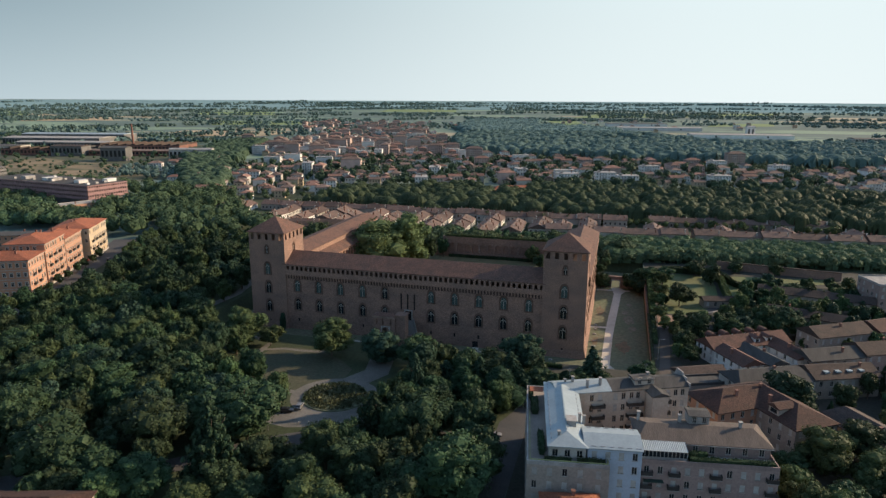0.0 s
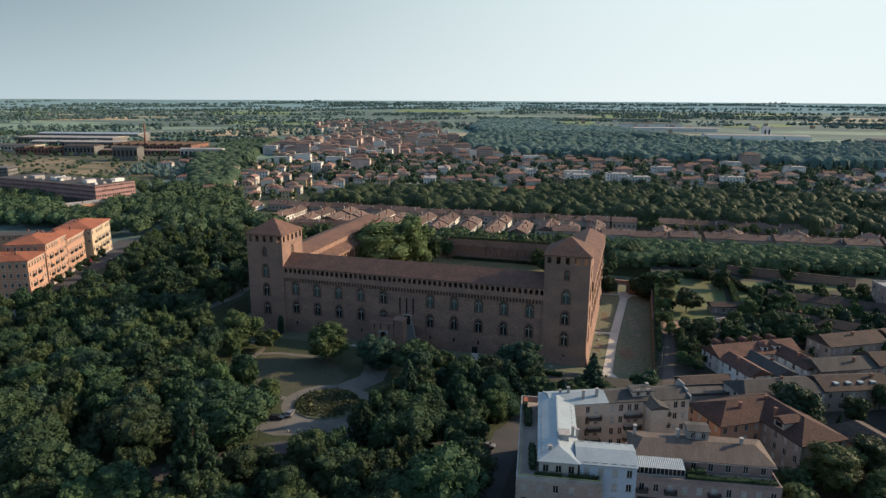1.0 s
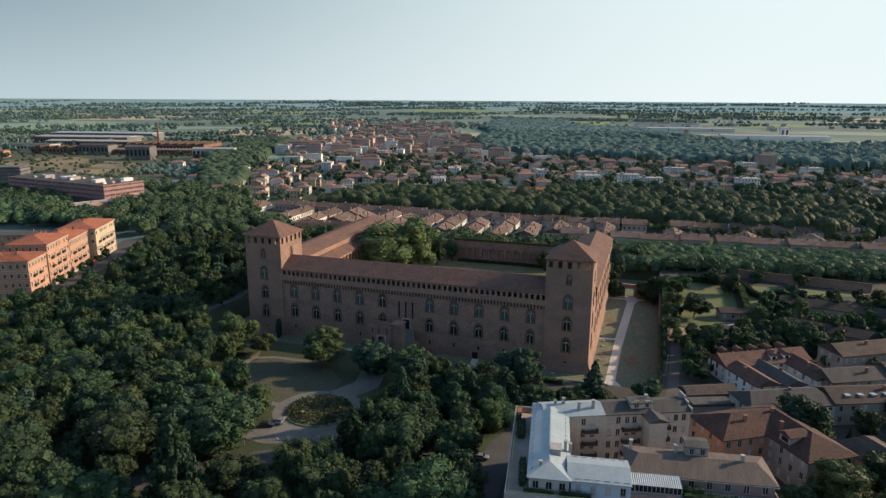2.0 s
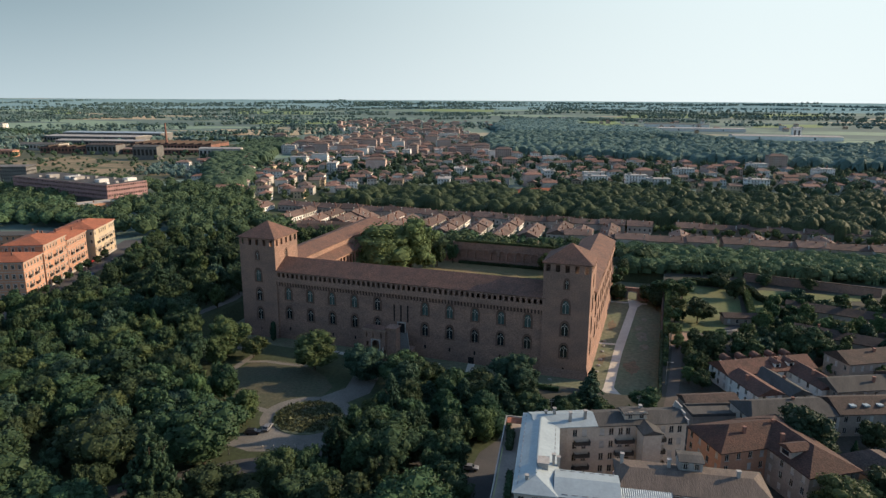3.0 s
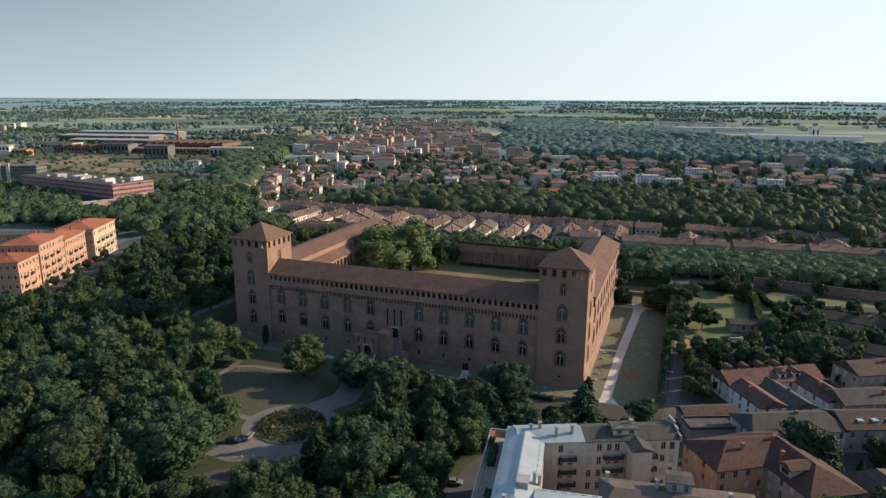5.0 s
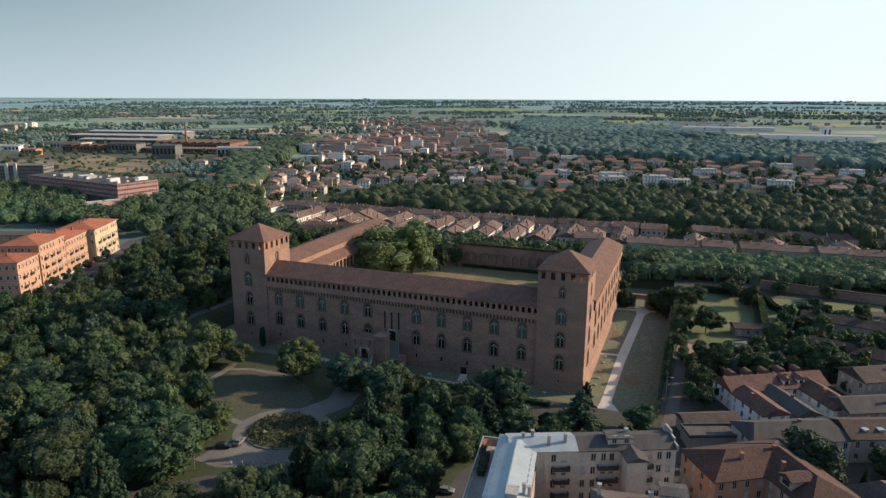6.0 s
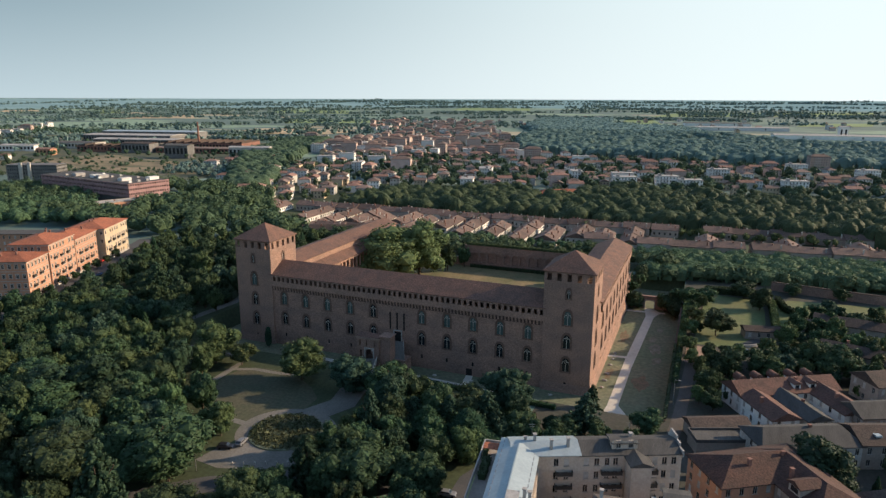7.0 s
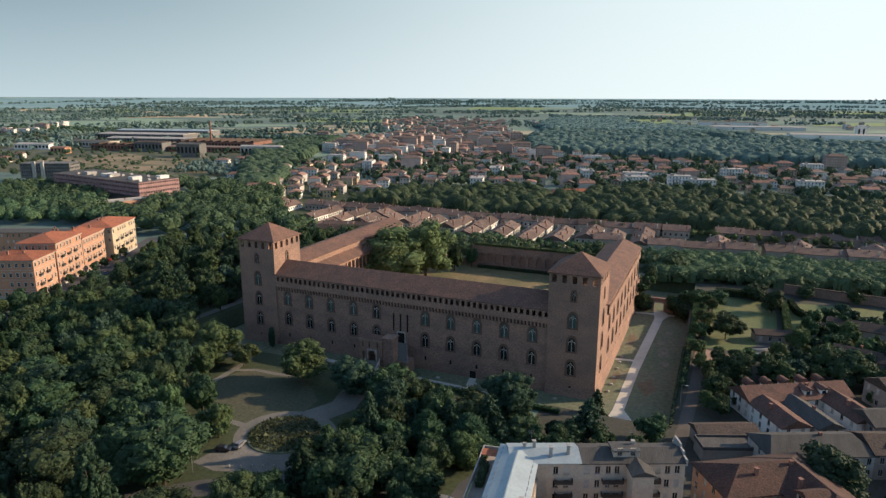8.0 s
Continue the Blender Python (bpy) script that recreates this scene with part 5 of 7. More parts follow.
house("apartment_block", "pink apartment house with flat roof among gardens", 272, 82, 22, 16, 13, 14, PINK, CONCRETE, 0.2, "flat", 4, "front sides", category="apartment block")
house("shed", "low garden house with brown roof", 199, 66, 17, 6, 3.2, 14, BEIGE, BROWN_TILE, 1.3, "gable", 1, "front", chimneys=0, category="shed")
house("house", "long low barn with brown tiled roof", 240, 78, 46, 9, 5.0, -12, BEIGE, BROWN_TILE, 2.2, "gable", 1, "front", chimneys=0)
house("house", "low house with brown tiled roof in the gardens", 230, 46, 30, 9, 5.0, -18, BEIGE, BROWN_TILE, 2.2, "gable", 1, "front", chimneys=1)

# ---- the orange palazzi on the boulevard ----


def palazzo(label, x, y, w, d, h, rot, wall, storeys, rise=2.6):
    """A town palazzo whose long front faces the boulevard; string courses and cornice."""
    e = house("palazzo", label, x, y, w, d, h, rot, wall, TERRACOTTA, rise, "hip", storeys, "front sides", chimneys=2, category="palazzo", over=0.8, step=2.9, kit=PALAZZO)
    for s in range(1, storeys):
        z = h * s / storeys
        part("string_course", boxes((-w / 2 - 0.1, w / 2 + 0.1, -d / 2 - 0.1, d / 2 + 0.1, z - 0.12, z + 0.12)), STONE, e)
    part("cornice", boxes((-w / 2 - 0.45, w / 2 + 0.45, -d / 2 - 0.45, d / 2 + 0.45, h - 0.55, h - 0.04)), STONE, e)
    n = max(1, int(w / 2.9))
    for i in range(1, n - 1, 2):
        for s in range(1, storeys - 1):
            awned_balcony(e, -w / 2 + w * (i + 0.5) / n, -d / 2, h * s / storeys + 0.9, 0, 2.2)
            for q in (-0.95, 0.95):
                part("bracket", boxes((-w / 2 + w * (i + 0.5) / n + q - 0.1, -w / 2 + w * (i + 0.5) / n + q + 0.1, -d / 2 - 0.9, -d / 2 - 0.02, h * s / storeys + 0.35, h * s / storeys + 0.74)), STONE, e)
    part("base_course", boxes((-w / 2 - 0.14, w / 2 + 0.14, -d / 2 - 0.14, d / 2 + 0.14, -0.3, 1.1)), STONE, e)
    part("ridge_tiles", boxes((-w / 2 + min(w, d) / 2, w / 2 - min(w, d) / 2, -0.2, 0.2, h + rise + 0.2, h + rise + 0.42)) if w > d + 1 else boxes((-0.2, 0.2, -d / 2 + w / 2, d / 2 - w / 2, h + rise + 0.2, h + rise + 0.42)), TERRACOTTA, e)
    return e


palazzo("orange plastered palazzo with terracotta hip roof", -124.4, -7.0, 18.5, 24, 18.0, 116, ORANGE, 4)
palazzo("tall orange palazzo with balconies and terracotta roof", -131.1, 14.7, 25, 18, 21.6, 116, ORANGE, 5)
palazzo("orange palazzo wing with terracotta roof", -141.0, 37.7, 24.4, 16, 18.6, 116, ORANGE, 4)
palazzo("ochre palazzo with pale trim and terracotta roof", -153.5, 66.0, 31, 20, 18.6, 116, OCHRE, 4)
house("palazzo", "low orange house with terracotta roof", -98, -52, 16, 14, 11, 116, ORANGE, TERRACOTTA, 2.2, "hip", 3, "front sides", category="palazzo")
house("palazzo", "long orange block with flat grey roof", -200, 44, 90, 12, 14, 24, ORANGE, GREY_TILE, 1.0, "gable", 4, "front sides", category="palazzo")
house("house", "tile roofed house at the park's edge", 34, -148, 26, 12, 7.4, 16, BEIGE, OLD_TILE, 2.8, "hip", 3, "", category="house")

# ---- the long pink office building ----
office = thing("office_building", "long pink panelled office building with window bands", "office building", pose(-269, 195.5, G, 0, 0, 81))


def banded(e, x0, x1, y0, y1, h, wall, storeys, base=4.0, pillar=True):
    bm = bmesh.new()
    fh = (h - base) / storeys
    for s in range(storeys):
        box(bm, x0, x1, y0, y1, base + s * fh, base + s * fh + fh * 0.55)
    box(bm, x0, x1, y0, y1, h - 0.35, h + 0.5)
    part("wall_band", bm, wall, e)
    for s in range(storeys):
        part("window_band", boxes((x0 + 0.3, x1 - 0.3, y0 + 0.3, y1 - 0.3, base + s * fh + fh * 0.55, base + (s + 1) * fh)), GLASS, e)
        bm = bmesh.new()
        for o, n, horiz in ((y0, int((x1 - x0) / 2.2), True), (x1, int((y1 - y0) / 2.2), False), (x0, int((y1 - y0) / 2.2), False), (y1, int((x1 - x0) / 2.2), True)):
            for i in range(n):
                if horiz:
                    t = x0 + (x1 - x0) * (i + 0.5) / n
                    box(bm, t - 0.45, t + 0.45, o - 0.0 if o == y0 else o - 0.28, o + 0.28 if o == y0 else o, base + s * fh + fh * 0.55, base + (s + 1) * fh)
                else:
                    t = y0 + (y1 - y0) * (i + 0.5) / n
                    box(bm, o - 0.28 if o == x1 else o, o if o == x1 else o + 0.28, t - 0.45, t + 0.45, base + s * fh + fh * 0.55, base + (s + 1) * fh)
        tagged(part("mullion", bm, wall, e), kind="stuff")
    bm = bmesh.new()
    for i in range(int((x1 - x0) / 8) + 1):
        for y in (y0 + 1, y1 - 1):
            t = x0 + 1 + i * (x1 - x0 - 2) / max(1, int((x1 - x0) / 8))
            box(bm, t - 0.5, t + 0.5, y - 0.5, y + 0.5, -0.3, base)
    tagged(part("pillar", bm, CONCRETE, e), kind="stuff")
    part("core", boxes((x0 + 3, x1 - 3, y0 + 3, y1 - 3, -0.3, base)), GREY_WALL, e)


banded(office, 0, 39, 0, 131, 19.5, PINK_PANEL, 3, 8.5)
part("roof", boxes((0.4, 38.6, 0.4, 130.6, 20.0, 20.06)), GREY_TILE, office)
for i, (x, y) in enumerate(((8, 20), (10, 55), (9, 62), (8, 88), (26, 8))):
    part("plant_room", boxes((x, x + 9, y, y + 6, 20.0, 22.6)), (WHITE, CONCRETE)[i % 2], office)
for i in range(14):      # vents and cooling boxes among the plant rooms
    x, y = 5 + (i * 7.3) % 28, 6 + (i * 23.7) % 118
    part("roof_vent", boxes((x, x + 2.6, y, y + 1.8, 20.06, 21.4), (x + 0.3, x + 2.3, y + 0.3, y + 1.5, 21.4, 21.7)), (WHITE, METAL, CONCRETE)[i % 3], office)
annex = thing("office_building", "grey office tower with white stair shaft", "office building", pose(-512, 262, G, 0, 0, 25))
banded(annex, 0, 52, 0, 22, 19, GREY_WALL, 4)
part("stair_shaft", boxes((14, 17, -2, 0, 0, 22), (23, 26, -2, 0, 0, 22)), CREAM, annex)
house("house", "low orange brick hall beside the offices", -262, 176, 30, 12, 9, 66, ORANGE, CONCRETE, 0.2, "flat", 2, "front", category="hall")

# ---- old factory with its chimney ----


def factory(label, x, y, w, d, h, rot, wall, roof, saw=0, glazed=True):
    e = thing("factory_hall", label, "factory", pose(x, y, G, 0, 0, rot))
    part("wall", boxes((-w / 2, w / 2, -d / 2, d / 2, -0.3, h)), wall, e)
    if saw:
        for i in range(saw):
            a, b = -w / 2 + w * i / saw, -w / 2 + w * (i + 1) / saw
            bm = bmesh.new()
            v = [bm.verts.new(p) for p in ((a, -d / 2, h), (b, -d / 2, h), (b, -d / 2, h + 3), (a, d / 2, h), (b, d / 2, h), (b, d / 2, h + 3))]
            for f in ((0, 1, 2), (5, 4, 3), (0, 2, 5, 3), (1, 4, 5, 2), (0, 3, 4, 1)):
                bm.faces.new([v[k] for k in f])
            part("shed_roof", bm, roof, e)
    else:
        part("roof", roof_bm(-w / 2, w / 2, -d / 2, d / 2, h, 2.0, "gable", 0.5), roof, e)
    bm = bmesh.new()
    n = int(w / 6) if glazed else 2
    for i in range(n):
        t = -w / 2 + w * (i + 0.5) / n
        box(bm, t - 1.8, t + 1.8, -d / 2 - 0.06, -d / 2 + 0.05, h * 0.35, h * 0.8)
    tagged(part("window", bm, GLASS, e), kind="stuff")
    return e


factory("derelict factory hall with pale sheet roof", -900, 800, 190, 60, 14, 12, GREY_WALL, CONCRETE)
factory("derelict brick factory with saw-tooth roof", -640, 720, 150, 70, 12, 12, RED_BRICK, BROWN_TILE, 10)
factory("long factory hall with white roof", -950, 900, 220, 50, 15, 12, GREY_WALL, WHITE_METAL)
factory("grey warehouse with flat roof", -860, 640, 70, 40, 10, 12, CREAM, GREY_TILE)
factory("derelict concrete factory frame", -690, 610, 50, 26, 15, 12, GREY_WALL, BROWN_TILE)
factory("brick workshop with brown roof", -760, 600, 80, 24, 10, 12, RED_BRICK, BROWN_TILE, 5)
factory("long grey factory hall with worn sheet roof", -820, 735, 170, 40, 11, 12, GREY_WALL, CONCRETE)
factory("low brown workshop range", -600, 640, 130, 22, 8, 14, RED_BRICK, TOWN_BROWN)
factory("grey shed of the old works", -720, 660, 110, 26, 9, 12, GREY_WALL, GREY_TILE, 7)
factory("pale low hall beside the railway", -900, 560, 60, 30, 9, 20, WHITE, CONCRETE)
factory("small orange brick house of the works", -790, 520, 26, 14, 9, 12, ORANGE, TOWN_TILE)
factory("concrete skeleton of an unfinished hall", -560, 560, 36, 22, 19, 16, GREY_WALL, GREY_TILE)
WORKS = material("works_ground", (0.088, 0.094, 0.056), 0.95, 0.2, 0.015, 0.2, 0.1, (0.058, 0.066, 0.042))
flat("works_yard", "rough weedy ground round the old works", [(-1250, 380), (-760, 300), (-380, 330), (-330, 420), (-480, 640), (-560, 860), (-1050, 960), (-1500, 800)], WORKS, G, 0.02, "ground")
stack = thing("factory_chimney", "tall slender brick factory chimney", "chimney", pose(-640, 690, G))
bm = bmesh.new()
cyl(bm, 0, 0, 0, 46, 2.2, 1.3, 14)
cyl(bm, 0, 0, 46, 47.2, 1.6, 1.6, 14)
part("shaft", bm, RED_BRICK, stack)
factory("white-roofed warehouses beyond the wood", 420, 1480, 230, 60, 9, 4, WHITE, CONCRETE, glazed=False)
factory("long pale warehouse beyond the wood", 250, 1820, 240, 50, 9, 8, WHITE, CONCRETE, glazed=False)
factory("far pale warehouse among fields", 190, 2120, 200, 50, 9, 8, WHITE, GREY_TILE, glazed=False)
factory("white tower hall of the works beyond the wood", 452, 1530, 18, 18, 26, 4, WHITE, CONCRETE, glazed=False)
factory("grey warehouses beyond the wood", 760, 1420, 240, 50, 8, 4, CREAM, GREY_TILE)
factory("pale long school building", -470, 610, 62, 14, 15, 18, CREAM, CONCRETE)
WASTE = material("waste_ground", (0.25, 0.185, 0.115), 0.95, 0.25, 0.03, 0.2, 0.1, (0.075, 0.085, 0.045), stretch=(0.5, 1.4, 1))
flat("dirt_field", "bare straw-coloured waste ground", [(-760, 400), (-600, 385), (-420, 385), (-380, 415), (-480, 500), (-700, 560)], WASTE, G, 0.04, "field")



def field(label, pts, mat):
    """A field on the plain, following its swell."""
    bm = bmesh.new()
    bm.faces.new([bm.verts.new((x, y, 0)) for x, y in pts])
    bmesh.ops.triangulate(bm, faces=bm.faces)
    bmesh.ops.subdivide_edges(bm, edges=bm.edges, cuts=4, use_grid_fill=True)
    for v in bm.verts:
        v.co.z = far_lift(v.co.x, v.co.y) + 0.8
    bmesh.ops.recalc_face_normals(bm, faces=bm.faces)
    tagged(part("field", bm, mat), label, "field", kind="structure")


CROP = material("young_crop", (0.150, 0.215, 0.085), 0.95, 0.12, 0.008, 0.05, 0, (0.19, 0.235, 0.10))
STRAW = material("straw_stubble", (0.42, 0.33, 0.21), 0.95, 0.1, 0.01, 0.06, 0, (0.34, 0.27, 0.17))
for pts in ([(-1160, 1670), (-900, 1800), (-1030, 2090), (-1350, 1990)], [(-1820, 2480), (-1460, 2620), (-1610, 2890), (-1950, 2750)], [(-110, 1960), (40, 2040), (-40, 2540), (-140, 2490)], [(-90, 2870), (830, 3200), (890, 3500), (30, 3320)],
            [(420, 2140), (650, 2260), (710, 2550), (470, 2400)], [(-2410, 1990), (-2360, 2100), (-2610, 2320), (-2700, 2250)], [(-1150, 3200), (-740, 3310), (-800, 3550), (-1180, 3460)], [(180, 3770), (950, 3860), (1130, 4500), (210, 4020)]):
    field("bright green crop field on the plain", pts, CROP)
for pts in ([(-960, 1200), (-850, 1110), (-680, 1170), (-680, 1310), (-750, 1400), (-1020, 1340)], [(-2820, 1840), (-2660, 1920), (-2830, 2050), (-2930, 1950)], [(-1980, 1700), (-1750, 1900), (-1940, 2120), (-2280, 2020)]):
    field("pale straw-coloured stubble field", pts, STRAW)
# ---- rows behind the castle ----
# ---- the town beyond ----


def far_house(w, d, h, wall, roof, kind, storeys, label):
    """A house for the middle distance: windows joined as one part."""
    e = thing("house", label, "house", group="houses of the town beyond the castle")
    x0, x1, y0, y1 = -w / 2, w / 2, -d / 2, d / 2
    bm = bmesh.new()
    box(bm, x0, x1, y0, y1, -0.3, h)
    rise = min(w, d) * 0.22
    if kind == "gable":
        for xx in ((x0, x1) if w >= d else ()):
            bm.faces.new([bm.verts.new(p) for p in ((xx, y0, h), (xx, y1, h), (xx, 0, h + rise * 0.97))])
        for yy in (() if w >= d else (y0, y1)):
            bm.faces.new([bm.verts.new(p) for p in ((x0, yy, h), (x1, yy, h), (0, yy, h + rise * 0.97))])
    part("wall", bm, wall, e)
    if kind == "flat":
        part("roof", boxes((x0 - 0.3, x1 + 0.3, y0 - 0.3, y1 + 0.3, h, h + 0.5), (x0 + 2, x0 + 5, y0 + 2, y0 + 5, h + 0.5, h + 2.5)), roof, e)
    else:
        part("roof", roof_bm(x0, x1, y0, y1, h, rise, kind, 0.4), roof, e)
    bm = bmesh.new()
    fh = h / storeys
    for s in range(storeys):
        z = s * fh + fh * 0.35
        for i in range(int(w / 3)):
            t = x0 + w * (i + 0.5) / int(w / 3)
            bm.faces.new([bm.verts.new(q) for q in ((t - 0.55, y0 - 0.05, z), (t + 0.55, y0 - 0.05, z), (t + 0.55, y0 - 0.05, z + 1.5), (t - 0.55, y0 - 0.05, z + 1.5))])
        for i in range(int(d / 3)):
            t = y0 + d * (i + 0.5) / int(d / 3)
            for xx in (x0, x1):
                xo = xx + (0.05 if xx > 0 else -0.05)
                bm.faces.new([bm.verts.new(q) for q in ((xo, t - 0.55, z), (xo, t + 0.55, z), (xo, t + 0.55, z + 1.5), (xo, t - 0.55, z + 1.5))])
    tagged(part("window", bm, GLASS, e), kind="stuff")
    if storeys > 2:
        bm = bmesh.new()
        for s in range(1, storeys):
            box(bm, x0 + w * 0.2, x0 + w * 0.5, y0 - 1.1, y0, s * fh, s * fh + 0.9)
            box(bm, x1, x1 + 1.1, y0 + d * 0.3, y0 + d * 0.6, s * fh, s * fh + 0.9)
        tagged(part("balcony", bm, CREAM, e), kind="stuff")
    part("chimney", boxes((-0.4 + w * 0.2, 0.4 + w * 0.2, -0.4, 0.4, h, h + rise + 1.0)), RED_BRICK, e)
    return e


ROW_KINDS = []
for n, (w, d, h, wall, roof) in enumerate(((13, 21, 3.6, WHITE, ROW_TILE), (14, 17, 3.9, CREAM, ROW_TILE), (12.5, 24, 3.4, CREAM, ROW_TILE), (20, 13, 4.6, CREAM, ROW_TILE), (24, 12, 4.2, BEIGE, ROW_TILE), (17, 13, 4.8, BEIGE, ROW_TILE))):
    e = far_house(w, d, h, wall, roof, "gable", 1, "low row house with weathered brown tiled roof")
    for k in range(4):      # chimneys and roof lights on both slopes
        x, y = (-0.38 + 0.25 * k) * w, (0.36 - 0.23 * k) * d
        top = h + 3.1
        part("chimney", boxes((x - 0.3, x + 0.3, y - 0.3, y + 0.3, h, top), (x - 0.42, x + 0.42, y - 0.42, y + 0.42, top, top + 0.2)), (CREAM, RED_BRICK)[k % 2], e)
    e.matrix_basis = pose(-150 - 11 * n, 236 + 4 * n, G, 0, 0, 4)
    e["group"] = "row houses behind the castle"
    ROW_KINDS.append(e)


def row_house(k, x, y, rot):
    copy_thing(ROW_KINDS[k], pose(x, y, G + RNG.uniform(-0.1, 0.0), 0, 0, rot + RNG.choice((0, 180)) + RNG.uniform(-2, 2)))


# long ranges along the far side, wings standing forward from them round narrow yards
for i in range(16):
    row_house(RNG.choice((3, 4, 5)), -128 + 18.5 * i, 247 + 1.0 * i * 0.3 + RNG.uniform(-2, 2), 3)
for x, near, far in ((-104, 196, 236), (-80, 172, 240), (-61, 200, 240), (-45, 188, 240), (-29, 204, 240), (-13, 178, 240), (5, 200, 240), (23, 186, 242), (43, 192, 242), (62, 182, 242), (81, 190, 244), (98, 204, 244), (114, 212, 244), (131, 202, 246)):
    y = near + 9
    while y < far - 6:
        k = RNG.choice((0, 1, 2))
        row_house(k, x + RNG.uniform(-0.6, 0.6), y + (0, -1, 1)[k], 2)
        y += (20, 17, 23)[k]
for k, x, y, rot in ((3, -64, 176, 12), (4, -42, 182, 8), (5, 112, 208, 6), (0, 176, 226, 2), (2, 222, 230, 2), (0, 262, 236, 4), (1, 306, 240, 4)):
    row_house(k, x, y, rot)
for i in range(9):
    row_house(RNG.choice((3, 4, 5)), 146 + 21 * i, 206 + 2.4 * i + RNG.uniform(-1.5, 1.5), 7)
for i in range(6):
    row_house(RNG.choice((3, 4, 5)), 182 + 21 * i, 258 + 2.4 * i, 6)

FAR_KINDS = []
for k, (w, d, h, wall, roof, kind, st, lab) in enumerate((
        (13, 10, 6.5, WHITE, TOWN_TILE, "hip", 2, "white villa with terracotta hip roof"),
        (15, 10, 8.0, CREAM, TOWN_TILE, "gable", 2, "cream house with terracotta gable roof"),
        (17, 12, 9.5, WHITE, TOWN_BROWN, "hip", 3, "pale three-storey house with brown roof"),
        (12, 10, 7.0, OCHRE, TOWN_BROWN, "gable", 2, "ochre house with brown tiled roof"),
        (20, 12, 12, ROSE, TOWN_TILE, "hip", 4, "pink apartment house with tiled roof"),
        (22, 12, 13, WHITE, CONCRETE, "flat", 4, "white flat-roofed apartment house"),
        (14, 12, 7.0, CREAM, TOWN_BROWN, "hip", 2, "cream house with brown roof"),
        (24, 13, 18, ROSE, TOWN_BROWN, "hip", 6, "tall pinkish apartment block with brown roof"))):
    FAR_KINDS.append(far_house(w, d, h, wall, roof, kind, st, lab))
USED = [False] * len(FAR_KINDS)


FAR_JOIN = {}


def put_far(k, x, y, rot, s=1.0):
    """A house of kind k; the farthest are laid into one joined part of the view each."""
    m = pose(x, y, far_lift(x, y), 0, 0, rot)
    if math.hypot(x - 150, y + 200) > 900:
        for c in FAR_KINDS[k].children:
            FAR_JOIN.setdefault(c.data.materials[0].name, []).append((c.data, m))
        return None
    if not USED[k]:
        USED[k] = True
        FAR_KINDS[k].matrix_basis = m
        return FAR_KINDS[k]
    return copy_thing(FAR_KINDS[k], m)


def inside(p, poly):
    x, y = p
    c = False
    for (x0, y0), (x1, y1) in zip(poly, poly[1:] + poly[:1]):
        if (y0 > y) != (y1 > y) and x < (x1 - x0) * (y - y0) / (y1 - y0) + x0:
            c = not c
    return c


TAKEN = []


def town(poly, n, gap, weights, seed, rot=18):
    r = random.Random(seed)
    xs, ys = [p[0] for p in poly], [p[1] for p in poly]
    got, tries = [], 0
    while len(got) < n and tries < n * 40:
        tries += 1
        p = (r.uniform(min(xs), max(xs)), r.uniform(min(ys), max(ys)))
        if inside(p, poly) and all((p[0] - q[0]) ** 2 + (p[1] - q[1]) ** 2 > 400 for q in TAKEN) and all((p[0] - q[0]) ** 2 + (p[1] - q[1]) ** 2 > gap * gap for q in got):
            got.append(p)
            put_far(r.choices(range(8), weights)[0], *p, rot + r.choice((0, 90, 180, 270)) + r.uniform(-6, 6))


house("long_house", "long low range with reddish tiled roof", -50, 160, 44, 10, 6.5, 26, BEIGE, BROWN_TILE, 2.6, "gable", 2, "front sides")
house("pavilion", "low hall with bright terracotta roof among trees", 50, 386, 42, 14, 6, 30, PINK, TERRACOTTA, 3.0, "hip", 1, "front", chimneys=0, category="hall")
# houses that stand out: x, y, kind
for x, y, k in ((-1305, 789, 5), (-1321, 830, 5), (-1343, 870, 5), (-1390, 930, 7), (-1580, 1100, 5), (-771, 440, 0), (-733, 393, 0), (-419, 466, 2), (-424, 511, 1), (-362, 463, 0), (-320, 371, 0), (-462, 624, 0), (-469, 664, 0), (-485, 603, 3),
                (-419, 760, 7), (-396, 758, 7), (-384, 776, 7), (-373, 795, 5), (-336, 774, 7), (-310, 773, 4), (-550, 940, 5), (-570, 930, 7), (-64, 729, 7), (-138, 774, 7), (-118, 805, 7), (37, 667, 1), (65, 711, 1), (104, 662, 4), (110, 555, 2),
                (135, 497, 5), (158, 473, 5), (133, 689, 2), (68, 575, 1), (243, 698, 4), (304, 753, 7), (279, 728, 0), (296, 588, 1), (301, 506, 1), (182, 551, 3), (231, 490, 3), (202, 477, 3), (252, 503, 5)):
    TAKEN.append((x, y))
    put_far(k, x, y, 14 if x > -200 else 24)
town([(-330, 420), (-120, 352), (40, 432), (100, 470), (330, 500), (420, 640), (120, 760), (-100, 800), (-330, 640)], 210, 18, (5, 5, 3, 4, 1.5, 2, 5, 0.3), 3)
town([(-360, 640), (-80, 700), (-280, 1300), (-560, 1250), (-480, 800)], 240, 19, (3, 4, 4, 3, 4, 3, 3, 2.0), 4)
town([(-520, 1200), (-280, 1250), (-500, 1900), (-880, 1900), (-760, 1500)], 220, 24, (2, 3, 4, 3, 4, 3, 3, 2.5), 13)
town([(-430, 720), (-300, 720), (-340, 900), (-450, 900)], 18, 24, (0, 0, 0, 0, 2, 1, 0, 4), 5)
town([(-225, 275), (-150, 280), (-120, 340), (-200, 420), (-330, 420), (-300, 360)], 26, 17, (3, 3, 2, 2, 0, 0, 4, 0), 6)
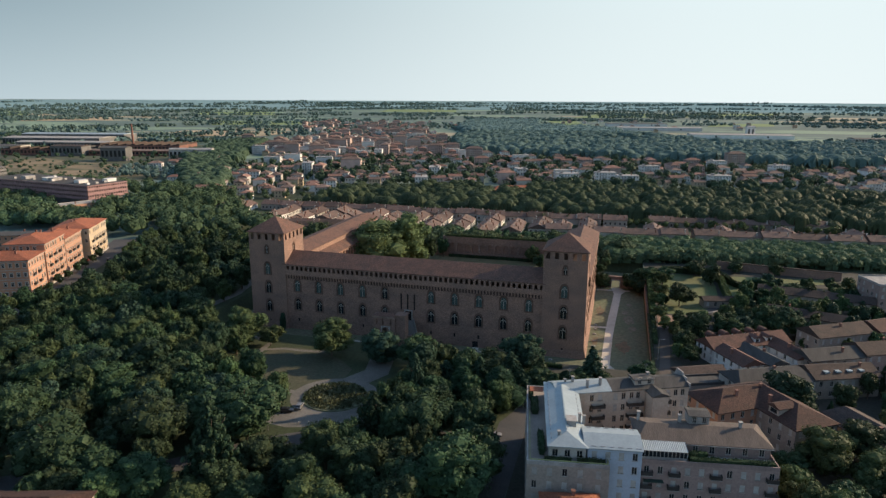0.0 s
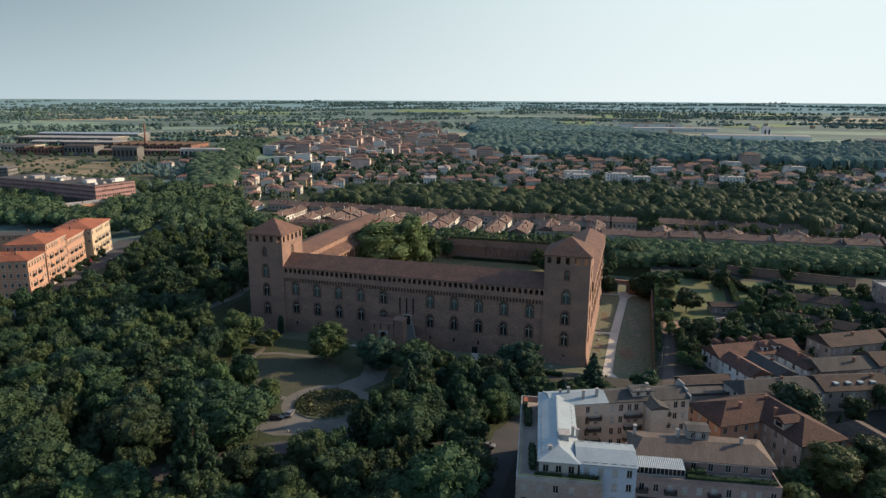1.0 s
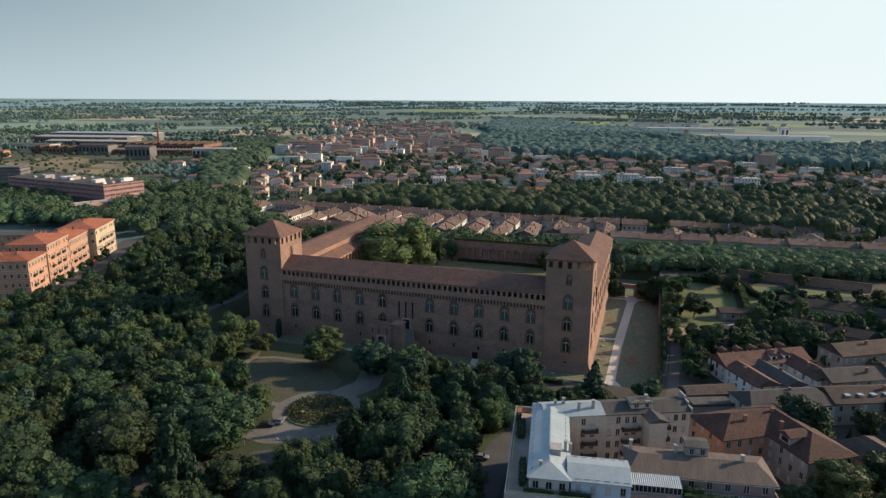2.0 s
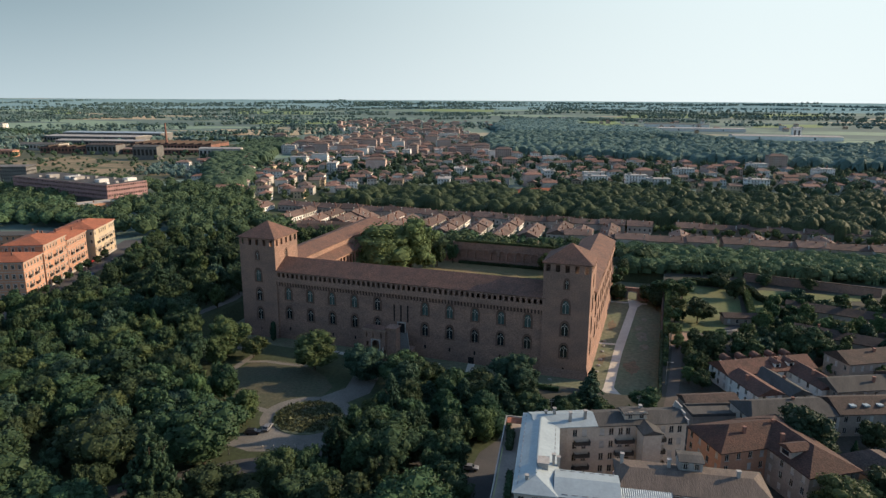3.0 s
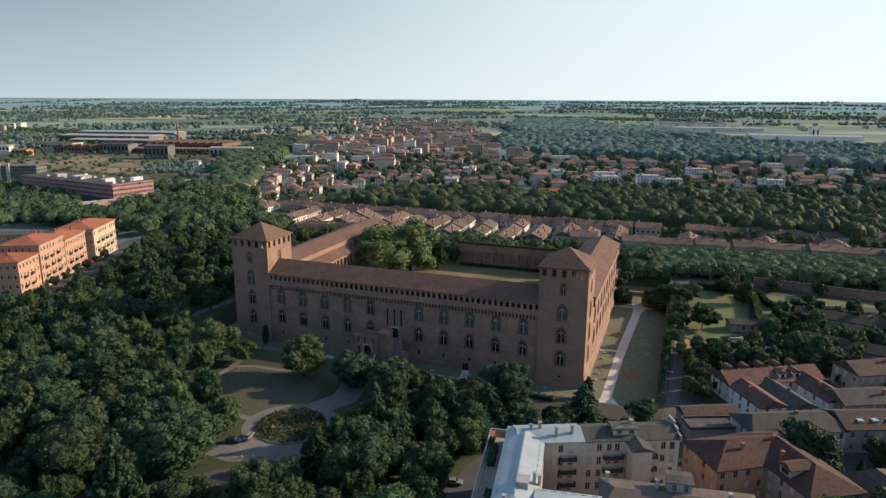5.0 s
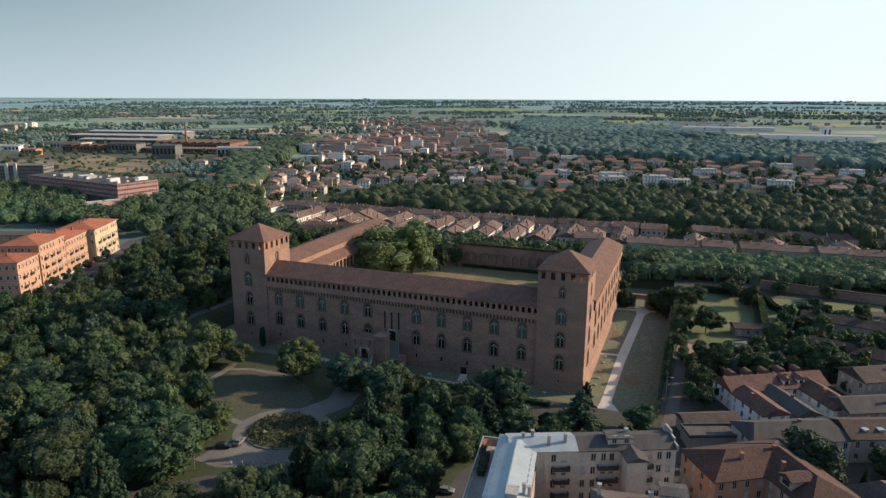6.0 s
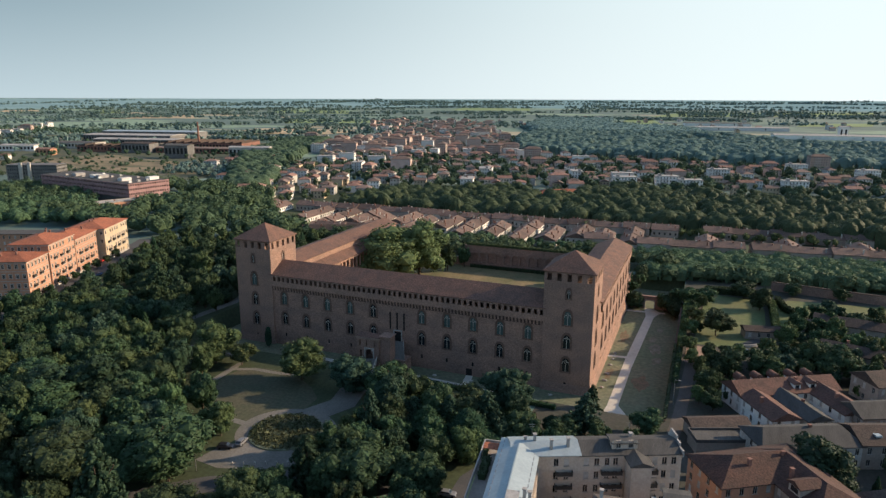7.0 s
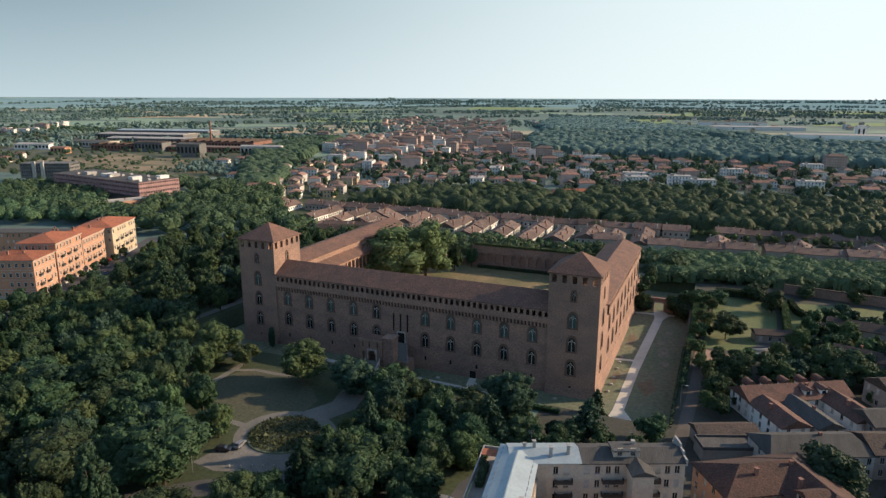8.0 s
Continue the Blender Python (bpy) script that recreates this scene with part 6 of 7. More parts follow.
town([(340, 470), (560, 520), (620, 720), (420, 720)], 44, 24, (4, 4, 3, 3, 0.5, 1, 4, 0), 8)
town([(-420, 480), (-350, 440), (-370, 560), (-500, 640)], 12, 24, (3, 3, 3, 2, 1, 1, 3, 0), 9)
town([(-1300, 760), (-1060, 560), (-860, 330), (-1000, 330), (-1400, 700), (-1640, 1200)], 60, 28, (3, 3, 3, 3, 1, 4, 3, 1), 10)
town([(-900, 1900), (100, 1500), (900, 2300), (-200, 2700)], 40, 50, (3, 4, 2, 3, 1, 2, 4, 0), 12)

for mat_name, pieces in FAR_JOIN.items():
    V, F, base = [], [], 0
    for me, m in pieces:
        V += [(m @ v.co)[:] for v in me.vertices]
        F += [tuple(base + i for i in q.vertices) for q in me.polygons]
        base += len(me.vertices)
    me = bpy.data.meshes.new("far_houses")
    me.from_pydata(V, [], F)
    me.materials.append(bpy.data.materials[mat_name])
    tagged(new("far_houses", me), "far houses of the town merging into the distance", "houses", kind="stuff")

for k, e in enumerate(FAR_KINDS):
    if not USED[k]:
        e.matrix_basis = pose(-390 - 30 * k, 780 + 25 * k, G, 0, 0, 18)
flat("avenue", "pale earth avenue between trees", ribbon([(-190, 262), (-216, 330), (-262, 420), (-300, 510), (-340, 600)], 9), GRAVEL, G, 0.05, "road")
flat("railway", "pale curving railway cutting on the plain", ribbon([(-900, 480), (-1020, 640), (-1180, 900), (-1260, 1100)], 12), GRAVEL, G, 0.05, "railway")

# ---- trees ----
HEROES = []


def hero(x, y, h, w, kind):
    HEROES.append((x, y, w * 0.42))
    near = (x - 150) ** 2 + (y + 215) ** 2 < 190 ** 2
    tree(x, y, h, w, kind, "near" if near or w > 13 else "mid", 0.0 if MX0 < x < MX1 and MY0 < y < 0 else G)


# trees that stand out one by one: x, y, height, width
for x, y, h, w in (
        (57.5, -98.7, 19, 25.7), (37.1, -110.6, 18, 24.3), (20.2, -125.3, 17, 23), (-59.3, 71.7, 15, 20.2), (104.3, -85, 15, 20.2), (-109.1, 73.3, 13, 17.6),
        (118.5, -111.6, 19, 22.1), (-6.2, -111.8, 16, 19.1),):
    hero(x, y, h, w, "broad")
for x, y, h, w in (
        (-3.6, -81.4, 14, 18.9), (7, -73, 15, 18.5), (202.9, -45.1, 14, 18.4), (123.7, -33.7, 14, 17.2), (74.1, -38.1, 13, 15.9), (37.5, -82.8, 11, 13.3),
        (17.6, -52.8, 15, 13.3), (-43.4, 39.5, 12, 11.6), (-52.5, 20.2, 10, 9.8),):
    hero(x, y, h, w, "blue")
for x, y, h, w in (
        (215, 129.7, 7, 9.5), (-59.7, -63.4, 10, 13.5), (-48, -74.9, 12, 16.2), (-89.9, 63.1, 12, 16.2), (-64.3, -31, 12, 16.2), (-69.1, 54.5, 12, 16.2),
        (-34.1, -46.2, 10, 13.5), (-65.5, -17.2, 13, 17.6), (-45.4, -56.1, 10, 13.5), (-14.6, -77.5, 13, 17.6), (-18.2, -93.5, 14, 18.4), (93.8, -109.7, 12, 16.2),
        (20.5, -81.2, 12, 16.2), (168, 98.9, 9, 12.2), (5.6, -87.9, 13, 17.4), (69.4, -112.4, 11, 14.9), (-101, 45.2, 12, 16.2), (233.7, 128.2, 7, 9.5),
        (123, -102.1, 15, 16.6), (-17.7, -15, 12, 16.2), (87.7, -40, 13, 16.2), (217.6, -65.2, 12, 16.2), (-27.1, -87.6, 12, 16.1), (114.7, -44.2, 12, 15.8),):
    hero(x, y, h, w, "round")
for x, y, h, w in (
        (-7.5, -91.6, 13, 15.4), (-57.6, -11.3, 12, 15.3), (214.5, 31.5, 13, 15.3), (203.4, -95.7, 10, 13.5), (35.6, -127.5, 11, 14.9), (49.5, -128, 12, 14.6),
        (67.6, -124.2, 11, 14.5), (193.2, 117.7, 9, 12.2), (222.9, 31.9, 9, 12.2), (176.8, 102.6, 8, 10.8), (107.4, -118.4, 13, 14), (180.8, 60.1, 11, 13.3),
        (-14.1, -25.8, 10, 12.8), (-25.5, 21.3, 7, 9.5), (74.9, -127.9, 9, 12.2), (118.5, -84.1, 14, 12.6), (232.4, 83.9, 9, 12.2), (141.8, -43.9, 8, 10.8),
        (131.5, -46.9, 9, 12), (184.6, 19.8, 10, 11.9), (4.2, -120, 13, 11.5), (199, 101.4, 11, 11.4), (162.7, -31.8, 8, 10.8), (33.4, -137, 10, 9.9),):
    hero(x, y, h, w, "round")
for x, y, h, w in (
        (195.2, -79.9, 8, 9.3), (176.9, 2.5, 9, 8.7), (28.3, -140.3, 10, 8.4),):
    hero(x, y, h, w, "round")
for x, y, h, w in (
        (-19.6, -48, 12, 16.2), (4.3, -59.9, 12, 16.2), (-68.3, -44.3, 9, 12.2), (53.9, -36.3, 14, 18.7), (18.5, -36.4, 14, 17.7), (79.7, -100.7, 10, 13.5),
        (205.4, -74.6, 12, 16.2), (92.8, -127.7, 12, 16.2), (214.9, -79.7, 11, 14.9), (-31.9, -77.6, 12, 12.7), (63.2, -131.6, 10, 11.9), (-35.9, 11.8, 6, 8.1),
        (194.3, -91.3, 10, 11.5), (27.7, -33.9, 8, 10.8), (42.2, -134, 10, 11.4), (197.7, 22, 9, 10.5), (173.6, 72, 7, 9.2), (171.6, 56.4, 7, 8.7),
        (53.8, -75.6, 10, 10.5), (89.3, -66.9, 9, 7.7), (171.9, 37.1, 7, 7.7), (172.7, 25.8, 6, 6.5), (175.9, -4.8, 6, 6),):
    hero(x, y, h, w, "light")
for x, y, h, w in (
        (-52.7, 9.4, 19, 18.3), (62.2, -120.8, 24, 17.6), (79, -117.5, 9, 12.2), (121.3, -46.4, 13, 15.2), (90.6, -88.8, 15, 13.7), (146.9, -37.4, 13, 13.5),
        (95.7, -84.6, 13, 12.5), (100.7, -49.5, 9, 12.2), (112.3, -51.3, 12, 12), (95.2, -65.5, 17, 11),):
    hero(x, y, h, w, "cedar")
for x, y, h, w in (
        (119.7, -57.5, 12, 15.4), (108.4, -58.3, 11, 13.7),):
    hero(x, y, h, w, "cone")


def joined(trees, label):
    """Trees past counting as one object of each leaf: x, y, height, width, kind."""
    kit = {}
    for x, y, h, w, k in trees:
        for me, m in ((RNG.choice(crowns(k, "mid")), pose(x, y, G + 0.03 * h, 0, 0, RNG.uniform(0, 360)) @ Matrix.Diagonal((w, w, 0.97 * h, 1))), (TRUNKS[0], pose(x, y, G) @ Matrix.Diagonal((h * 0.55, h * 0.55, h * 0.8, 1)))):
            kit.setdefault(me.materials[0].name, []).append((me, m))
    for mat_name, pieces in kit.items():
        V, F, base = [], [], 0
        for me, m in pieces:
            co = np.empty(len(me.vertices) * 3)
            me.vertices.foreach_get("co", co)
            mm = np.array(m)
            V.append(co.reshape(-1, 3) @ mm[:3, :3].T + mm[:3, 3])
            F += [tuple(base + i for i in q.vertices) for q in me.polygons]
            base += len(me.vertices)
        me = bpy.data.meshes.new("park_wood")
        me.from_pydata(np.concatenate(V).tolist(), [], F)
        me.materials.append(bpy.data.materials[mat_name])
        tagged(new("park_wood", me), label, "wood", kind="stuff")


def scatter(poly, n, gap, hs, kinds, seed, detail="mid", avoid=(), group="park trees", ratio=(0.7, 1.0), stuff=""):
    """Trees at random within a polygon, away from the circles avoid (x, y, radius)."""
    r = random.Random(seed)
    xs, ys = [p[0] for p in poly], [p[1] for p in poly]
    got, tries, bulk = [], 0, []
    while len(got) < n and tries < n * 60:
        tries += 1
        p = (r.uniform(min(xs), max(xs)), r.uniform(min(ys), max(ys)))
        if not inside(p, poly) or any((p[0] - a) ** 2 + (p[1] - b) ** 2 < c * c for a, b, c in (*avoid, *HEROES)):
            continue
        if all((p[0] - q[0]) ** 2 + (p[1] - q[1]) ** 2 > gap * gap for q in got):
            got.append(p)
            h = r.uniform(*hs)
            k = r.choices([k for k, w in kinds], [w for k, w in kinds])[0]
            wide = h * r.uniform(*ratio) * (0.55 if k in ("cone", "cedar") else 0.3 if k == "column" else 1)
            if stuff:
                bulk.append((*p, h, wide, k))
            else:
                tree(*p, h, wide, k, detail, G, group)
    if stuff:
        joined(bulk, stuff)


MIX = (("round", 6), ("light", 1.5), ("broad", 3), ("cone", 1), ("blue", 1.5))
GARDEN_MIX = (("light", 5), ("round", 3), ("blue", 2))
AVOID = [(194, 58, 8), (68.5, -66.5, 19), (72, -40, 10), (66, -26, 9), (48, -50, 16), (36, -46, 12), (63, -88, 7), (-26, -26, 7), (-24, 0, 6), (-22, 22, 7), (52, -64, 9), (22, -58, 6), (10, -64, 6), (62, -98, 6)]
scatter([(-82, -30), (-92, 18), (-110, 58), (-130, 105), (-60, 138), (-20, 138), (-20, 30), (-20, -15), (-60, -56)], 150, 7.5, (8, 15), MIX, 21, "mid", AVOID, stuff="dense deciduous trees of the western castle park")
scatter([(-78, -50), (-20, -20), (26, -30), (45, -70), (58, -100), (66, -140), (-60, -140)], 60, 8.5, (9, 14), MIX, 22, "near", AVOID)
scatter([(-100, -34), (-46, -10), (-4, -36), (8, -52), (14, -72), (32, -68), (42, -80), (40, -104), (-3, -104), (-48, -74)], 95, 6.2, (8, 13), MIX, 26, "mid", AVOID, stuff="closed canopy of dark green park trees")
scatter([(76, -140), (112, -140), (116, -104), (120, -70), (126, -42), (86, -38), (88, -60)], 30, 8, (9, 14), MIX, 23, "near", AVOID)
scatter([(84, -52), (160, -52), (160, -39), (84, -39)], 16, 6.5, (6, 9), MIX, 24, "mid", AVOID)
scatter([(170, 55), (175, 55), (177, 112), (170, 112)], 12, 4.2, (4, 7), (("light", 3), ("round", 2)), 29, "mid", group="garden trees")
scatter([(143, 105), (148, 105), (147, 135), (143, 135)], 5, 5, (6, 10), (("light", 3), ("round", 2)), 30, "mid", group="garden trees")
scatter([(186, 20), (228, 26), (240, 60), (206, 60), (200, 40)], 26, 5.5, (6, 11), GARDEN_MIX, 31, "mid", group="garden trees")
scatter([(176, 2), (184, 4), (190, 44), (178, 32)], 9, 4.5, (5, 9), MIX, 33, "mid", group="garden trees")
scatter([(175.5, -14), (181, -12), (187, 2), (188, 18), (176, 24)], 9, 4.6, (4, 8), (("light", 3), ("round", 3)), 37, "mid", group="garden trees")
scatter([(206, 36), (262, 50), (268, 112), (236, 108), (214, 92), (206, 64)], 46, 5.5, (5, 10), GARDEN_MIX, 34, "mid", group="garden trees")
scatter([(210, 10), (228, 14), (262, 20), (270, 60), (236, 50)], 16, 6, (5, 9), GARDEN_MIX, 36, "mid", group="garden trees")
scatter([(206, -50), (262, -46), (262, -8), (236, -6)], 14, 7, (6, 11), MIX, 35, "mid", group="garden trees")
scatter([(192, -112), (240, -112), (240, -88), (214, -86), (194, -90)], 18, 6, (8, 13), (("light", 3), ("round", 2)), 32, "near", group="trees behind the apartment block")
for x, y, h, w, k in ((26, 80, 31, 41, "plane"), (37, 97, 30, 32, "plane"), (47, 112, 14, 10, "round"), (53, 122, 12, 8, "round"), (106, 121, 11, 10, "light"), (112, 108, 9, 8, "round")):
    tree(x, y, h, w, k, "near", G, "courtyard trees", 0.03)
for k in range(9):
    tree(-102 - 4.6 * k, -20 + 10.5 * k, RNG.uniform(4, 6.5), 5, "round", "mid", G, "street trees")
tree(16.5, -4, 9, 4.2, "column", "mid", 0.0)
for x, y, h in ((159.5, 101.8, 10), (163, 99, 11), (145, 101.5, 9), (164.5, 92, 8), (147.5, 102.5, 7)):
    tree(x, y, h, h, "round", "mid", 0.0, "moat trees", 0.01)
tree(146, -19, 12, 8, "cedar", "mid", 1.5)


# ---- woods, joined ----
ICO = bmesh.new()
bmesh.ops.create_icosphere(ICO, subdivisions=1, radius=1)
ICO_V = np.array([v.co[:] for v in ICO.verts])
ICO_F = np.array([[v.index for v in f.verts] for f in ICO.faces])
ICO.free()


def woods(name, label, poly, n, hs, seed, mat=HAZED_LEAF, quads=26, gap=0.0, lumps=3, avoid=(), spread=1.15):
    """Trees of an uncounted wood as one mesh: lumpy cores under loose leaf sprays."""
    r = np.random.RandomState(seed)
    rr = random.Random(seed)
    xs, ys = [p[0] for p in poly], [p[1] for p in poly]
    V, F, got, tries, base = [], [], [], 0, 0
    while len(got) < n and tries < n * 25:
        tries += 1
        p = (rr.uniform(min(xs), max(xs)), rr.uniform(min(ys), max(ys)))
        if not inside(p, poly) or any((p[0] - a) ** 2 + (p[1] - b) ** 2 < c * c for a, b, c in avoid):
            continue
        if gap and any((p[0] - q[0]) ** 2 + (p[1] - q[1]) ** 2 < gap * gap for q in got[-400:]):
            continue
        got.append(p)
        h = rr.uniform(*hs)
        w = h * rr.uniform(0.36, 0.52) * spread
        foot = np.array((p[0], p[1], far_lift(*p)))
        cs = foot + np.array([(0, 0, h * 0.5)] + [(r.uniform(-.45, .45) * w, r.uniform(-.45, .45) * w, h * r.uniform(0.35, 0.72)) for _ in range(lumps - 1)])
        rs = np.array([(w * 0.85, w * 0.85, h * 0.42)] + [(w * 0.55, w * 0.55, h * 0.27)] * (lumps - 1)) * r.uniform(0.85, 1.1, (lumps, 1))
        for c, q in zip(cs, rs):
            V.append(c + ICO_V * q * r.uniform(0.68, 0.92, (len(ICO_V), 1)))
            F.append(ICO_F + base)
            base += len(ICO_V)
        k = r.randint(0, lumps, quads)
        d = r.normal(size=(quads, 3))
        d[:, 2] = np.abs(d[:, 2])
        d /= np.linalg.norm(d, axis=1, keepdims=True)
        c = cs[k] + d * rs[k] * r.uniform(0.9, 1.12, (quads, 1))
        nn = d + r.normal(size=(quads, 3)) * 0.4
        nn /= np.linalg.norm(nn, axis=1, keepdims=True)
        a = np.cross(nn, r.normal(size=(quads, 3)))
        a /= np.linalg.norm(a, axis=1, keepdims=True)
        b = np.cross(nn, a)
        s = w * (1.9 / quads ** 0.5) * r.uniform(0.6, 1.2, (quads, 1))
        V.append(np.stack((c - a * s - b * s * .5, c + a * s * .2 - b * s, c + a * s + b * s * .4), 1).reshape(-1, 3))
        F.append(np.arange(3 * quads).reshape(-1, 3) + base)
        base += 3 * quads
    me = bpy.data.meshes.new(name)
    me.from_pydata(np.concatenate(V).tolist(), [], np.concatenate(F).tolist())
    me.materials.append(mat)
    return tagged(new(name, me), label, "wood", kind="stuff")


def canopy(name, label, poly, hs, cell, step, seed, mat=HAZED_LEAF, sprays=0.0, leaf=0.8, avoid=()):
    """A closed wood as one lumpy canopy: overlapping domes on a jittered grid of crowns, with loose leaf sprays on top."""
    r = np.random.RandomState(seed)
    xs, ys = [p[0] for p in poly], [p[1] for p in poly]
    gx, gy = np.meshgrid(np.arange(min(xs) - cell, max(xs) + cell, cell), np.arange(min(ys) - cell, max(ys) + cell, cell), indexing="ij")
    cx, cy = gx + r.uniform(-.5, .5, gx.shape) * cell, gy + r.uniform(-.5, .5, gx.shape) * cell
    ch, cr = r.uniform(*hs, gx.shape), cell * r.uniform(0.60, 1.05, gx.shape) * r.choice((0.85, 1.0, 1.15), gx.shape)
    for i in range(gx.shape[0]):
        for j in range(gx.shape[1]):
            if not inside((cx[i, j], cy[i, j]), poly) or any((cx[i, j] - a) ** 2 + (cy[i, j] - b) ** 2 < c * c for a, b, c in avoid):
                ch[i, j] = 0
    px, py = np.meshgrid(np.arange(min(xs) - cell, max(xs) + cell, step), np.arange(min(ys) - cell, max(ys) + cell, step), indexing="ij")
    px, py = px + r.uniform(-.3, .3, px.shape) * step, py + r.uniform(-.3, .3, px.shape) * step
    ci, cj = np.rint((px - gx[0, 0]) / cell).astype(int), np.rint((py - gy[0, 0]) / cell).astype(int)
    z = np.zeros(px.shape)
    for a in (-1, 0, 1):
        for b in (-1, 0, 1):
            i, j = np.clip(ci + a, 0, gx.shape[0] - 1), np.clip(cj + b, 0, gx.shape[1] - 1)
            d2 = ((px - cx[i, j]) ** 2 + (py - cy[i, j]) ** 2) / cr[i, j] ** 2
            z = np.maximum(z, ch[i, j] * (0.62 + 0.38 * np.clip(1 - d2, 0, 1) ** 0.7) * (d2 < 1))
    full = z > 0
    z = z + full * r.uniform(-.04, .04, z.shape) * np.mean(hs)
    index = -np.ones(z.shape, int)
    near = full.copy()
    near[1:] |= full[:-1]
    near[:-1] |= full[1:]
    near[:, 1:] |= full[:, :-1]
    near[:, :-1] |= full[:, 1:]
    index[near] = np.arange(near.sum())
    base = np.array([far_lift(a, b) for a, b in zip(px[near], py[near])])
    V = np.stack((px[near], py[near], z[near] + base - 0.2), 1)
    quads = np.stack((index[:-1, :-1], index[1:, :-1], index[1:, 1:], index[:-1, 1:]), -1).reshape(-1, 4)
    quads = quads[(quads >= 0).all(1)]
    F = quads.tolist()
    V = [V]
    m = int(full.sum() * sprays)
    if m:
        k = r.choice(np.flatnonzero(full[near]), m)
        c = V[0][k] + r.uniform(-.5, .5, (m, 3)) * step + (0, 0, 0.3)
        edge = quads[(V[0][quads][:, :, 2].max(1) - V[0][quads][:, :, 2].min(1)) > 0.5 * min(hs)]
        if len(edge):      # the wood's outer side is leafy down to the ground
            e = edge[r.randint(0, len(edge), 9 * len(edge))]
            t = r.dirichlet((0.7, 0.7, 0.7, 0.7), len(e))
            c = np.concatenate((c, (V[0][e] * t[:, :, None]).sum(1) + r.uniform(-.6, .6, (len(e), 3)) * step))
            m = len(c)
        a = r.normal(size=(m, 3)) * leaf * (1, 1, 0.6)
        b = r.normal(size=(m, 3)) * leaf * (1, 1, 0.6)
        n0 = len(V[0])
        V.append(np.stack((c - a * 0.6, c + b * 0.6, c + a * 0.6), 1).reshape(-1, 3))
        F += (np.arange(3 * m).reshape(-1, 3) + n0).tolist()
    me = bpy.data.meshes.new(name)
    me.from_pydata(np.concatenate(V).tolist(), [], F)
    me.materials.append(mat)
    return tagged(new(name, me), label, "wood", kind="stuff")


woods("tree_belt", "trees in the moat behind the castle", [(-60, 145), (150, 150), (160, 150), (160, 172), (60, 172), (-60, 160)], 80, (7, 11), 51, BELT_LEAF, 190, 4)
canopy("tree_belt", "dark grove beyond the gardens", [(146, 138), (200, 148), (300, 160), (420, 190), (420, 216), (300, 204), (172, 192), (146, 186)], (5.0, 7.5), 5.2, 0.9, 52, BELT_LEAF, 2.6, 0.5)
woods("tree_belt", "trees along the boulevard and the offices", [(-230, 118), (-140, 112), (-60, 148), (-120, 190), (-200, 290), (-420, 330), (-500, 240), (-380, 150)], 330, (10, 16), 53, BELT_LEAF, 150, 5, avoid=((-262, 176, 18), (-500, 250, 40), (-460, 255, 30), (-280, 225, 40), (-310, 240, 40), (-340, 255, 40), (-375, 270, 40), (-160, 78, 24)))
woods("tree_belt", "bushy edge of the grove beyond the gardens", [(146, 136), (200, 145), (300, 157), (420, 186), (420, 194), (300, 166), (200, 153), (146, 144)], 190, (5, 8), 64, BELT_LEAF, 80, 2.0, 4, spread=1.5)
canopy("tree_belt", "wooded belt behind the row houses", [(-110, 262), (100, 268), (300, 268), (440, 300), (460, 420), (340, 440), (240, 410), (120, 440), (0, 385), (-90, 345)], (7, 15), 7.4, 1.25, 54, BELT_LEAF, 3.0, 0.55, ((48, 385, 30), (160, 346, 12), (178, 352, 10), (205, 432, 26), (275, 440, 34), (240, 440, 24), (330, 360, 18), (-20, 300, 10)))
woods("tree_belt", "row of lighter young trees behind the houses", [(-40, 243), (300, 252), (300, 258), (-40, 249)], 60, (5, 8), 55, LEAF[1], 70, 3)
canopy("far_wood", "dense dark wood beyond the town", [(-100, 820), (120, 790), (420, 760), (900, 900), (1300, 1500), (900, 1250), (500, 1160), (330, 1180), (200, 1420), (-220, 1420), (-200, 1150), (-150, 950)], (9, 18), 11, 3.9, 41, HAZED_LEAF, 1.3, 1.1, ((150, 1250, 60), (420, 1050, 40), (0, 1000, 30)))
canopy("far_wood", "far end of the dense wood", [(-220, 1400), (180, 1400), (120, 1700), (-120, 1930), (-160, 2350), (-420, 2300), (-330, 1700)], (10, 18), 13, 6.2, 61, HAZED_LEAF, 1.3, 1.8)
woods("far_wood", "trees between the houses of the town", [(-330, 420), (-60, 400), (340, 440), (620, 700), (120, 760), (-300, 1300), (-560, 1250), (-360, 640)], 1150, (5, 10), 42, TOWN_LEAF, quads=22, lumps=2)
woods("far_wood", "trees between the far blocks of the town", [(-520, 1200), (-280, 1250), (-500, 1900), (-880, 1900), (-760, 1500)], 420, (8, 14), 63, HAZED_LEAF, quads=10, lumps=1)
woods("far_wood", "dark garden trees among the first houses", [(-330, 420), (-60, 400), (340, 450), (500, 700), (120, 760), (-330, 660)], 560, (8, 14), 62, TOWN_LEAF, quads=44, lumps=3)
canopy("far_wood", "tree belt along the long avenue", [(-252, 300), (-232, 322), (-322, 478), (-432, 690), (-540, 960), (-600, 930), (-500, 640), (-350, 420)], (9, 15), 9, 1.9, 43, TOWN_LEAF, 2.0, 0.6)
woods("far_wood", "trees round the old factory", [(-420, 330), (-300, 440), (-560, 760), (-1300, 800), (-1500, 500)], 520, (5, 10), 44, TOWN_LEAF, quads=40, lumps=2, avoid=((-420, 400, 90), (-520, 420, 90), (-600, 430, 100), (-350, 350, 60), (-640, 480, 80), (-700, 400, 60), (-900, 480, 80)))
rows = random.Random(45)
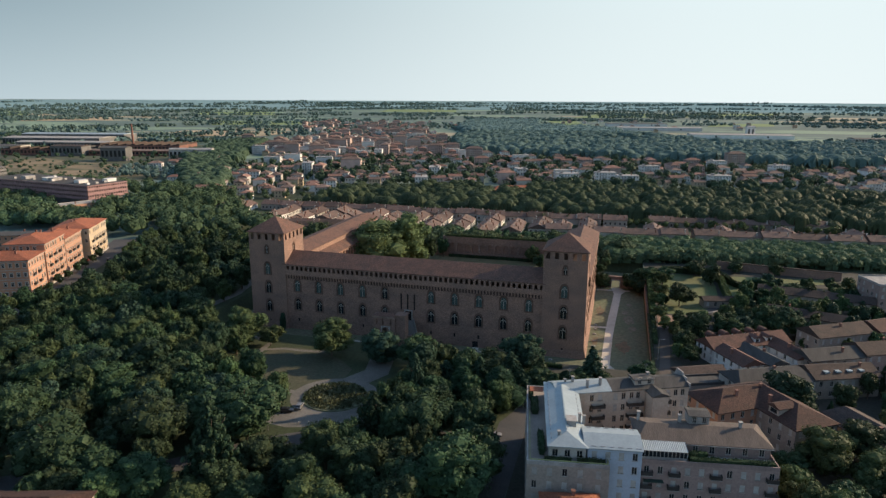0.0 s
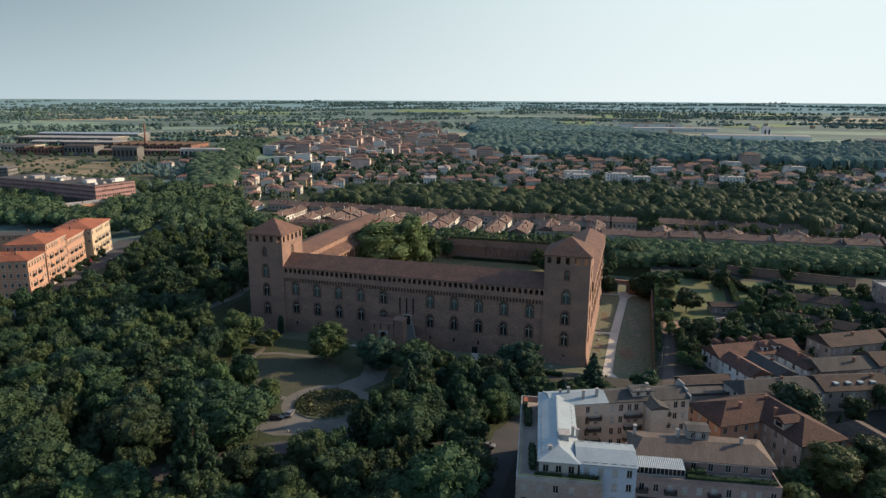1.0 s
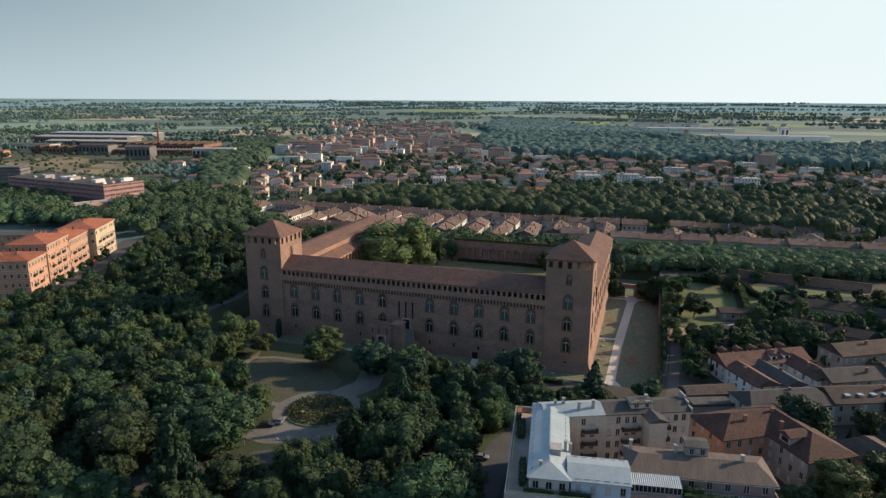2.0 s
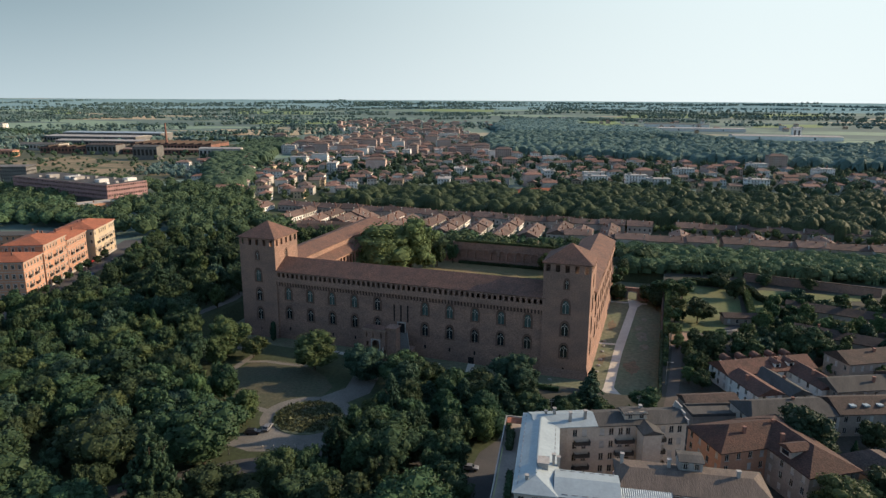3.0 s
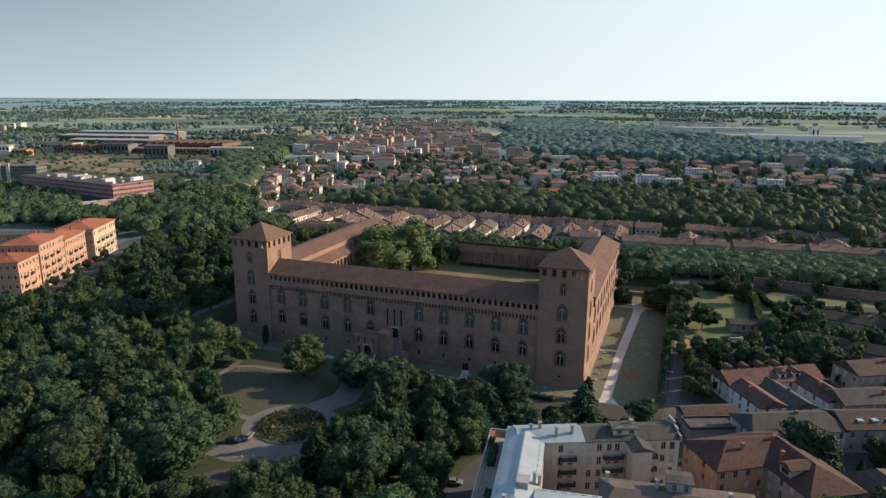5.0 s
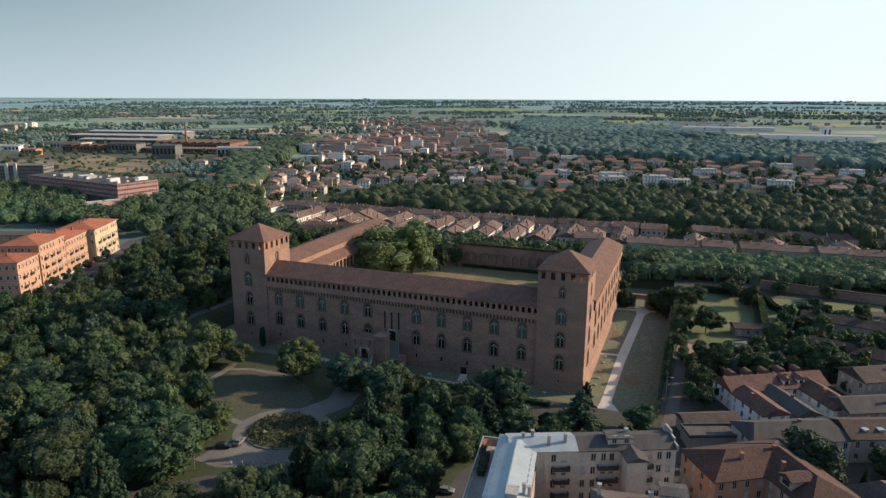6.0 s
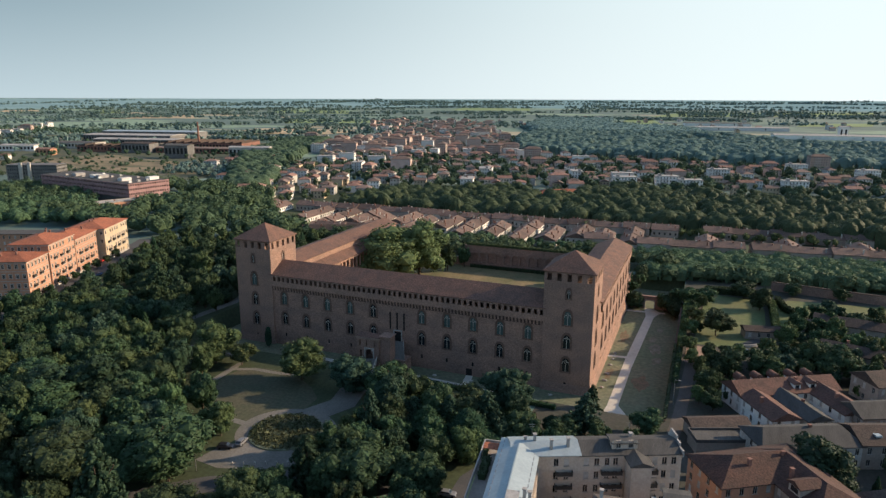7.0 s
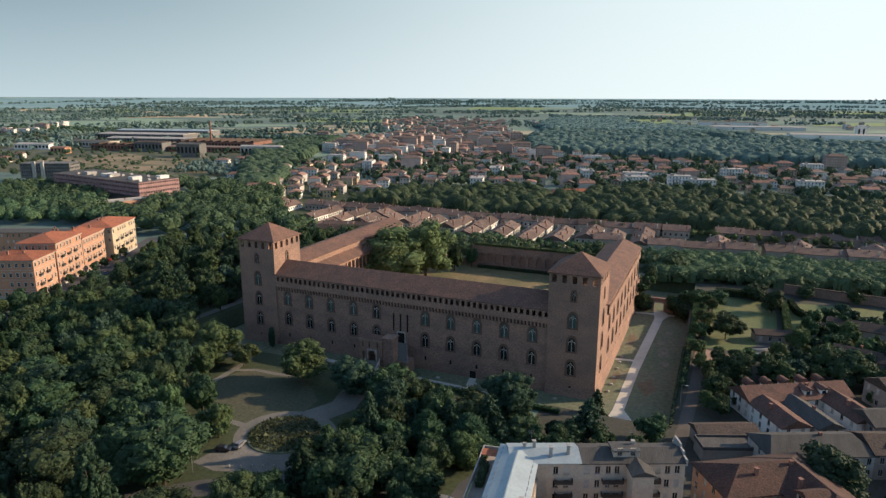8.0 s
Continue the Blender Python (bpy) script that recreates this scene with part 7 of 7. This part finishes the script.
for k in range(160):
    dist, head = rows.uniform(1250, 4600), radians(rows.uniform(50, 152))
    if dist < 2400 and 1.2 < head < 1.75:
        continue
    cx, cy, lg, wd = 150 + dist * math.cos(head), -200 + dist * math.sin(head), rows.uniform(90, 380) * dist / 2200, rows.choice((3, 4, 6, 6, 30)) * dist / 1800
    tl = head - math.pi / 2 + rows.choice((0.0, 0.0, 0.15, -0.2, 0.5)) + rows.uniform(-0.06, 0.06)
    u, v = Vector((math.cos(tl), math.sin(tl))) * lg, Vector((-math.sin(tl), math.cos(tl))) * wd
    c = Vector((cx, cy))
    woods("far_wood", "hazy tree lines between the fields", [tuple(c - u - v), tuple(c + u - v), tuple(c + u + v), tuple(c - u + v)], int(lg / 4.5 + lg * wd / 900), (8, 14), 400 + k, HAZED_LEAF, 6, lumps=1, spread=1.3)
canopy("far_wood", "wood beside the pale warehouses", [(500, 900), (1300, 900), (2200, 1500), (1700, 1500), (1300, 1380), (700, 1200)], (9, 15), 12, 4.6, 46, HAZED_LEAF, 0.7, 1.8, ((900, 1100, 50), (1300, 1200, 60)))
woods("far_wood", "trees of the western suburb", [(-520, 230), (-430, 330), (-700, 420), (-1000, 520), (-1500, 420), (-1200, 250)], 520, (6, 12), 47, TOWN_LEAF, quads=40, lumps=2, avoid=((-490, 265, 60), (-520, 235, 40), (-600, 400, 80)))
woods("far_wood", "trees between the works and the fields", [(-1500, 800), (-1050, 940), (-600, 880), (-640, 985), (-1000, 1010), (-1700, 1060)], 420, (7, 13), 48, TOWN_LEAF, quads=26, lumps=2, avoid=((-950, 900, 60), (-900, 900, 60), (-1000, 890, 60), (-870, 910, 60)))
woods("tree_belt", "trees behind the boulevard's long block", [(-420, 110), (-300, 100), (-236, 124), (-250, 165), (-330, 190), (-420, 180)], 150, (9, 14), 56, BELT_LEAF, 170, 5.5, 4)
woods("far_wood", "bushes scattered on the waste ground", [(-740, 400), (-420, 390), (-400, 420), (-480, 490), (-690, 540)], 110, (2, 5), 65, TOWN_LEAF, quads=24, lumps=2, spread=1.8)
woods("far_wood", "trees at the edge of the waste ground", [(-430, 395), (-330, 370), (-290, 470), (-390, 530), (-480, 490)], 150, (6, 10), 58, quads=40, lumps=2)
woods("tree_belt", "trees screening the row houses", [(-60, 176), (140, 180), (146, 192), (40, 190), (-60, 180)], 60, (5, 7), 59, BELT_LEAF, 120, 4)
woods("tree_belt", "garden trees between the first town houses", [(-225, 275), (-120, 268), (-60, 300), (-60, 345), (-200, 420), (-300, 400)], 90, (5, 9), 57, BELT_LEAF, 90, 5)

# ---- hedges and shrubs ----


def hedge(label, pts, w, h, z=G, mat=None, name="hedge", dense=9, leaf=0.32, category="hedge"):
    """A clipped hedge along pts: a core wall under loose leaves."""
    r = np.random.RandomState(int(abs(pts[0][0] * 7 + pts[0][1] * 3)) % 9999)
    V, F, base = [], [], 0
    for (xa, ya), (xb, yb) in zip(pts, pts[1:]):
        d = Vector((xb - xa, yb - ya))
        L = d.length
        u, n = d.normalized(), Vector((-d.y, d.x)).normalized()
        steps = max(1, int(L / 1.5))
        for i in range(steps):
            hh = h * r.uniform(0.8, 0.95)
            a, b = Vector((xa, ya)) + u * (L * i / steps), Vector((xa, ya)) + u * (L * (i + 1) / steps)
            c = [a - n * w * .42, b - n * w * .42, b + n * w * .42, a + n * w * .42]
            V += [(p.x, p.y, z) for p in c] + [(p.x, p.y, z + hh) for p in c]
            F += [tuple(base + k for k in f) for f in ((4, 5, 6, 7), (0, 1, 5, 4), (1, 2, 6, 5), (2, 3, 7, 6), (3, 0, 4, 7))]
            base += 8
        m = int(L * (w + 2 * h) * dense)
        t, s, v = r.uniform(0, L, m), r.uniform(-0.5, 0.5, m), r.uniform(0.1, 1, m)
        top = r.rand(m) < w / (w + 2 * h)
        s = np.where(top, s, np.sign(s) * 0.5)
        v = np.where(top, 0.95, v)
        c = np.stack((xa + u.x * t + n.x * s * w, ya + u.y * t + n.y * s * w, z + v * h), 1) + r.normal(size=(m, 3)) * 0.1
        a = r.normal(size=(m, 3))
        a /= np.linalg.norm(a, axis=1, keepdims=True)
        b = np.cross(a, r.normal(size=(m, 3)))
        b /= np.linalg.norm(b, axis=1, keepdims=True)
        q = np.stack((c - a * leaf, c + b * leaf, c + a * leaf), 1).reshape(-1, 3)
        V += [tuple(p) for p in q]
        F += [(base + 3 * i, base + 3 * i + 1, base + 3 * i + 2) for i in range(m)]
        base += 3 * m
    me = bpy.data.meshes.new(name)
    me.from_pydata(V, [], F)
    me.materials.append(mat or LEAF[0])
    return tagged(new(name, me), label, category)


hedge("tall clipped hedge dividing the gardens", [(203, 67), (203.5, 85), (204, 104), (202.5, 118)], 2.2, 4.0, mat=LEAF[1])
hedge("dark hedge beside the second lawn", [(207, 118), (209, 104), (213, 98)], 2.0, 3.0)
hedge("overgrown hedge along the lane wall", [(168.6, 44), (168.8, 60), (169, 80), (169.2, 103)], 2.2, 3.2, mat=LEAF[1])
hedge("low hedge above the moat path", [(76, -22.5), (100, -23.5), (136, -25)], 1.6, 1.3)
hedge("low dark hedge round the forecourt", [(88, -36), (112, -36), (132, -34)], 2.5, 2.0)
hedge("dark hedge behind the gardens", [(176, 121), (190, 122), (202, 122)], 2.5, 3.5)
hedge("ivy and bushes on top of the ruined wall", [(53, 126.1), (90, 126.1), (126, 126.1)], 1.4, 1.3, 17.9, LEAF[1], "ivy", 10, 0.3, "ivy")
hedge("ivy hanging over the castle's far corner", [(142.3, 116), (142.3, 120)], 0.5, 13, 0, LEAF[0], "ivy", 8, 0.3, "ivy")
hedge("shrubs at the foot of the ruined arcade", [(56, 123.8), (90, 124), (122, 123.6)], 1.6, 1.6, G, LEAF[0], "hedge", 9, 0.3, "shrubs")
gw = thing("garden_wall", "long low brick garden wall with tiled coping", "wall", pose(206, 137, G, 0, 0, -9))
part("masonry", boxes((0, 60, 0, 0.6, -0.3, 4.2)), BRICK, gw)
part("coping", boxes((0, 60, -0.2, 0.8, 4.2, 4.5)), BROWN_TILE, gw)

# the round bed's planting: low clumps in one mesh
r = np.random.RandomState(5)
V, F = [], []
for i in range(1500):
    rad, t = 9.8 * math.sqrt(r.rand()), r.uniform(0, 6.283)
    c = np.array((RING[0] + rad * math.cos(t), RING[1] + rad * math.sin(t), G + 0.45))
    for k in range(4):
        a = r.normal(size=3) * 0.26
        b = r.normal(size=3) * 0.26
        p = c + r.normal(size=3) * np.array((0.25, 0.25, 0.15))
        base = len(V)
        V += [tuple(p - a), tuple(p + b), tuple(p + a)]
        F.append((base, base + 1, base + 2))
me = bpy.data.meshes.new("planting")
me.from_pydata(V, [], F)
me.materials.append(foliage("bed_plants", (0.085, 0.094, 0.050), (0.055, 0.070, 0.036), 0.5))
pl = new("planting", me)
pl.parent = bed
pl["kind"] = "stuff"

# terrace planting on the apartment block
M_WEST = pose(135.2, -78.9, G, 0, 0, 8.1)
M_FRONT = pose(159.5, -106.7, G, 0, 0, 8.5)


def on(m, *pts):
    return [tuple((m @ Vector((x, y, 0)))[:2]) for x, y in pts]


for m, a, b, w, h, z in ((M_WEST, (-3.2, 1.6), (-3.2, -4), 0.8, 1.0, 15.05), (M_WEST, (-2.4, -4.6), (-2.3, -12), 1.6, 1.5, 15.05), (M_WEST, (-1.2, -22), (-1.0, -31), 1.2, 1.5, 15.05),
                         (M_WEST, (-0.6, -33.6), (5.2, -33.7), 0.8, 1.3, 15.05), (M_WEST, (6.4, -33.7), (12.4, -33.7), 0.8, 1.5, 15.05), (M_FRONT, (10.6, 1.0), (28.2, 1.0), 1.3, 1.5, 14.87), (M_FRONT, (10.8, 2.6), (14.6, 2.8), 1.2, 1.9, 14.87)):
    hedge("dense potted greenery along the roof terrace", on(m, a, b), w, h, G + z, LEAF[0], "planter", 14, 0.2, "plants")

# ---- cars ----


def car_kit(k):
    """A parked hatchback or estate, front towards +x, its wheels on 0."""
    paint = CAR_PAINT[k % len(CAR_PAINT)]
    e = thing("car", "parked " + ("white", "grey", "black", "red", "blue")[k % 5] + " car at the roadside", "car", pose(0, 0, 0), "parked cars")
    prof = [(-2.1, 0.35), (2.1, 0.35), (2.15, 0.7), (1.9, 0.85), (1.0, 0.95), (0.45, 1.42), (-1.3, 1.45), (-1.95, 1.0), (-2.15, 0.9)]
    bm = bmesh.new()
    a = [bm.verts.new((x, -0.85 if z < 1.1 else -0.68, z)) for x, z in prof]
    b = [bm.verts.new((x, 0.85 if z < 1.1 else 0.68, z)) for x, z in prof]
    bm.faces.new(a)
    bm.faces.new(b[::-1])
    for i in range(len(prof)):
        j = (i + 1) % len(prof)
        bm.faces.new((a[j], a[i], b[i], b[j]))
    bmesh.ops.recalc_face_normals(bm, faces=bm.faces)
    part("body", bm, paint, e)
    for n, v in (("windscreen", ((0.97, -0.66, 0.99), (0.97, 0.66, 0.99), (0.5, 0.6, 1.40), (0.5, -0.6, 1.40))), ("rear_window", ((-1.9, 0.62, 1.04), (-1.9, -0.62, 1.04), (-1.36, -0.6, 1.42), (-1.36, 0.6, 1.42)))):
        bm = bmesh.new()
        d = Vector((0.04 if n == "windscreen" else -0.04, 0, 0.03))
        f = bm.faces.new([bm.verts.new(Vector(p) + d) for p in v])
        part(n, bm, GLASS, e)
    for s in (-1, 1):
        part("side_window", boxes((-1.5, 0.6, s * 0.76 - 0.05, s * 0.76 + 0.05, 1.02, 1.32)), GLASS, e)
        for x in (-1.3, 1.3):
            bm = bmesh.new()
            cyl(bm, 0, 0, -0.1, 0.1, 0.32, 0.32, 12)
            bm.transform(pose(x, s * 0.78, 0.32, 90, 0, 0))
            part("wheel", bm, RUBBER, e)
    return e


CARS = [car_kit(k) for k in range(5)]
spots = [(-106 - 4.1 * k, -18 + 8.9 * k, 114) for k in range(11) if k not in (3, 6)]
spots += [(-96 - 4.1 * k, -12 + 8.9 * k, 114) for k in (0, 1, 2, 4, 5, 8)]
spots += [(59.5, -80.5, 20), (62, -77, 100), (89.5, -69, 70), (84, -75, 40), (123.5, -96, 92), (123.8, -103, 92), (123.4, -89, 92), (122, -78, 10), (184, 38.5, 150), (190, 46, 160), (177, -44, 10), (176, -48, 12), (214, 92, 20)]
for k, (x, y, a) in enumerate(spots):
    m = pose(x, y, G + 0.08, 0, 0, a)
    if k < 5:
        CARS[k].matrix_basis = m
    else:
        copy_thing(CARS[(k * 3) % 5 if x < 0 else (2, 1, 2)[k % 3]], m)

# ---- street furniture ----
for k in range(6):
    bm = bmesh.new()
    cyl(bm, 0, 0, 0, 0.7, 0.22, 0.18, 8)
    cyl(bm, 0, 0, 0.7, 0.85, 0.24, 0.1, 8)
    o = tagged(part("bollard", bm, STONE), "short pale stone bollard at the forecourt", "bollard", "forecourt bollards")
    o.location = (66.5 + 2.6 * k, -86.3 + 1.1 * k, G + 0.06)


def street_lamp(x, y, a):
    e = thing("street_lamp", "tall grey street lamp with single arm", "street lamp", pose(x, y, G, 0, 0, a), "street lamps")
    bm = bmesh.new()
    cyl(bm, 0, 0, 0, 8, 0.1, 0.06, 8)
    part("pole", bm, METAL, e)
    part("arm", boxes((0, 1.4, -0.04, 0.04, 7.9, 8.0)), METAL, e)
    part("lamp_head", boxes((1.2, 1.9, -0.14, 0.14, 7.85, 8.02)), CONCRETE, e)


for x, y, a in ((168.6, -8, 0), (-98, -2, 200), (-108, 22, 200), (-118, 46, 200), (121, -92, 180), (60, -92, 40)):
    street_lamp(x, y, a)

# ---- the curved garden ramp ----
ramp = thing("garden_ramp", "curved white retaining wall round a dark ramp", "ramp", pose(193.5, 59.5, G, 0, 0, 62))
bm = bmesh.new()
arc = [radians(-100 + 200 * i / 20) - math.pi / 2 for i in range(21)]
slab(bm, [(9 * math.cos(a), 4.6 * math.sin(a)) for a in arc] + [(9.4 * math.cos(a), 5.0 * math.sin(a)) for a in arc[::-1]], 0, 1.1)
part("retaining_wall", bm, CREAM, ramp)
bm = bmesh.new()
slab(bm, [(8.9 * math.cos(a), 4.5 * math.sin(a)) for a in arc], 0.0, 0.1)
part("ramp_floor", bm, ASPHALT, ramp)
hedge("overgrown bushes on the lane wall", [(168.4, 8), (168.5, 26), (168.6, 43)], 1.4, 1.8, mat=LEAF[0])
hedge("dark ivy creeping over the lane wall", [(166.85, -20.5), (166.85, 10), (166.85, 43)], 0.9, 0.5, 6.62, LEAF[0], "ivy", 12, 0.22, "ivy")
